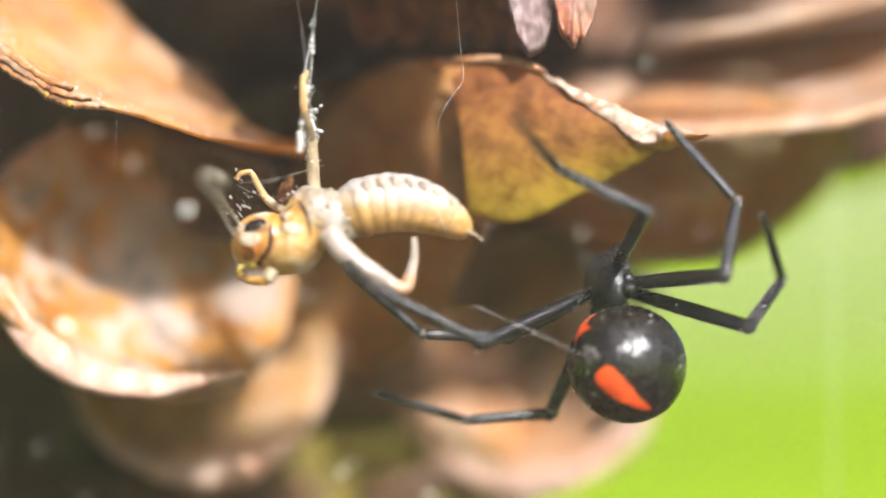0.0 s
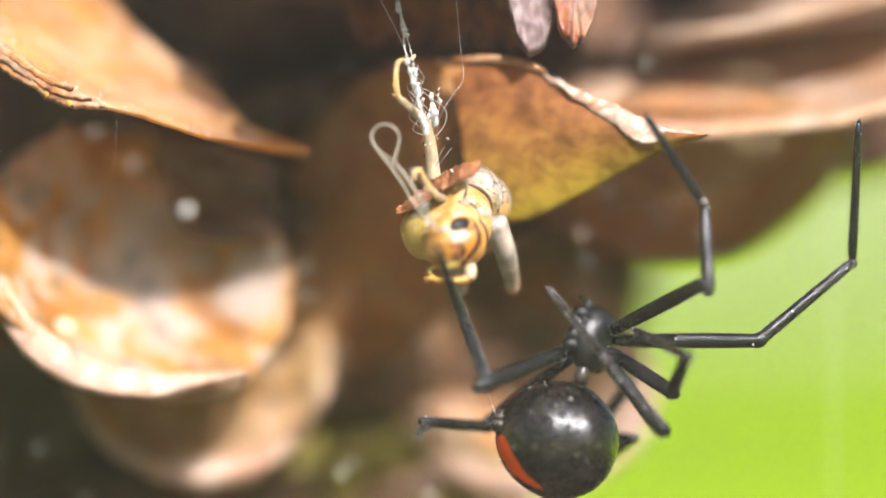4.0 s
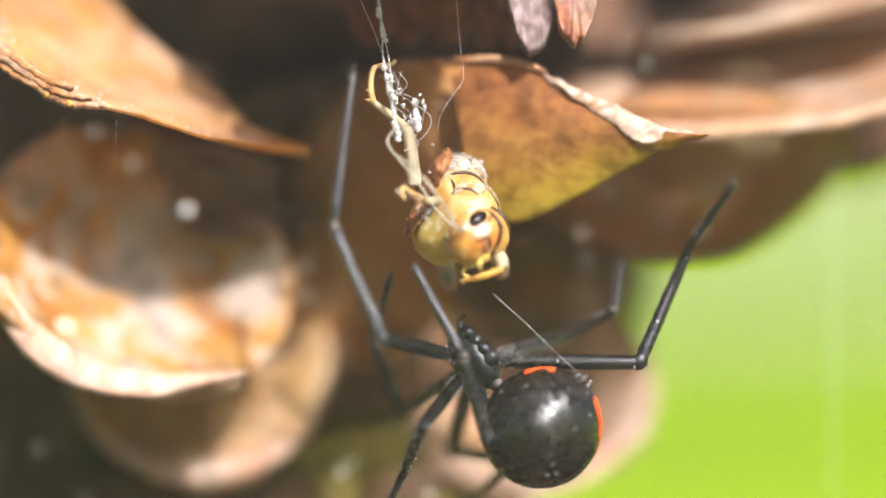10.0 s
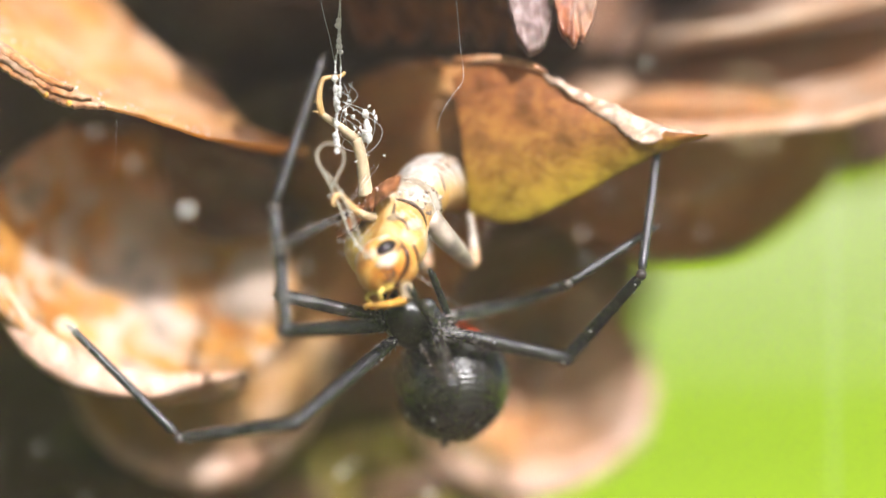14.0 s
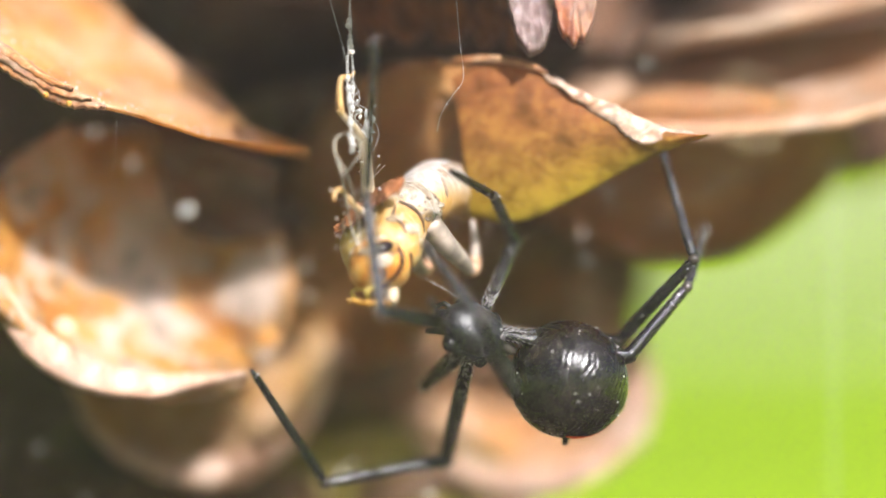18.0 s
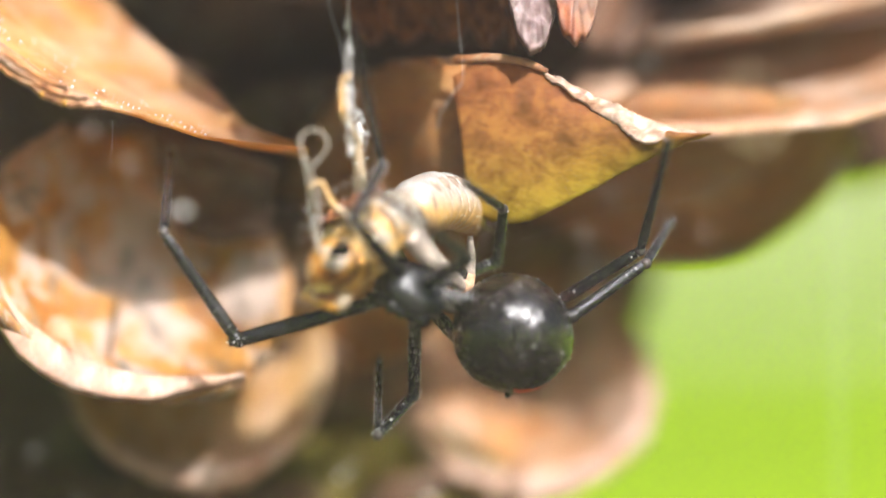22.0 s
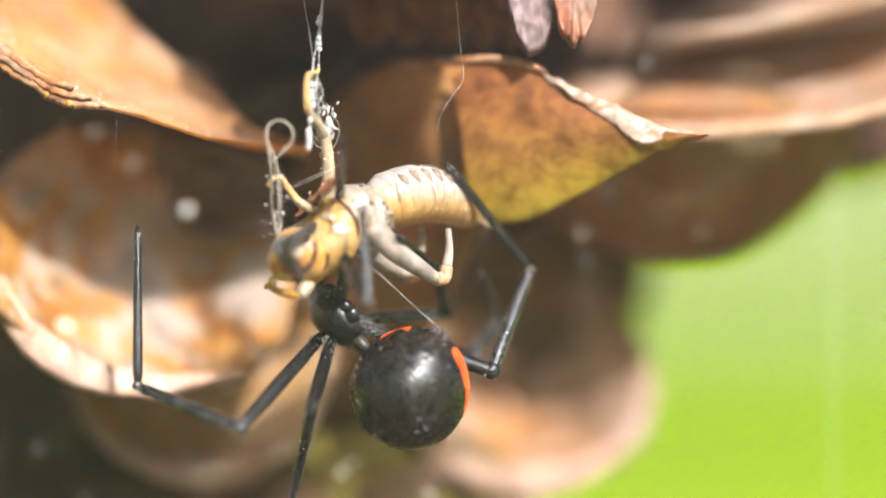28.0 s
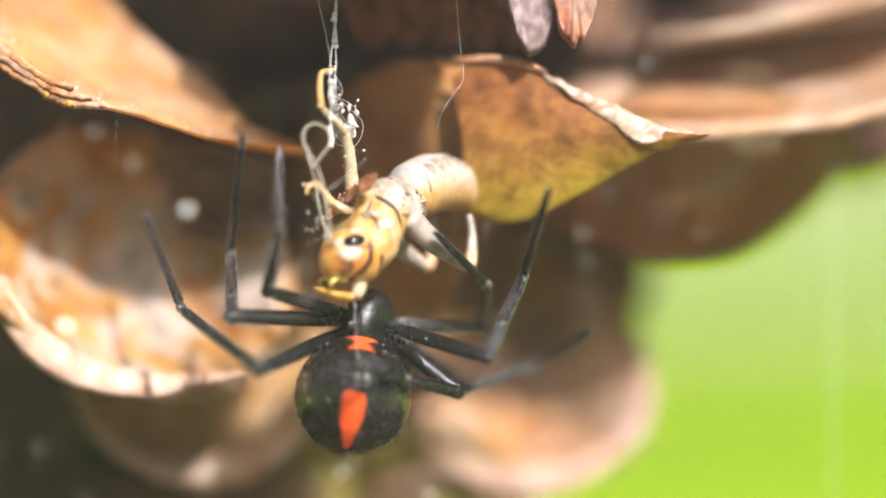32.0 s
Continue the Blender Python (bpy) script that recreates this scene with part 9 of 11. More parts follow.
    walk(legs['H'][0], [
        (0, mm(-0.89, 0.67, 0.03, 132, 30, 90)), (0.25, mm(-0.95, 0.22, -0.19, 149, 74, 117)), (0.5, mm(-1.01, -0.22, -0.42, -77, 57, -100)),
        (0.75, mm(-0.94, 0.23, -0.17, 146, 72, 114)), (1, mm(-0.88, 0.68, 0.08, 132, 26, 89)), (1.5, mm(-0.94, 0.58, -0.12, 136, 47, 98)),
        (2, mm(-0.99, 0.4, -0.34, 141, 68, 108)), (2.5, mm(-1.01, 0.04, -0.47, -96, 78, -124)), (3, mm(-1.02, -0.3, -0.35, -79, 50, -100)),
        (3.5, mm(-1.03, -0.39, -0.2, -85, 42, -102)), (5.5, mm(-1.01, -0.41, -0.25, -80, 40, -97)), (6, mm(-1.01, -0.35, -0.34, -77, 46, -97)),
        (6.5, mm(-1.01, -0.32, -0.35, -78, 49, -98)), (7, mm(-1.02, -0.23, -0.39, -80, 56, -102)), (7.25, mm(-0.95, 0.22, -0.12, 159, 72, 126)),
        (7.5, mm(-0.87, 0.68, 0.15, 138, 28, 93)), (8, mm(-0.86, 0.69, 0.2, 140, 25, 92)), (8.5, mm(-0.9, 0.57, -0.35, 117, 49, 84)),
        (9, mm(-0.83, 0.69, 0.28, 142, 20, 91)), (9.5, mm(-0.78, 0.7, 0.4, 143, 12, 88)), (10, mm(-0.55, 0.67, 0.7, 159, 3, 84)),
        (10.5, mm(-0.33, 0.65, 0.85, 171, 0, 79)), (11, mm(-0.5, 0.67, 0.74, 164, 4, 84)), (11.5, mm(-0.49, 0.67, 0.75, 163, 3, 84)),
        (12, mm(0.01, 0.98, 0.69, -161, -46, 85)), (12.5, mm(0.11, 1.15, 0.31, -129, -22, 77)), (13, mm(0.31, 1.15, 0.15, -122, -13, 67)),
        (14, mm(-0.1, 1.04, 0.6, -112, -52, 49)), (14.5, mm(0.08, 0.98, 0.68, -118, -52, 45)), (16.5, mm(0.38, 0.84, 0.77, -121, -67, 17)),
        (17, mm(0.16, 0.93, 0.74, -152, -64, 59)), (17.5, mm(-0.08, 0.98, 0.1, -170, 1, 95)), (18, mm(-0.32, 1.02, -0.53, -133, 62, 143)),
        (18.5, mm(0.92, 0.5, -0.59, 120, 39, 25)), (19, mm(0.9, 0.5, -0.62, 121, 40, 25)), (20, mm(0.88, 0.54, -0.62, 122, 40, 28)),
        (21, mm(0.88, 0.53, -0.62, 122, 40, 27)), (22, mm(0.9, 0.51, -0.61, 121, 40, 26)), (23, mm(0.89, 0.53, -0.61, 120, 43, 25)),
        (24, mm(0.87, 0.52, -0.65, 107, 64, 10)), (24.5, mm(0.96, 0.42, -0.59, 102, 56, 8)), (25, mm(0.27, 0.96, -0.67, -173, 75, 96)),
        (25.5, mm(0.45, 0.87, -0.7, 160, 61, 65)), (26.17, mm(0.32, 0.77, -0.12, 157, 5, 66)), (26.83, mm(0.2, 0.67, 0.47, 151, -50, 71)),
        (27.5, mm(0.07, 0.58, 1.05, -1, -73, -138)), (28, mm(-0.04, 0.62, 1.03, 12, -69, -145)), (29, mm(-0.17, 0.65, 0.99, 28, -65, -159)),
        (29.5, mm(-0.36, 0.52, 1.02, 43, -58, 180)), (29.75, mm(-0.61, 0.23, 0.09, 135, -34, 135)), (30, mm(-0.86, -0.07, -0.83, -170, 3, 147)),
        (30.5, mm(-0.74, -0.04, -0.95, -154, 8, 140)), (31, mm(-0.73, -0.09, -0.95, -151, 16, 145)), (31.5, mm(-0.59, 0.01, -1.05, -157, 21, 141)),
        (32, mm(-0.57, 0.33, -1, -173, 3, 133)),
    ])
    walk(legs['H'][1], [
        (0, mm(-0.94, 11.04, -5.94, -81, -6, -120)), (0.25, mm(-1.55, 2.2, -8.2, -57, -46, -120)), (0.5, mm(-2.16, -6.64, -10.46, 30, -73, 172)),
        (0.75, mm(-1.44, 2.41, -7.8, -58, -44, -120)), (1, mm(-0.72, 11.46, -5.14, -83, -3, -121)), (1.5, mm(-2.05, 8.68, -8.87, -75, -23, -118)),
        (2, mm(-2.37, 4.58, -11.47, -61, -41, -119)), (2.5, mm(-2.44, -2.08, -12.16, -29, -64, -137)), (3, mm(-2.34, -7.8, -9.59, 51, -73, 154)),
        (3.5, mm(-2.83, -9.17, -8.13, 84, -72, 125)), (5.5, mm(-2.12, -9.57, -7.88, 80, -68, 130)), (6, mm(-2.05, -8.6, -8.95, 63, -70, 144)),
        (6.5, mm(-2.18, -8.16, -9.31, 55, -71, 151)), (7, mm(-2.44, -6.76, -10.32, 31, -74, 172)), (7.25, mm(-1.92, 2.25, -7.87, -61, -47, -118)),
        (7.5, mm(-1.41, 11.26, -5.42, -88, -8, -120)), (8, mm(-1.33, 11.53, -4.85, -90, -6, -122)), (8.5, mm(-0.03, 8.3, -9.45, -61, -18, -123)),
        (9, mm(-1.08, 11.92, -3.87, -94, -3, -124)), (9.5, mm(-0.32, 12.41, -2.01, -100, 3, -128)), (10, mm(0.74, 12.56, 0.05, -118, 0, -134)),
        (10.5, mm(1.9, 12.41, 0.82, -130, -5, -139)), (11, mm(0.67, 12.56, -0.08, -121, -3, -134)), (11.5, mm(0.83, 12.55, 0.09, -121, -2, -134)),
        (11.67, mm(0.8, 11.47, 3.14, -137, -46, -90)), (11.83, mm(0.77, 10.4, 6.19, 152, -49, 3)), (12, mm(0.74, 9.33, 9.24, 133, -6, 50)),
        (12.5, mm(2.56, 11.99, 4.76, 140, 26, 59)), (13, mm(4.87, 11.87, 2.89, 141, 35, 51)), (14, mm(4.77, 6.59, 10.02, 158, 8, 93)),
        (14.5, mm(5.24, 6.17, 10.16, 161, 12, 71)), (16.5, mm(4.91, 2.19, 11.77, 148, 3, 27)), (17, mm(2.87, 5.41, 11.5, 142, 6, 59)),
        (18, mm(-4.78, 4.38, -11.12, 89, 12, 34)), (18.5, mm(9.4, 4.4, -8.08, 90, -14, -26)), (19, mm(9.21, 4.31, -8.34, 89, -16, -32)),
        (20, mm(8.96, 4.83, -8.33, 89, -13, -28)), (21, mm(9.02, 4.72, -8.33, 89, -14, -29)), (22, mm(9.18, 4.49, -8.28, 89, -14, -29)),
        (23, mm(8.83, 4.26, -8.75, 89, -13, -28)), (24, mm(6.06, 1.4, -11.4, 89, -9, -26)), (24.5, mm(7.54, 1.35, -10.55, 94, -15, -29)),
        (25, mm(-0.08, 4.11, -12.21, 90, 1, -11)), (25.5, mm(2.88, 6.14, -11.17, 91, 13, 5)), (26.5, mm(0.18, 2.18, 0.67, 134, 3, 8)),
        (27.5, mm(-2.51, -1.77, 12.5, 176, -5, 3)), (28, mm(-3.6, -1.83, 12.19, 169, -13, 18)), (29, mm(-4.81, -1.17, 11.87, 165, -19, 18)),
        (29.5, mm(-6.73, 0.53, 11.15, 168, -33, 11)), (29.67, mm(-8.14, 2.47, 6.97, 122, -8, 44)), (29.83, mm(-9.54, 4.41, 2.79, 89, 30, 53)),
        (30, mm(-10.94, 6.35, -1.39, 32, 64, 22)), (30.5, mm(-9.84, 7.56, -2.57, -32, 54, -37)), (31, mm(-10.15, 6.53, -4.21, -31, 50, -32)),
        (31.5, mm(-9.26, 7.06, -5.34, -26, 46, -32)), (32, mm(-8.73, 9.07, -1.58, 20, 55, 8)),
    ])
    walk(legs['H'][2], [
        (0, mm(-5.53, 3.12, -4.9, 120, 17, 81)), (0.25, mm(-5.15, -1.59, -3.27, 116, 62, 90)), (0.5, mm(-4.77, -6.29, -1.63, -79, 72, -94)),
        (0.75, mm(-5.14, -1.35, -3.16, 116, 60, 90)), (1, mm(-5.5, 3.58, -4.68, 120, 13, 80)), (1.5, mm(-6.01, 1.14, -5.33, 120, 34, 86)),
        (2, mm(-5.81, -1.53, -5.48, 116, 56, 88)), (2.5, mm(-5.39, -4.78, -3.86, 121, 85, 101)), (3, mm(-4.76, -6.62, -0.77, -84, 66, -96)),
        (3.5, mm(-4.43, -6.87, 0.65, -93, 58, -102)), (5.5, mm(-4.33, -6.9, 0.66, -86, 56, -94)), (6, mm(-4.59, -6.78, -0.27, -81, 62, -93)),
        (6.5, mm(-4.76, -6.74, -0.58, -82, 65, -94)), (7, mm(-4.99, -6.4, -1.47, -83, 72, -98)), (7.25, mm(-5.51, -1.51, -2.83, 123, 61, 95)),
        (7.5, mm(-6.03, 3.38, -4.19, 126, 16, 82)), (8, mm(-6.15, 3.73, -3.87, 128, 13, 81)), (8.5, mm(-4.83, 0.93, -6.67, 104, 33, 76)),
        (9, mm(-6.18, 4.26, -3.35, 131, 9, 79)), (9.5, mm(-5.95, 5.13, -2.54, 134, 0, 75)), (10, mm(-5.73, 5.98, 0.01, 151, -4, 69)),
        (10.5, mm(-5, 6.34, 1.62, 164, -4, 63)), (11, mm(-5.7, 5.92, 0.43, 156, -2, 69)), (11.5, mm(-5.61, 5.96, 0.45, 156, -3, 68)),
        (12, mm(6.61, 16.37, 10.23, 157, 9, 46)), (12.5, mm(6.87, 19.1, 0.76, 145, 44, 35)), (13, mm(9.58, 17.78, -2.39, 128, 58, 8)),
        (14, mm(4.27, 15.69, 8.66, 157, 39, 45)), (14.5, mm(8.13, 14.73, 8.31, 152, 52, 22)), (16.5, mm(13.14, 6.32, 11.32, 157, 29, 4)),
        (17, mm(7.66, 13.23, 10.5, 154, 17, 16)), (17.5, mm(5.17, 11.32, -1.3, 111, -1, -8)), (18, mm(2.69, 9.41, -13.1, 74, -29, -15)),
        (18.25, mm(10.07, 4.93, -9.51, 83, 3, -49)), (18.5, mm(17.45, 0.46, -5.91, 71, 34, -86)), (19, mm(16.71, -0.43, -5.85, 73, 29, -92)),
        (20, mm(16.87, 0.59, -6.2, 73, 24, -88)), (21, mm(16.89, 0.43, -6.18, 73, 26, -89)), (22, mm(16.98, 0.11, -6.08, 73, 28, -90)),
        (23, mm(16.79, 0.11, -6.63, 74, 20, -87)), (24, mm(14.27, -2.53, -9.94, 67, -25, -46)), (24.5, mm(15.31, -3.02, -8.2, 78, -31, -64)),
        (25, mm(8.97, 2.36, -12.41, 66, -14, -33)), (25.5, mm(11.83, 7, -13.19, 64, -22, -33)), (26.5, mm(9.24, 2.89, 0.08, 112, 11, -49)),
        (27.5, mm(6.65, -1.22, 13.34, 168, 44, -31)), (28, mm(4.96, 0.93, 14.21, 165, 34, -33)), (29, mm(3.46, 1.58, 14.87, 169, 30, -25)),
        (29.5, mm(0.87, 2.06, 16.13, 175, 8, -58)), (29.67, mm(-1.81, 4, 7.54, 130, -7, -42)), (29.83, mm(-4.48, 5.95, -1.06, 82, -5, -19)),
        (30, mm(-7.16, 7.9, -9.66, 37, 12, -5)), (30.5, mm(-5.5, 4.25, -10, 12, 35, -26)), (31, mm(-5.1, 3.33, -11.23, 5, 40, -31)),
        (31.25, mm(-4.47, 3.53, -11.62, 65, 43, 52)), (31.5, mm(-3.84, 3.72, -12.01, 86, 3, 101)), (31.75, mm(-3.64, 6.75, -10.55, 79, 26, 54)),
        (32, mm(-3.44, 9.79, -9.09, 52, 35, -6)),
    ])
    walk(legs['I'][0], [
        (0, mm(-0.87, -0.01, -0.7, 126, 56, 90)), (0.25, mm(-0.76, -0.45, -0.23, -74, 78, -100)), (0.5, mm(-0.64, -0.89, 0.23, -71, 33, -85)),
        (0.75, mm(-0.76, -0.41, -0.23, -76, 80, -102)), (1, mm(-0.87, 0.06, -0.7, 126, 52, 88)), (1.5, mm(-0.89, -0.28, -0.62, 136, 73, 103)),
        (2, mm(-0.82, -0.58, -0.48, -86, 84, -113)), (2.5, mm(-0.73, -0.84, -0.11, -69, 54, -89)), (3, mm(-0.6, -0.87, 0.35, -75, 27, -85)),
        (3.5, mm(-0.51, -0.84, 0.53, -82, 19, -85)), (5.5, mm(-0.54, -0.82, 0.53, -78, 16, -83)), (6, mm(-0.59, -0.86, 0.42, -74, 22, -83)),
        (6.5, mm(-0.6, -0.87, 0.38, -74, 25, -84)), (7, mm(-0.63, -0.88, 0.26, -73, 32, -86)), (7.25, mm(-0.79, -0.43, -0.17, -92, 77, -118)),
        (7.5, mm(-0.94, 0.02, -0.6, 136, 54, 97)), (8, mm(-0.95, 0.07, -0.58, 138, 51, 98)), (8.5, mm(-0.73, -0.32, -0.79, 89, 73, 58)),
        (9, mm(-0.97, 0.14, -0.54, 140, 46, 97)), (9.5, mm(-0.96, 0.29, -0.49, 140, 38, 93)), (10, mm(-1.01, 0.45, -0.16, 157, 26, 97)),
        (10.5, mm(-0.98, 0.53, 0.09, 169, 20, 97)), (11, mm(-1.02, 0.44, -0.07, 163, 26, 99)), (11.5, mm(-1.02, 0.45, -0.07, 162, 25, 98)),
        (12, mm(-1.07, -0.16, 0.25, -163, 34, 151)), (12.5, mm(-0.78, -0.53, 0.59, -151, 19, -178)), (13, mm(-0.75, -0.5, 0.64, -152, 14, 179)),
        (14, mm(-0.76, -0.48, 0.64, -152, 14, 178)), (14.5, mm(-0.8, -0.3, 0.71, -151, 10, 165)), (16.5, mm(-1.01, 0.12, 0.44, -162, 22, 134)),
        (17, mm(-1.07, -0.05, 0.29, -165, 30, 143)), (17.5, mm(-1.03, 0.22, 0.15, -121, 47, 164)), (18, mm(-0.99, 0.49, 0.01, -66, 45, -163)),
        (18.5, mm(-1, 0.46, 0.02, -67, 44, -162)), (19, mm(-0.95, 0.57, -0.05, -62, 46, -165)), (20, mm(-0.98, 0.54, -0.04, -63, 46, -163)),
        (21, mm(-0.97, 0.54, -0.03, -63, 46, -164)), (22, mm(-0.95, 0.53, -0.03, -63, 46, -164)), (23, mm(-0.97, 0.54, -0.05, -63, 47, -163)),
        (24, mm(-1, 0.46, 0.08, -69, 41, -163)), (24.5, mm(-1.04, 0.32, 0.2, -77, 38, -160)), (25, mm(-1.03, 0.38, 0.13, -73, 40, -161)),
        (25.5, mm(-1.02, 0.41, 0.14, -72, 39, -162)), (26.5, mm(-1.01, 0.46, 0.1, -142, 53, 137)), (27.5, mm(-1, 0.5, 0.05, 168, 22, 98)),
        (28, mm(-1.02, 0.43, -0.1, 161, 27, 99)), (29, mm(-1.01, 0.39, -0.26, 152, 30, 97)), (29.5, mm(-0.88, 0.49, -0.49, 133, 24, 85)),
        (29.67, mm(-0.78, 0.07, -0.14, 136, 73, 101)), (29.83, mm(-0.67, -0.35, 0.21, -69, 57, -92)), (30, mm(-0.57, -0.78, 0.56, -72, 8, -80)),
        (30.5, mm(-0.41, -0.64, 0.82, -84, -4, -76)), (31, mm(-0.39, -0.6, 0.86, -85, -7, -74)), (31.5, mm(-0.48, -0.64, 0.78, -79, -5, -76)),
        (32, mm(-0.58, -0.8, 0.52, -72, 12, -80)),
    ])
    walk(legs['I'][1], [
        (0, mm(-0.84, 3.68, -6.23, -96, -23, -166)), (0.25, mm(-0.5, -1.39, -4.8, -41, -18, 172)), (0.5, mm(-0.16, -6.46, -3.37, 7, 2, 162)),
        (0.75, mm(-0.46, -1.16, -4.66, -44, -19, 172)), (1, mm(-0.76, 4.13, -5.95, -102, -23, -163)), (1.5, mm(-1.33, 1.59, -6.98, -73, -13, 177)),
        (2, mm(-1.1, -1.22, -7.1, -50, -7, 170)), (2.5, mm(-0.64, -4.71, -5.51, -20, 1, 166)), (3, mm(-0.08, -6.79, -2.64, 7, 10, 167)),
        (3.5, mm(0.05, -7.09, -1.67, 17, 19, 176)), (5.5, mm(0.28, -7.15, -1.34, 16, 12, 166)), (6, mm(0.11, -6.98, -2.09, 9, 7, 163)),
        (6.5, mm(0.02, -6.88, -2.39, 7, 9, 165)), (7, mm(-0.23, -6.49, -3.29, 0, 10, 168)), (7.25, mm(-0.84, -1.29, -4.63, -48, -8, 172)),
        (7.5, mm(-1.44, 3.91, -5.98, -99, -16, -172)), (8, mm(-1.51, 4.21, -5.75, -102, -15, -172)), (8.5, mm(0.26, 1.3, -7.16, -73, -32, -178)),
        (9, mm(-1.54, 4.71, -5.34, -109, -17, -170)), (9.5, mm(-1.28, 5.55, -4.54, -121, -18, -161)), (10, mm(-1.69, 6.36, -3.12, -136, -9, -161)),
        (10.5, mm(-1.69, 6.73, -2.22, -144, -1, -165)), (11, mm(-1.98, 6.33, -3, -138, -3, -170)), (11.5, mm(-1.89, 6.39, -2.93, -138, -4, -166)),
        (12, mm(-5.89, 2.52, -3.46, -119, 22, 165)), (12.5, mm(-7.07, -0.73, -1.56, -115, 13, 169)), (13, mm(-7.2, -0.43, -0.99, -114, 10, 171)),
        (14, mm(-7.21, -0.28, -0.99, -114, 11, 171)), (14.5, mm(-7.13, 1.4, -0.41, -109, 16, 175)), (16.5, mm(-5.27, 4.57, -2.07, -105, 4, -174)),
        (17, mm(-5.67, 3.4, -3.05, -103, 7, 179)), (17.5, mm(-5.59, 1.23, -3.85, -63, 11, -172)), (18, mm(-5.51, -0.94, -4.66, -23, 9, -163)),
        (18.5, mm(-5.54, -1, -4.61, -24, 10, -163)), (19, mm(-5.39, -0.66, -4.85, -19, 10, -159)), (20, mm(-5.41, -0.78, -4.82, -21, 7, -163)),
        (21, mm(-5.41, -0.78, -4.8, -21, 8, -162)), (22, mm(-5.41, -0.78, -4.79, -20, 9, -161)), (23, mm(-5.36, -0.76, -4.87, -21, 4, -164)),
        (24, mm(-5.79, -1.02, -4.28, -24, 22, -154)), (24.5, mm(-5.96, -1.43, -3.93, -34, 27, -157)), (25, mm(-5.82, -1.24, -4.18, -30, 22, -158)),
        (25.5, mm(-5.91, -1.17, -4.07, -27, 26, -154)), (26.5, mm(-3.88, 2.72, -3.26, -74, 13, -166)), (27.5, mm(-1.85, 6.61, -2.44, -117, -4, -165)),
        (28, mm(-1.93, 6.31, -3.09, -111, -8, -165)), (29, mm(-1.7, 6.09, -3.62, -107, -15, -160)), (29.5, mm(-0.33, 6.54, -3.2, -109, -20, -156)),
        (29.67, mm(-0.01, 1.94, -2.26, -49, -31, 178)), (29.83, mm(0.31, -2.65, -1.33, 9, -16, 154)), (30, mm(0.62, -7.25, -0.4, 58, 9, 153)),
        (30.5, mm(1.23, -7.07, 1.26, 75, 19, 162)), (31, mm(1.39, -6.96, 1.62, 78, 18, 162)), (31.5, mm(1.12, -7.06, 1.39, 72, 15, 156)),
        (32, mm(0.52, -7.21, -0.86, 55, 8, 154)),
    ])
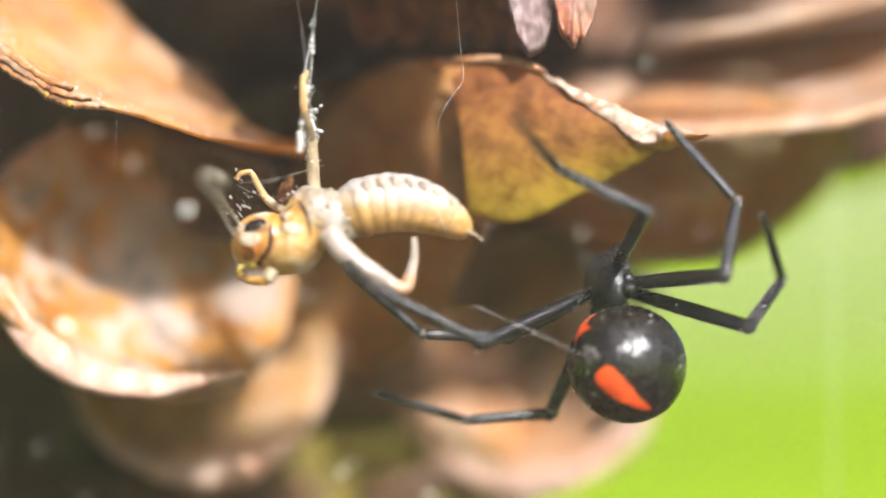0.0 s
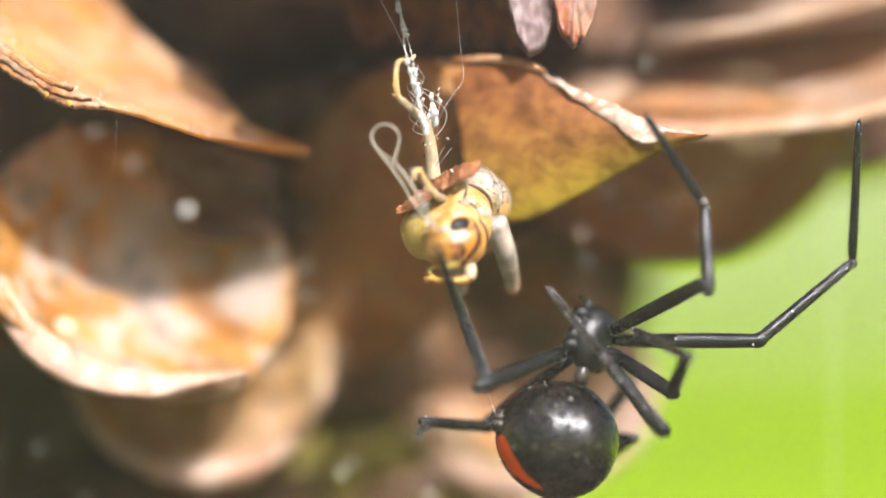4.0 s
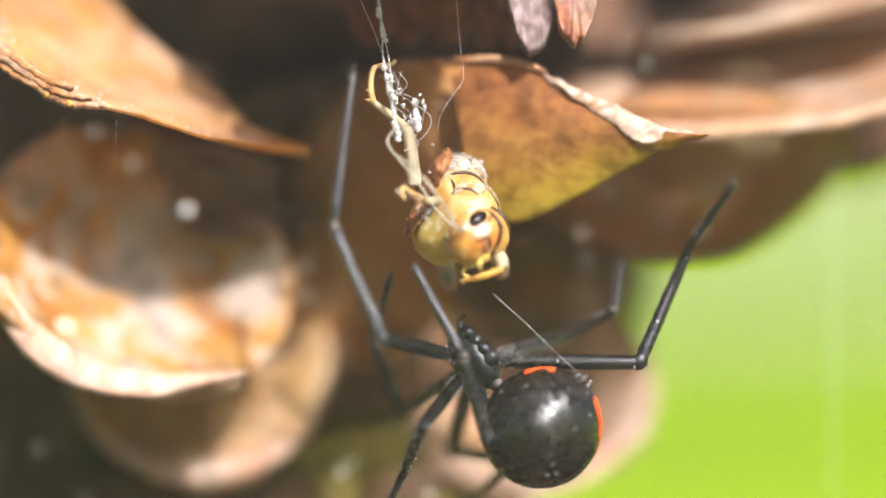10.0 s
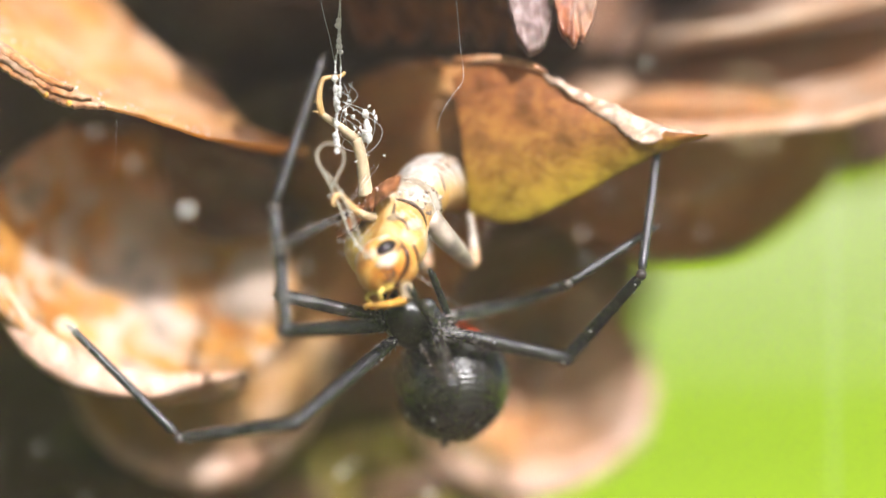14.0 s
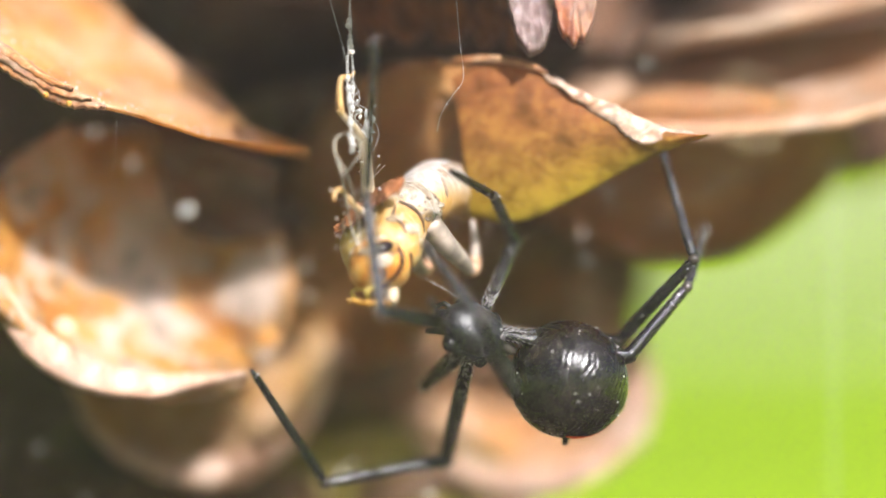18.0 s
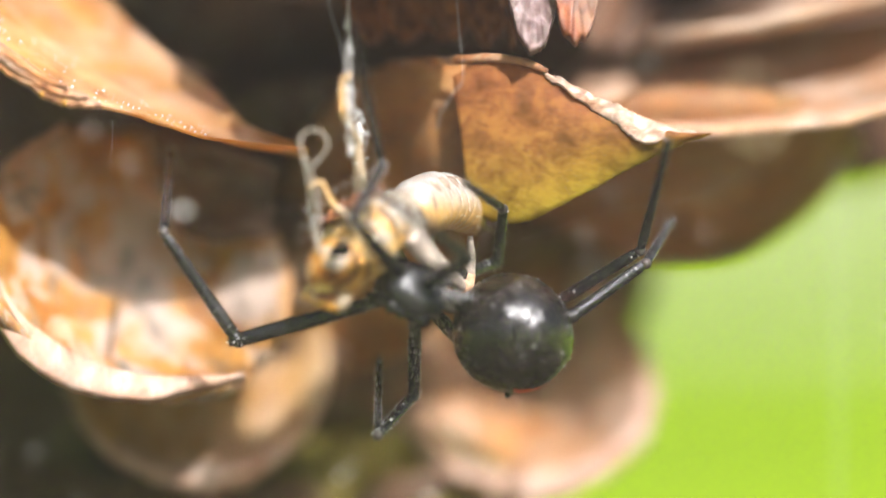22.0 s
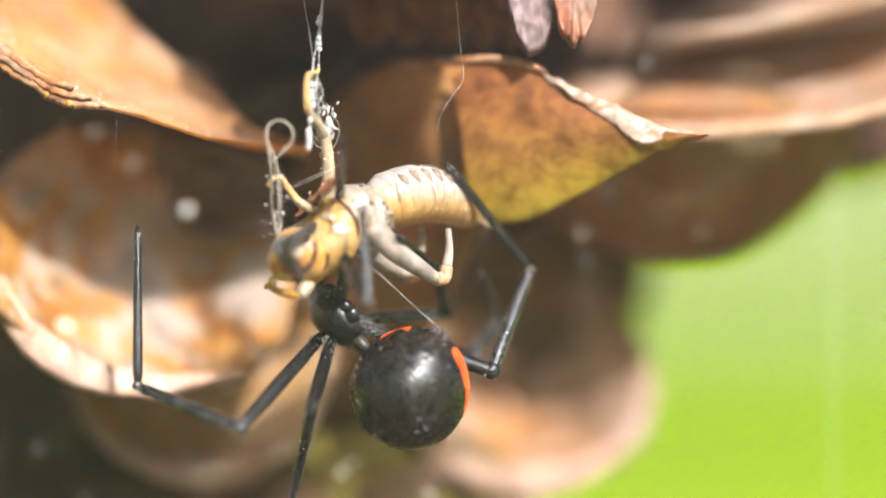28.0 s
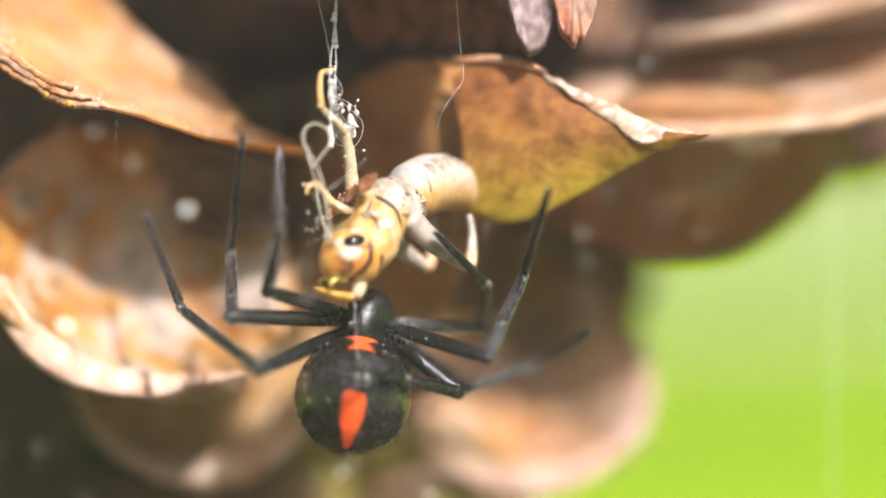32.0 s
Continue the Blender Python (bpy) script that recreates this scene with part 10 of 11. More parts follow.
    walk(legs['I'][2], [
        (0, mm(-6.39, 2.29, -3.83, 121, 18, 82)), (0.25, mm(-6.23, -1.14, -3.69, 120, 64, 93)), (0.5, mm(-6.06, -4.58, -3.55, -82, 69, -98)),
        (0.75, mm(-6.15, -1.04, -3.55, 119, 62, 93)), (1, mm(-6.24, 2.5, -3.56, 122, 14, 81)), (1.5, mm(-7.37, 1.91, -5.61, 123, 37, 88)),
        (2, mm(-7.16, -0.17, -6.36, 120, 58, 92)), (2.5, mm(-6.66, -3.2, -5.62, -177, 87, 162)), (3, mm(-6.02, -5.4, -3.73, -86, 62, -99)),
        (3.5, mm(-5.8, -6.73, -3.7, -93, 52, -103)), (5.5, mm(-5.62, -5.73, -2.61, -86, 51, -97)), (6, mm(-5.78, -5.22, -2.85, -83, 58, -96)),
        (6.5, mm(-5.9, -5.34, -3.4, -84, 60, -97)), (7, mm(-6.2, -5.21, -4.37, -86, 68, -102)), (7.25, mm(-6.77, -1.08, -4.31, 129, 64, 101)),
        (7.5, mm(-7.34, 3.05, -4.26, 128, 17, 84)), (8, mm(-7.43, 3.38, -4.1, 130, 15, 83)), (8.5, mm(-5.02, 1.07, -3.92, 106, 37, 79)),
        (9, mm(-7.38, 3.66, -3.54, 132, 11, 83)), (9.5, mm(-6.83, 3.6, -2.57, 135, 2, 79)), (10, mm(-7.49, 4.39, -2.14, 152, -3, 72)),
        (10.5, mm(-7.67, 5.11, -2.08, 165, -4, 67)), (11, mm(-8.08, 5.25, -2.69, 156, -1, 73)), (11.5, mm(-7.89, 4.93, -2.45, 156, -2, 72)),
        (11.75, mm(-9.66, 4.49, -4.12, 174, -49, 90)), (12, mm(-11.43, 4.05, -5.78, 4, -82, -75)), (12.5, mm(-13.01, 0.42, -2.92, -60, -69, 13)),
        (13, mm(-13.22, 0.55, -2.09, -64, -59, 16)), (14, mm(-13.22, 0.66, -2.16, -63, -59, 14)), (14.5, mm(-13.08, 1.92, -2.08, -57, -59, -6)),
        (15.5, mm(-12.25, 2.9, -2.29, -175, -46, 103)), (16.5, mm(-11.42, 3.88, -2.51, 160, 12, 114)), (16.75, mm(-11.62, 3.69, -3.14, 162, -45, 117)),
        (17, mm(-11.83, 3.49, -3.78, -15, -78, -64)), (17.5, mm(-11.59, 0.37, -4.7, -163, -63, 75)), (18, mm(-11.36, -2.75, -5.62, -175, -26, 77)),
        (18.5, mm(-11.39, -2.77, -5.65, -174, -26, 77)), (19, mm(-11.06, -2.89, -5.96, -178, -24, 72)), (20, mm(-11.28, -2.63, -5.52, -177, -25, 74)),
        (21, mm(-11.23, -2.73, -5.66, -176, -25, 74)), (22, mm(-11.18, -2.82, -5.78, -176, -25, 74)), (22.5, mm(-11.25, -2.63, -5.52, -176, 33, 85)),
        (23, mm(-11.32, -2.44, -5.26, -80, 80, -173)), (23.5, mm(-11.13, -2.98, -5.95, -170, 32, 90)), (24, mm(-10.95, -3.52, -6.64, -169, -26, 76)),
        (24.5, mm(-11.06, -3.58, -6.72, -163, -30, 81)), (25, mm(-11.15, -3.41, -6.5, -166, -28, 79)), (25.5, mm(-10.91, -3.64, -6.78, -166, -27, 78)),
        (27.5, mm(-7.82, 4.99, -2.02, 161, -2, 71)), (28, mm(-7.84, 4.67, -2.18, 153, -1, 75)), (29, mm(-7.35, 4.05, -2.05, 145, -0, 77)),
        (29.5, mm(-5.66, 4.17, -1.08, 131, -15, 69)), (29.67, mm(-5.38, 1.29, -1.19, 120, 35, 82)), (29.83, mm(-5.11, -1.6, -1.3, 142, 86, 118)),
        (30, mm(-4.83, -4.48, -1.41, -79, 42, -88)), (30.5, mm(-4.36, -5.28, -0.74, -90, 28, -90)), (31, mm(-4.19, -5.1, -0.33, -91, 25, -89)),
        (31.5, mm(-4.35, -4.64, -0.22, -84, 28, -87)), (32, mm(-5.03, -4.56, -1.67, -79, 47, -89)),
    ])
    walk(cricket, [
        (0, mm(-9.16, 0.1, 60.44, 0, -11, 180)), (0.25, mm(-6.65, 0.1, 60.64, 1, 7, -170)), (0.5, mm(-4.12, 0.1, 60.84, -2, -3, -152)),
        (1, mm(-2.76, 0.66, 60.44, 10, 11, -136)), (1.5, mm(-2.36, 0.7, 60.44, 17, 16, -132)), (2, mm(-1.88, 0.7, 60.84, 11, 9, -130)),
        (2.5, mm(-0.96, 0.7, 60.84, 7, 5, -127)), (3, mm(-0.96, 0.74, 61.24, 9, 7, -125)), (3.5, mm(0.04, 0.7, 61.64, 3, 2, -122)),
        (5.5, mm(0.43, 0.88, 61.64, 8, 4, -116)), (6, mm(-0.37, 0.88, 61.56, 5, 3, -117)), (6.5, mm(-1.78, 0.91, 61.04, 11, 6, -120)),
        (7, mm(0.36, 1.08, 61.24, 14, 6, -114)), (7.5, mm(1.7, 1.52, 61.44, 30, 7, -101)), (8, mm(1.06, 1.49, 61.24, 26, 7, -103)),
        (8.5, mm(-3.97, 0.56, 60.44, 7, 6, -132)), (9, mm(-2.57, 1.32, 60.84, 25, 15, -119)), (9.5, mm(-2.59, 1.34, 60.84, 30, 16, -115)),
        (10, mm(-1.44, 1.47, 61.24, 35, 15, -110)), (10.5, mm(-1.71, 1.39, 61.24, 21, 11, -117)), (11, mm(-1.97, 1.32, 61.24, 26, 14, -116)),
        (12, mm(-1.09, 1.44, 61.44, 28, 12, -112)), (12.5, mm(-2.08, 1.29, 61.24, 25, 13, -116)), (13, mm(-2.89, 1.2, 60.84, 25, 16, -121)),
        (14, mm(-4.57, 0.88, 60.44, 10, 9, -130)), (14.5, mm(-4.76, 0.7, 60.44, 7, 6, -130)), (16.5, mm(-4.98, 0.49, 60.04, 2, 2, -133)),
        (17, mm(-4.81, 0.4, 60.44, 1, 1, -132)), (17.5, mm(-4.59, 0.53, 60.44, 2, 2, -131)), (18, mm(-4.36, 0.66, 60.44, 5, 4, -131)),
        (18.5, mm(-5.51, 0.24, 60.36, 3, 4, -140)), (19, mm(-5.34, 0.17, 60.5, 0, 0, -142)), (20, mm(-5.23, 0.1, 60.29, 0, 0, -144)),
        (21, mm(-5.12, 0.1, 60.15, -3, -4, -144)), (22, mm(-5.02, 0.1, 60.24, -4, -5, -144)), (23, mm(-5.74, 0.1, 60.72, -4, -6, -147)),
        (24, mm(-4.35, 0.29, 60.46, 0, -1, -142)), (24.5, mm(-4.45, 0.56, 60.84, 4, 4, -133)), (25, mm(-5.22, 0.36, 60.44, 1, 1, -139)),
        (25.5, mm(-4.85, 0.29, 60.44, 1, 1, -140)), (27.5, mm(-7.33, 0.1, 60.44, 0, 0, -157)), (28, mm(-7.36, 0.1, 60.64, -2, -4, -157)),
        (29, mm(-7.12, 0.1, 60.44, 0, 0, -154)), (29.5, mm(-6.46, 0.26, 60.04, 2, 4, -145)), (30, mm(-6.76, 0.11, 60.04, 2, 4, -152)),
        (30.5, mm(-6.06, 0.24, 60.44, 3, 5, -147)), (31, mm(-5.58, 0.49, 60.84, 5, 6, -142)), (31.5, mm(-5.41, 0.4, 60.84, 3, 4, -142)),
        (32, mm(-5.54, 0.36, 60.84, 3, 4, -142)),
    ])
    walk(cricket_abdomen, [
        (0, mm(-2.2, 1.3, -1, 0, 7, 0)), (0.25, mm(-2.2, 1.3, -1, -1, -4, -1)), (0.5, mm(-2.2, 1.3, -1, 1, 2, 4)),
        (1, mm(-2.2, 1.3, -1, -8, -5, 15)), (1.5, mm(-2.2, 1.3, -1, -13, -7, 17)), (2, mm(-2.19, 1.29, -1.07, -9, -5, 18)),
        (2.5, mm(-2.16, 1.24, -1.44, -6, -7, 20)), (3, mm(-2.13, 1.2, -1.59, -7, -9, 21)), (3.5, mm(-2.17, 1.25, -2.05, -2, -13, 22)),
        (5.5, mm(-2.1, 1.1, -2.48, -6, -18, 24)), (6, mm(-2.13, 1.17, -2.49, -4, -18, 26)), (6.5, mm(-2.06, 1.07, -2.17, -8, -15, 25)),
        (7, mm(-2.03, 0.94, -2.45, -10, -18, 26)), (7.5, mm(-2.03, 0.55, -2.29, -20, -14, 29)), (8, mm(-2.03, 0.65, -2.34, -18, -15, 28)),
        (8.5, mm(-2.18, 1.28, -1.15, -5, -4, 20)), (9, mm(-1.93, 0.87, -1.92, -19, -15, 27)), (9.5, mm(-1.85, 0.68, -2.06, -23, -17, 29)),
        (10, mm(-1.81, 0.46, -2.18, -26, -17, 31)), (10.5, mm(-1.95, 0.86, -2.17, -16, -17, 27)), (11, mm(-1.89, 0.75, -2.11, -20, -17, 28)),
        (12, mm(-1.88, 0.61, -2.29, -21, -18, 29)), (12.5, mm(-1.9, 0.77, -2.12, -19, -17, 28)), (13, mm(-1.97, 0.96, -1.72, -19, -14, 25)),
        (14, mm(-2.2, 1.3, -1, -8, -4, 17)), (14.5, mm(-2.2, 1.3, -1, -6, -3, 17)), (16.5, mm(-2.2, 1.3, -1, -2, -1, 15)),
        (17, mm(-2.2, 1.3, -1, -1, 0, 16)), (17.5, mm(-2.2, 1.3, -1, -1, -1, 15)), (18, mm(-2.2, 1.3, -1, -4, -2, 15)),
        (18.5, mm(-2.2, 1.3, -1, -3, -2, 16)), (19, mm(-2.2, 1.3, -1, 0, 0, 16)), (20, mm(-2.2, 1.3, -1, 0, 0, 16)),
        (21, mm(-2.2, 1.3, -1, 2, 2, 16)), (22, mm(-2.2, 1.3, -1, 3, 2, 16)), (23, mm(-2.2, 1.3, -1, 3, 3, 16)),
        (24, mm(-2.2, 1.3, -1, 0, 0, 16)), (24.5, mm(-2.2, 1.3, -1, -3, -2, 15)), (25, mm(-2.2, 1.3, -1, -1, -1, 15)),
        (25.5, mm(-2.2, 1.3, -1, -1, -1, 14)), (27.5, mm(-2.2, 1.3, -1, 0, 0, 11)), (28, mm(-2.2, 1.3, -1, 1, 2, 11)),
        (29, mm(-2.2, 1.3, -1, 0, 0, 10)), (29.5, mm(-2.2, 1.3, -1, -2, -2, 13)), (30, mm(-2.2, 1.3, -1, -2, -2, 10)),
        (30.5, mm(-2.2, 1.3, -1, -3, -3, 11)), (31, mm(-2.2, 1.3, -1, -4, -4, 10)), (31.5, mm(-2.2, 1.3, -1, -3, -2, 11)),
        (32, mm(-2.2, 1.3, -1, -2, -2, 12)),
    ])
    walk(antennae, [
        (0, mm(4.5, 1.9, -4.13, -65, -8, 0)), (0.25, mm(4.58, 1.85, -4.08, -40, -19, -10)), (0.5, mm(4.14, 1.78, -3.3, 0, 9, -28)),
        (1, mm(4.18, 1.49, -3.56, 0, 1, -43)), (1.5, mm(4.17, 1.47, -3.71, 0, -5, -46)), (2, mm(4.22, 1.37, -4.28, 0, -6, -50)),
        (2.5, mm(4.23, 1.3, -4.44, 0, -3, -53)), (3, mm(4.28, 1.2, -5.09, 0, -7, -54)), (3.5, mm(4.22, 1.22, -4.26, 0, 8, -58)),
        (5.5, mm(4.15, 1.33, -4.86, 0, -7, -64)), (6, mm(4.15, 1.27, -4.86, 0, -2, -63)), (6.5, mm(4.18, 1.26, -4.57, 0, -7, -59)),
        (7, mm(4.13, 1.35, -4.69, 0, -1, -65)), (7.5, mm(4.09, 1.61, -4.6, 0, -10, -77)), (8, mm(4.09, 1.55, -4.53, 0, -13, -75)),
        (8.5, mm(4.32, 1.19, -4.85, 0, -8, -48)), (9, mm(4.13, 1.36, -4.47, 0, -18, -58)), (9.5, mm(4.11, 1.39, -4.37, 0, -23, -61)),
        (10, mm(4.08, 1.45, -4.82, 0, -24, -65)), (10.5, mm(4.19, 1.25, -4.89, 0, -12, -61)), (11, mm(4.17, 1.29, -5.04, 0, -19, -61)),
        (12, mm(4.15, 1.32, -5.13, 0, -21, -65)), (12.5, mm(4.19, 1.25, -5.05, 0, -19, -61)), (13, mm(4.18, 1.3, -4.49, 0, -24, -56)),
        (14, mm(4.36, 1.22, -4.75, 0, -13, -49)), (14.5, mm(4.39, 1.19, -4.94, 0, -12, -49)), (16.5, mm(4.42, 1.22, -4.8, 0, -12, -47)),
        (17, mm(4.45, 1.18, -5.18, 0, -13, -48)), (17.5, mm(4.39, 1.23, -5.09, 0, -14, -49)), (18, mm(4.31, 1.33, -4.59, 0, -18, -49)),
        (18.5, mm(4.51, 1.18, -4.86, 0, -20, -40)), (19, mm(4.68, 1.07, -5.35, 0, -16, -38)), (20, mm(4.56, 1.19, -4.74, 0, -16, -36)),
        (21, mm(4.49, 1.23, -4.48, 0, -11, -36)), (22, mm(4.57, 1.18, -4.74, 0, -10, -36)), (23, mm(4.9, 1.02, -5.57, 0, -9, -32)),
        (24, mm(4.53, 1.2, -4.74, 0, -10, -38)), (24.5, mm(4.32, 1.33, -4.39, 0, -8, -47)), (25, mm(4.41, 1.3, -4.43, 0, -14, -41)),
        (25.5, mm(4.46, 1.28, -4.63, 0, -15, -40)), (27.5, mm(4.47, 1.47, -3.96, 0, -19, -23)), (28, mm(4.67, 1.39, -4.42, 0, -15, -23)),
        (29, mm(4.68, 1.38, -4.59, 0, -19, -26)), (29.5, mm(4.42, 1.39, -4.23, 0, -20, -34)), (30, mm(4.48, 1.46, -4.19, 0, -20, -28)),
        (30.5, mm(4.45, 1.43, -4.29, 0, -22, -33)), (31, mm(4.24, 1.56, -3.89, 0, -22, -38)), (31.5, mm(4.34, 1.46, -4.2, 0, -18, -38)),
        (32, mm(4.39, 1.42, -4.29, 0, -16, -38)),
    ])
    walk(cricket_head, [
        (0, mm(2.89, 1.4, -4.29, 0, 16, 0)), (0.25, mm(3.11, 1.31, -4.73, 0, -2, 2)), (0.5, mm(2.56, 1.42, -3.77, 3, 6, -4)),
        (1, mm(2.67, 1.32, -4.32, -4, -8, -15)), (1.5, mm(2.68, 1.3, -4.5, -5, -9, -16)), (2, mm(2.71, 1.25, -5.04, -5, -8, -17)),
        (2.5, mm(2.68, 1.29, -5.1, -2, -3, -19)), (3, mm(2.7, 1.25, -5.68, 0, 0, -20)), (3.5, mm(2.61, 1.36, -4.79, 3, 4, -22)),
        (5.5, mm(2.57, 1.45, -5.44, 1, 1, -22)), (6, mm(2.58, 1.42, -5.49, -1, -1, -24)), (6.5, mm(2.61, 1.36, -5.21, -2, -2, -23)),
        (7, mm(2.56, 1.46, -5.31, -1, -1, -23)), (7.5, mm(2.53, 1.68, -5.24, -5, -3, -23)), (8, mm(2.53, 1.63, -5.17, -4, -3, -23)),
        (8.5, mm(2.8, 1.17, -5.58, -3, -6, -20)), (9, mm(2.63, 1.34, -5.23, -7, -9, -21)), (9.5, mm(2.6, 1.38, -5.13, -7, -9, -22)),
        (10, mm(2.56, 1.47, -5.55, -7, -8, -23)), (10.5, mm(2.6, 1.38, -5.46, 1, 1, -22)), (11, mm(2.6, 1.38, -5.68, -2, -2, -22)),
        (12, mm(2.56, 1.48, -5.68, 2, 2, -23)), (12.5, mm(2.6, 1.38, -5.62, 1, 1, -22)), (13, mm(2.65, 1.31, -5.21, -4, -6, -21)),
        (14, mm(2.74, 1.23, -5.23, 3, 5, -17)), (14.5, mm(2.74, 1.22, -5.31, 7, 10, -16)), (16.5, mm(2.77, 1.21, -5.19, 6, 10, -15)),
        (17, mm(2.81, 1.16, -5.62, 5, 7, -15)), (17.5, mm(2.78, 1.18, -5.59, 3, 5, -15)), (18, mm(2.74, 1.23, -5.19, 0, 0, -15)),
        (18.5, mm(2.95, 1.1, -5.51, -1, -2, -16)), (19, mm(3.09, 1.01, -5.94, 0, 0, -16)), (20, mm(3.01, 1.09, -5.42, -1, -4, -16)),
        (21, mm(2.93, 1.16, -5.11, 0, -1, -16)), (22, mm(2.99, 1.11, -5.34, 0, 0, -16)), (23, mm(3.3, 0.95, -6.13, 1, 2, -15)),
        (24, mm(2.97, 1.11, -5.38, -1, -2, -15)), (24.5, mm(2.74, 1.24, -4.98, 0, 0, -15)), (25, mm(2.84, 1.19, -5.03, 0, 0, -14)),
        (25.5, mm(2.89, 1.15, -5.25, -1, -1, -14)), (27.5, mm(2.97, 1.24, -4.71, -1, -6, -11)), (28, mm(3.11, 1.18, -5.02, 0, 0, -11)),
        (29, mm(3.18, 1.11, -5.33, -2, -6, -10)), (29.5, mm(2.91, 1.18, -4.95, -2, -6, -12)), (30, mm(3.02, 1.17, -4.99, -3, -9, -10)),
        (30.5, mm(2.97, 1.16, -5.06, -3, -8, -10)), (31, mm(2.8, 1.24, -4.7, -6, -11, -9)), (31.5, mm(2.86, 1.19, -4.97, -4, -8, -11)),
        (32, mm(2.88, 1.18, -5.01, -3, -6, -11)),
    ])
    walk(silk_line, [
        (0, mm(10.06, -4.35, 48.55, -124, -24, 167)), (0.5, mm(4.32, -1.6, 46.92, -126, -49, 170)), (1, mm(7.92, -1.94, 49.34, -126, -34, 171)),
        (1.5, mm(7.55, -3.48, 44.73, -121, -48, 162)), (2, mm(7.72, -3.18, 43.45, -122, -52, 163)), (2.5, mm(4.67, -1.6, 43.53, -124, -64, 166)),
        (3, mm(2.99, -1.6, 44.23, -120, -69, 162)), (3.5, mm(4.05, -1.6, 43.67, -120, -70, 162)), (5.5, mm(2.36, -1.6, 46.67, -110, -74, 151)),
        (6, mm(3.22, -1.99, 46.66, -115, -67, 156)), (6.5, mm(1.34, -3.15, 42.13, -102, -72, 142)), (7, mm(4.33, -1.6, 42.57, -120, -72, 162)),
        (7.5, mm(11.48, -4.99, 47.26, -114, -44, 154)), (8, mm(8.34, -4.44, 45.49, -111, -54, 151)), (8.5, mm(-0.44, -3.45, 46.46, -104, -62, 143)),
        (9, mm(5.08, -1.6, 47.83, -126, -49, 169)), (9.5, mm(5.19, -1.6, 47.63, -126, -49, 169)), (10, mm(10.11, -1.6, 46.75, -129, -43, 173)),
        (10.5, mm(11.44, 1.4, 48.03, -137, -36, -174)), (11, mm(11.1, 0.6, 47.35, -135, -38, -178)), (12, mm(10.39, 4.1, 48.75, -145, -37, -161)),
        (13, mm(5.03, 7.6, 50.09, -158, -33, -139)), (14, mm(4.03, 7.6, 49.46, -156, -32, -142)), (14.5, mm(4.34, 8.11, 48.94, -156, -33, -141)),
        (16.5, mm(9.51, 4.19, 47.13, -144, -31, -165)), (17, mm(8.1, 4.1, 48.93, -144, -30, -164)), (27.5, mm(0.58, -1.6, 50.94, -130, -36, 169)),
        (28, mm(0.1, -1.6, 50.16, -129, -41, 169)), (29, mm(-0.95, -1.6, 49.87, -128, -46, 167)), (29.5, mm(-3.7, -1.6, 51.82, -120, -52, 156)),
        (30, mm(-8.83, -3.03, 50.96, -41, -61, 67)), (30.5, mm(-11.02, -4.79, 48.34, -26, -55, 50)), (31, mm(-7.72, -4.4, 49.42, -48, -61, 75)),
        (31.5, mm(-5.58, -2.82, 50.96, -75, -66, 105)), (32, mm(-5.89, -5.03, 47.49, -67, -64, 97)),
    ])
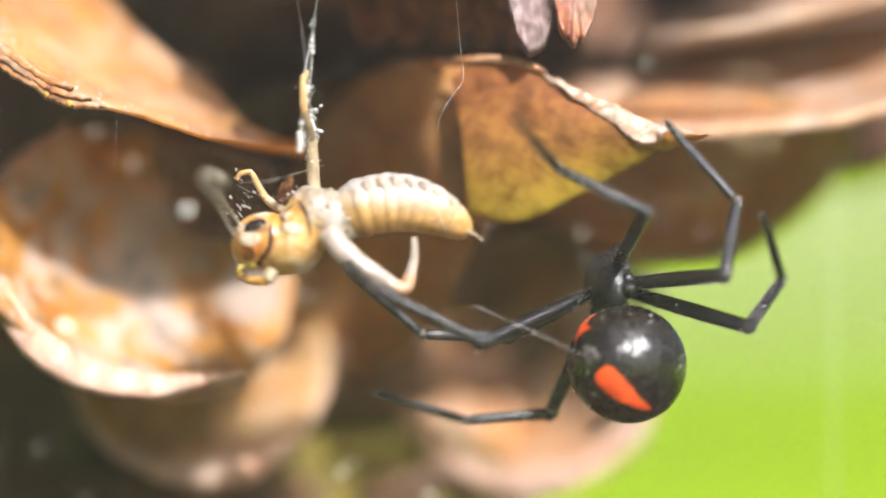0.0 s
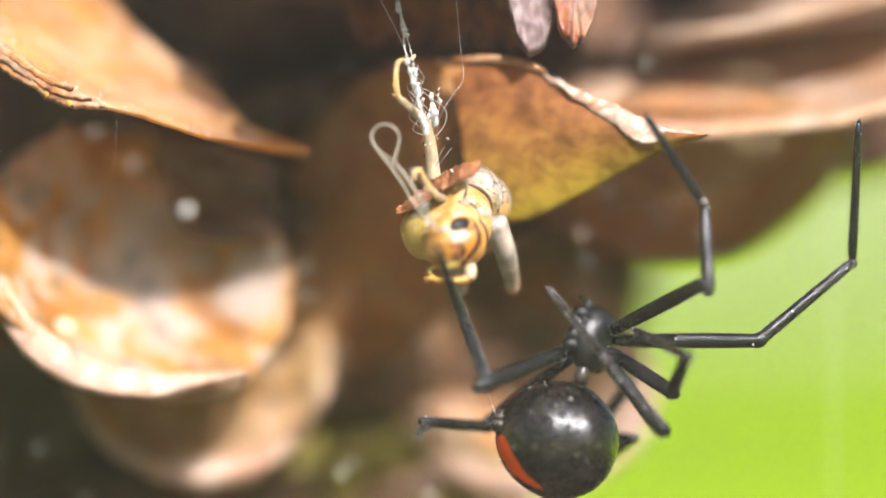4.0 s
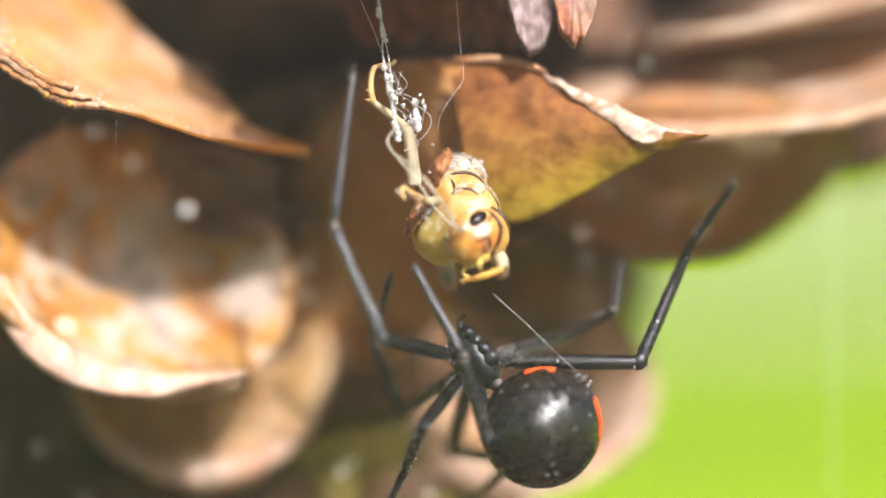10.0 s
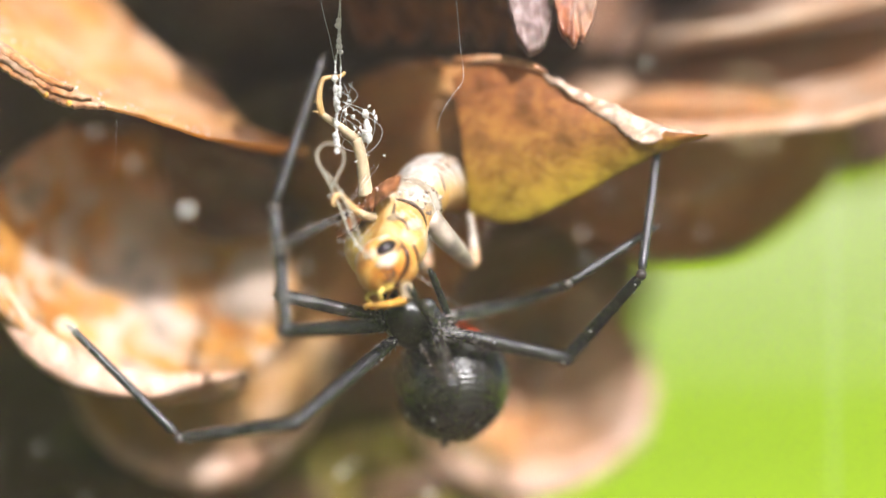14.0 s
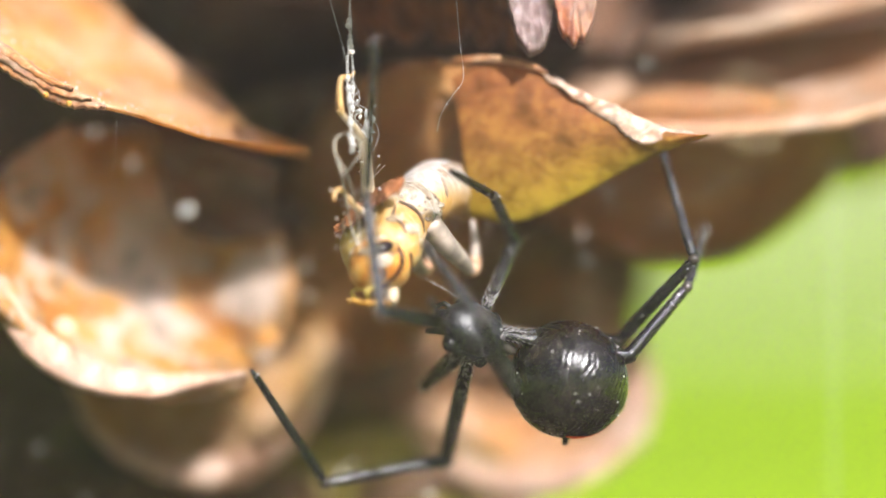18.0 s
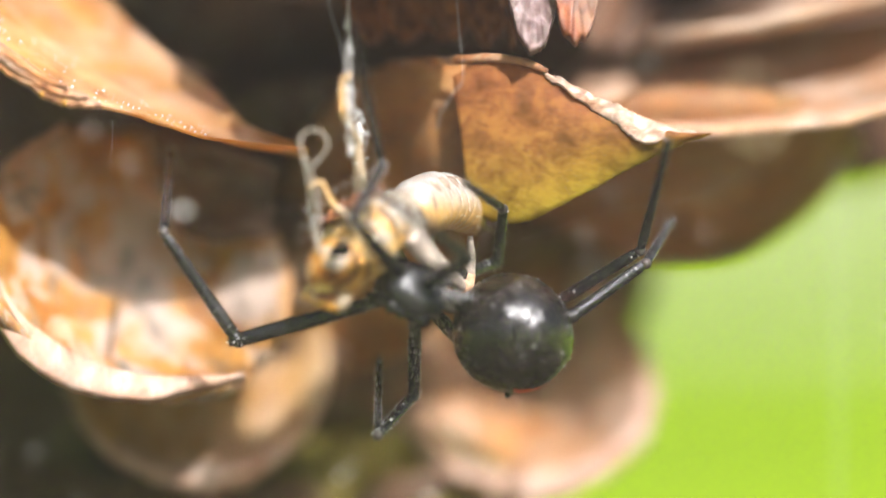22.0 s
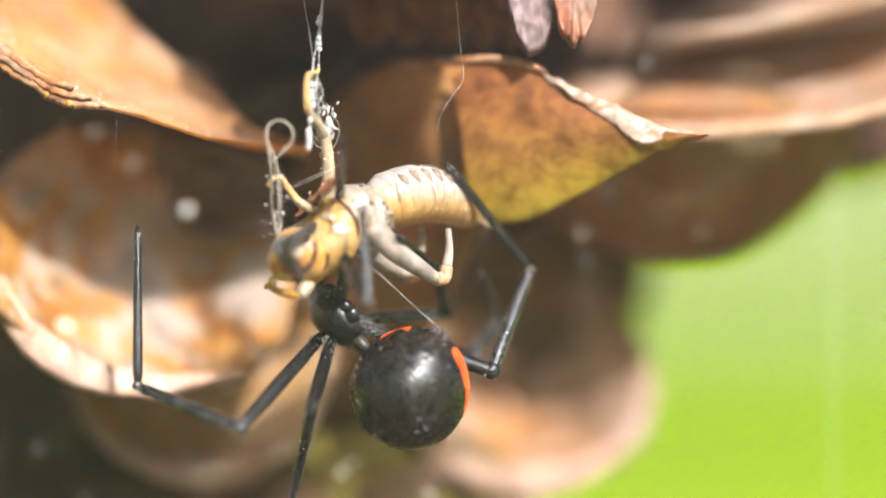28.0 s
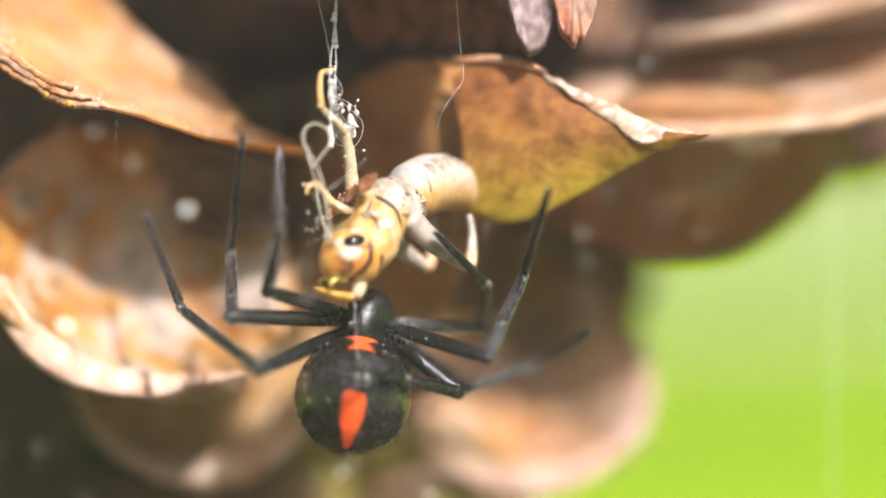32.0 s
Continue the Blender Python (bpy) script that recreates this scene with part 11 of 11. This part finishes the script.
    walk(raised_leg, [
        (0, mm(0.15, 0.02, 0.79, 11, 2, 79)), (0.25, mm(0.24, -0.04, 0.83, -7, -2, 66)), (0.5, mm(0.62, -0.3, 0.76, 3, 1, 44)),
        (1, mm(0.65, -0.42, 1.03, -10, -11, -1)), (1.5, mm(0.53, -0.34, 1.13, -16, -16, -1)), (2, mm(0.6, -0.49, 1.03, -10, -10, -5)),
        (2.5, mm(0.63, -0.61, 0.95, -6, -6, -8)), (3, mm(0.6, -0.58, 0.98, -8, -8, -6)), (3.5, mm(0.62, -0.73, 0.86, -2, -2, -14)),
        (5.5, mm(0.53, -0.69, 0.93, -4, -7, -32)), (6, mm(0.57, -0.72, 0.89, -3, -5, -33)), (6.5, mm(0.56, -0.57, 0.99, -6, -11, -31)),
        (7, mm(0.48, -0.53, 1.02, -7, -14, -39)), (7.5, mm(0.31, -0.01, 0.98, -13, -28, -51)), (8, mm(0.34, -0.11, 0.99, -10, -25, -53)),
        (8.5, mm(0.65, -0.56, 0.94, -3, -8, -28)), (9, mm(0.38, -0.11, 1.08, -11, -27, -35)), (9.5, mm(0.33, -0.04, 1.09, -13, -31, -37)),
        (10, mm(0.27, 0.11, 1.03, -14, -36, -41)), (10.5, mm(0.41, -0.16, 1.02, -8, -22, -40)), (11, mm(0.37, -0.12, 1.08, -10, -28, -40)),
        (12, mm(0.33, -0.03, 1.03, -10, -29, -45)), (12.5, mm(0.39, -0.16, 1.09, -8, -27, -42)), (13, mm(0.4, -0.16, 1.12, -9, -28, -37)),
        (14, mm(0.64, -0.47, 1.01, -3, -13, -35)), (14.5, mm(0.66, -0.55, 0.96, -4, -9, -27)), (16.5, mm(0.72, -0.62, 0.85, -2, -2, -6)),
        (17, mm(0.69, -0.64, 0.82, -1, -1, 4)), (17.5, mm(0.7, -0.65, 0.84, -2, -1, 4)), (18, mm(0.7, -0.6, 0.9, -5, -4, 5)),
        (18.5, mm(0.65, -0.49, 0.88, -5, -3, 21)), (19, mm(0.69, -0.5, 0.8, 0, 0, 30)), (20, mm(0.63, -0.43, 0.8, 0, 0, 32)),
        (21, mm(0.7, -0.48, 0.73, 4, 2, 32)), (22, mm(0.72, -0.49, 0.71, 6, 2, 32)), (23, mm(0.69, -0.42, 0.71, 6, 3, 36)),
        (24, mm(0.77, -0.52, 0.79, 1, 0, 19)), (24.5, mm(0.7, -0.59, 0.89, -4, -4, 4)), (25, mm(0.74, -0.54, 0.83, -1, -1, 7)),
        (25.5, mm(0.72, -0.53, 0.82, -1, -1, 20)), (27.5, mm(0.58, -0.23, 0.8, 0, 0, 39)), (28, mm(0.72, -0.28, 0.75, 3, 2, 38)),
        (29, mm(0.58, -0.26, 0.8, 0, 0, 34)), (29.5, mm(0.72, -0.43, 0.86, -4, -2, 24)), (30, mm(0.67, -0.33, 0.86, -4, -2, 28)),
        (30.5, mm(0.71, -0.39, 0.88, -5, -3, 22)), (31, mm(0.74, -0.45, 0.93, -6, -5, 14)), (31.5, mm(0.74, -0.48, 0.88, -4, -3, 13)),
        (32, mm(0.74, -0.48, 0.87, -3, -3, 12)),
    ])
    walk(silk_cord, [
        (0, mm(-9.52, -1.87, 67.84, -12, 5, -1)), (0.5, mm(-5.35, -1.8, 68.24, -12, -5, 1)), (1, mm(-5.19, -1.26, 67.84, -11, -6, 1)),
        (1.5, mm(-4.76, -1.29, 67.84, -11, -7, 1)), (2, mm(-4.25, -1.32, 68.24, -11, -8, 1)), (2.5, mm(-3.3, -1.35, 68.24, -11, -10, 1)),
        (3, mm(-3.27, -1.38, 68.64, -11, -10, 1)), (3.5, mm(-2.33, -1.32, 69.04, -11, -13, 1)), (5.5, mm(-2.16, -1.02, 69.04, -10, -13, 1)),
        (6, mm(-3.02, -0.92, 68.96, -10, -11, 1)), (6.5, mm(-4.45, -0.86, 68.44, -10, -8, 1)), (7, mm(-2.28, -0.8, 68.64, -10, -13, 1)),
        (7.5, mm(-0.63, -0.74, 68.84, -10, -17, 1)), (8, mm(-1.34, -0.66, 68.64, -9, -15, 1)), (8.5, mm(-6.74, -0.66, 67.84, -9, -2, 0)),
        (9, mm(-5.14, -0.66, 68.24, -9, -6, 0)), (9.5, mm(-5.15, -0.64, 68.24, -9, -6, 0)), (10, mm(-3.87, -0.63, 68.64, -9, -9, 1)),
        (11, mm(-4.57, -0.59, 68.64, -9, -7, 1)), (12, mm(-3.58, -0.56, 68.84, -9, -10, 1)), (12.5, mm(-4.7, -0.54, 68.64, -9, -7, 1)),
        (13, mm(-5.59, -0.52, 68.24, -9, -5, 0)), (14, mm(-7.4, -0.47, 67.84, -9, -0, 0)), (14.5, mm(-7.52, -0.72, 67.84, -9, 0, -0)),
        (16.5, mm(-7.38, -1.26, 67.44, -10, -0, 0)), (17, mm(-6.95, -1.48, 67.84, -11, -1, 0)), (18, mm(-6.49, -1.53, 67.84, -11, -2, 0)),
        (18.5, mm(-7.33, -1.66, 67.76, -11, -0, 0)), (19, mm(-6.9, -1.76, 67.9, -12, -1, 0)), (20, mm(-6.71, -1.76, 67.69, -12, -2, 0)),
        (21, mm(-6.63, -1.76, 67.55, -12, -2, 0)), (22, mm(-6.52, -1.76, 67.64, -12, -2, 0)), (23, mm(-7.18, -1.76, 68.12, -12, -1, 0)),
        (24, mm(-6.33, -1.57, 67.86, -11, -3, 0)), (24.5, mm(-6.63, -1.48, 68.24, -11, -2, 0)), (25, mm(-7.47, -1.38, 67.84, -11, 0, -0)),
        (25.5, mm(-6.71, -1.65, 67.84, -11, -2, 0)), (27.5, mm(-8.85, -1.68, 67.84, -12, 3, -0)), (28, mm(-8.99, -1.67, 68.04, -12, 4, -0)),
        (29, mm(-8.71, -1.65, 67.84, -11, 3, -0)), (29.5, mm(-8.37, -1.61, 67.44, -11, 2, -0)), (30, mm(-8.63, -1.57, 67.44, -11, 3, -0)),
        (30.5, mm(-8.07, -1.54, 67.84, -11, 2, -0)), (31, mm(-7.72, -1.51, 68.24, -11, 1, -0)), (31.5, mm(-7.56, -1.47, 68.24, -11, 0, -0)),
        (32, mm(-7.73, -1.43, 68.24, -11, 1, -0)),
    ])


motions()
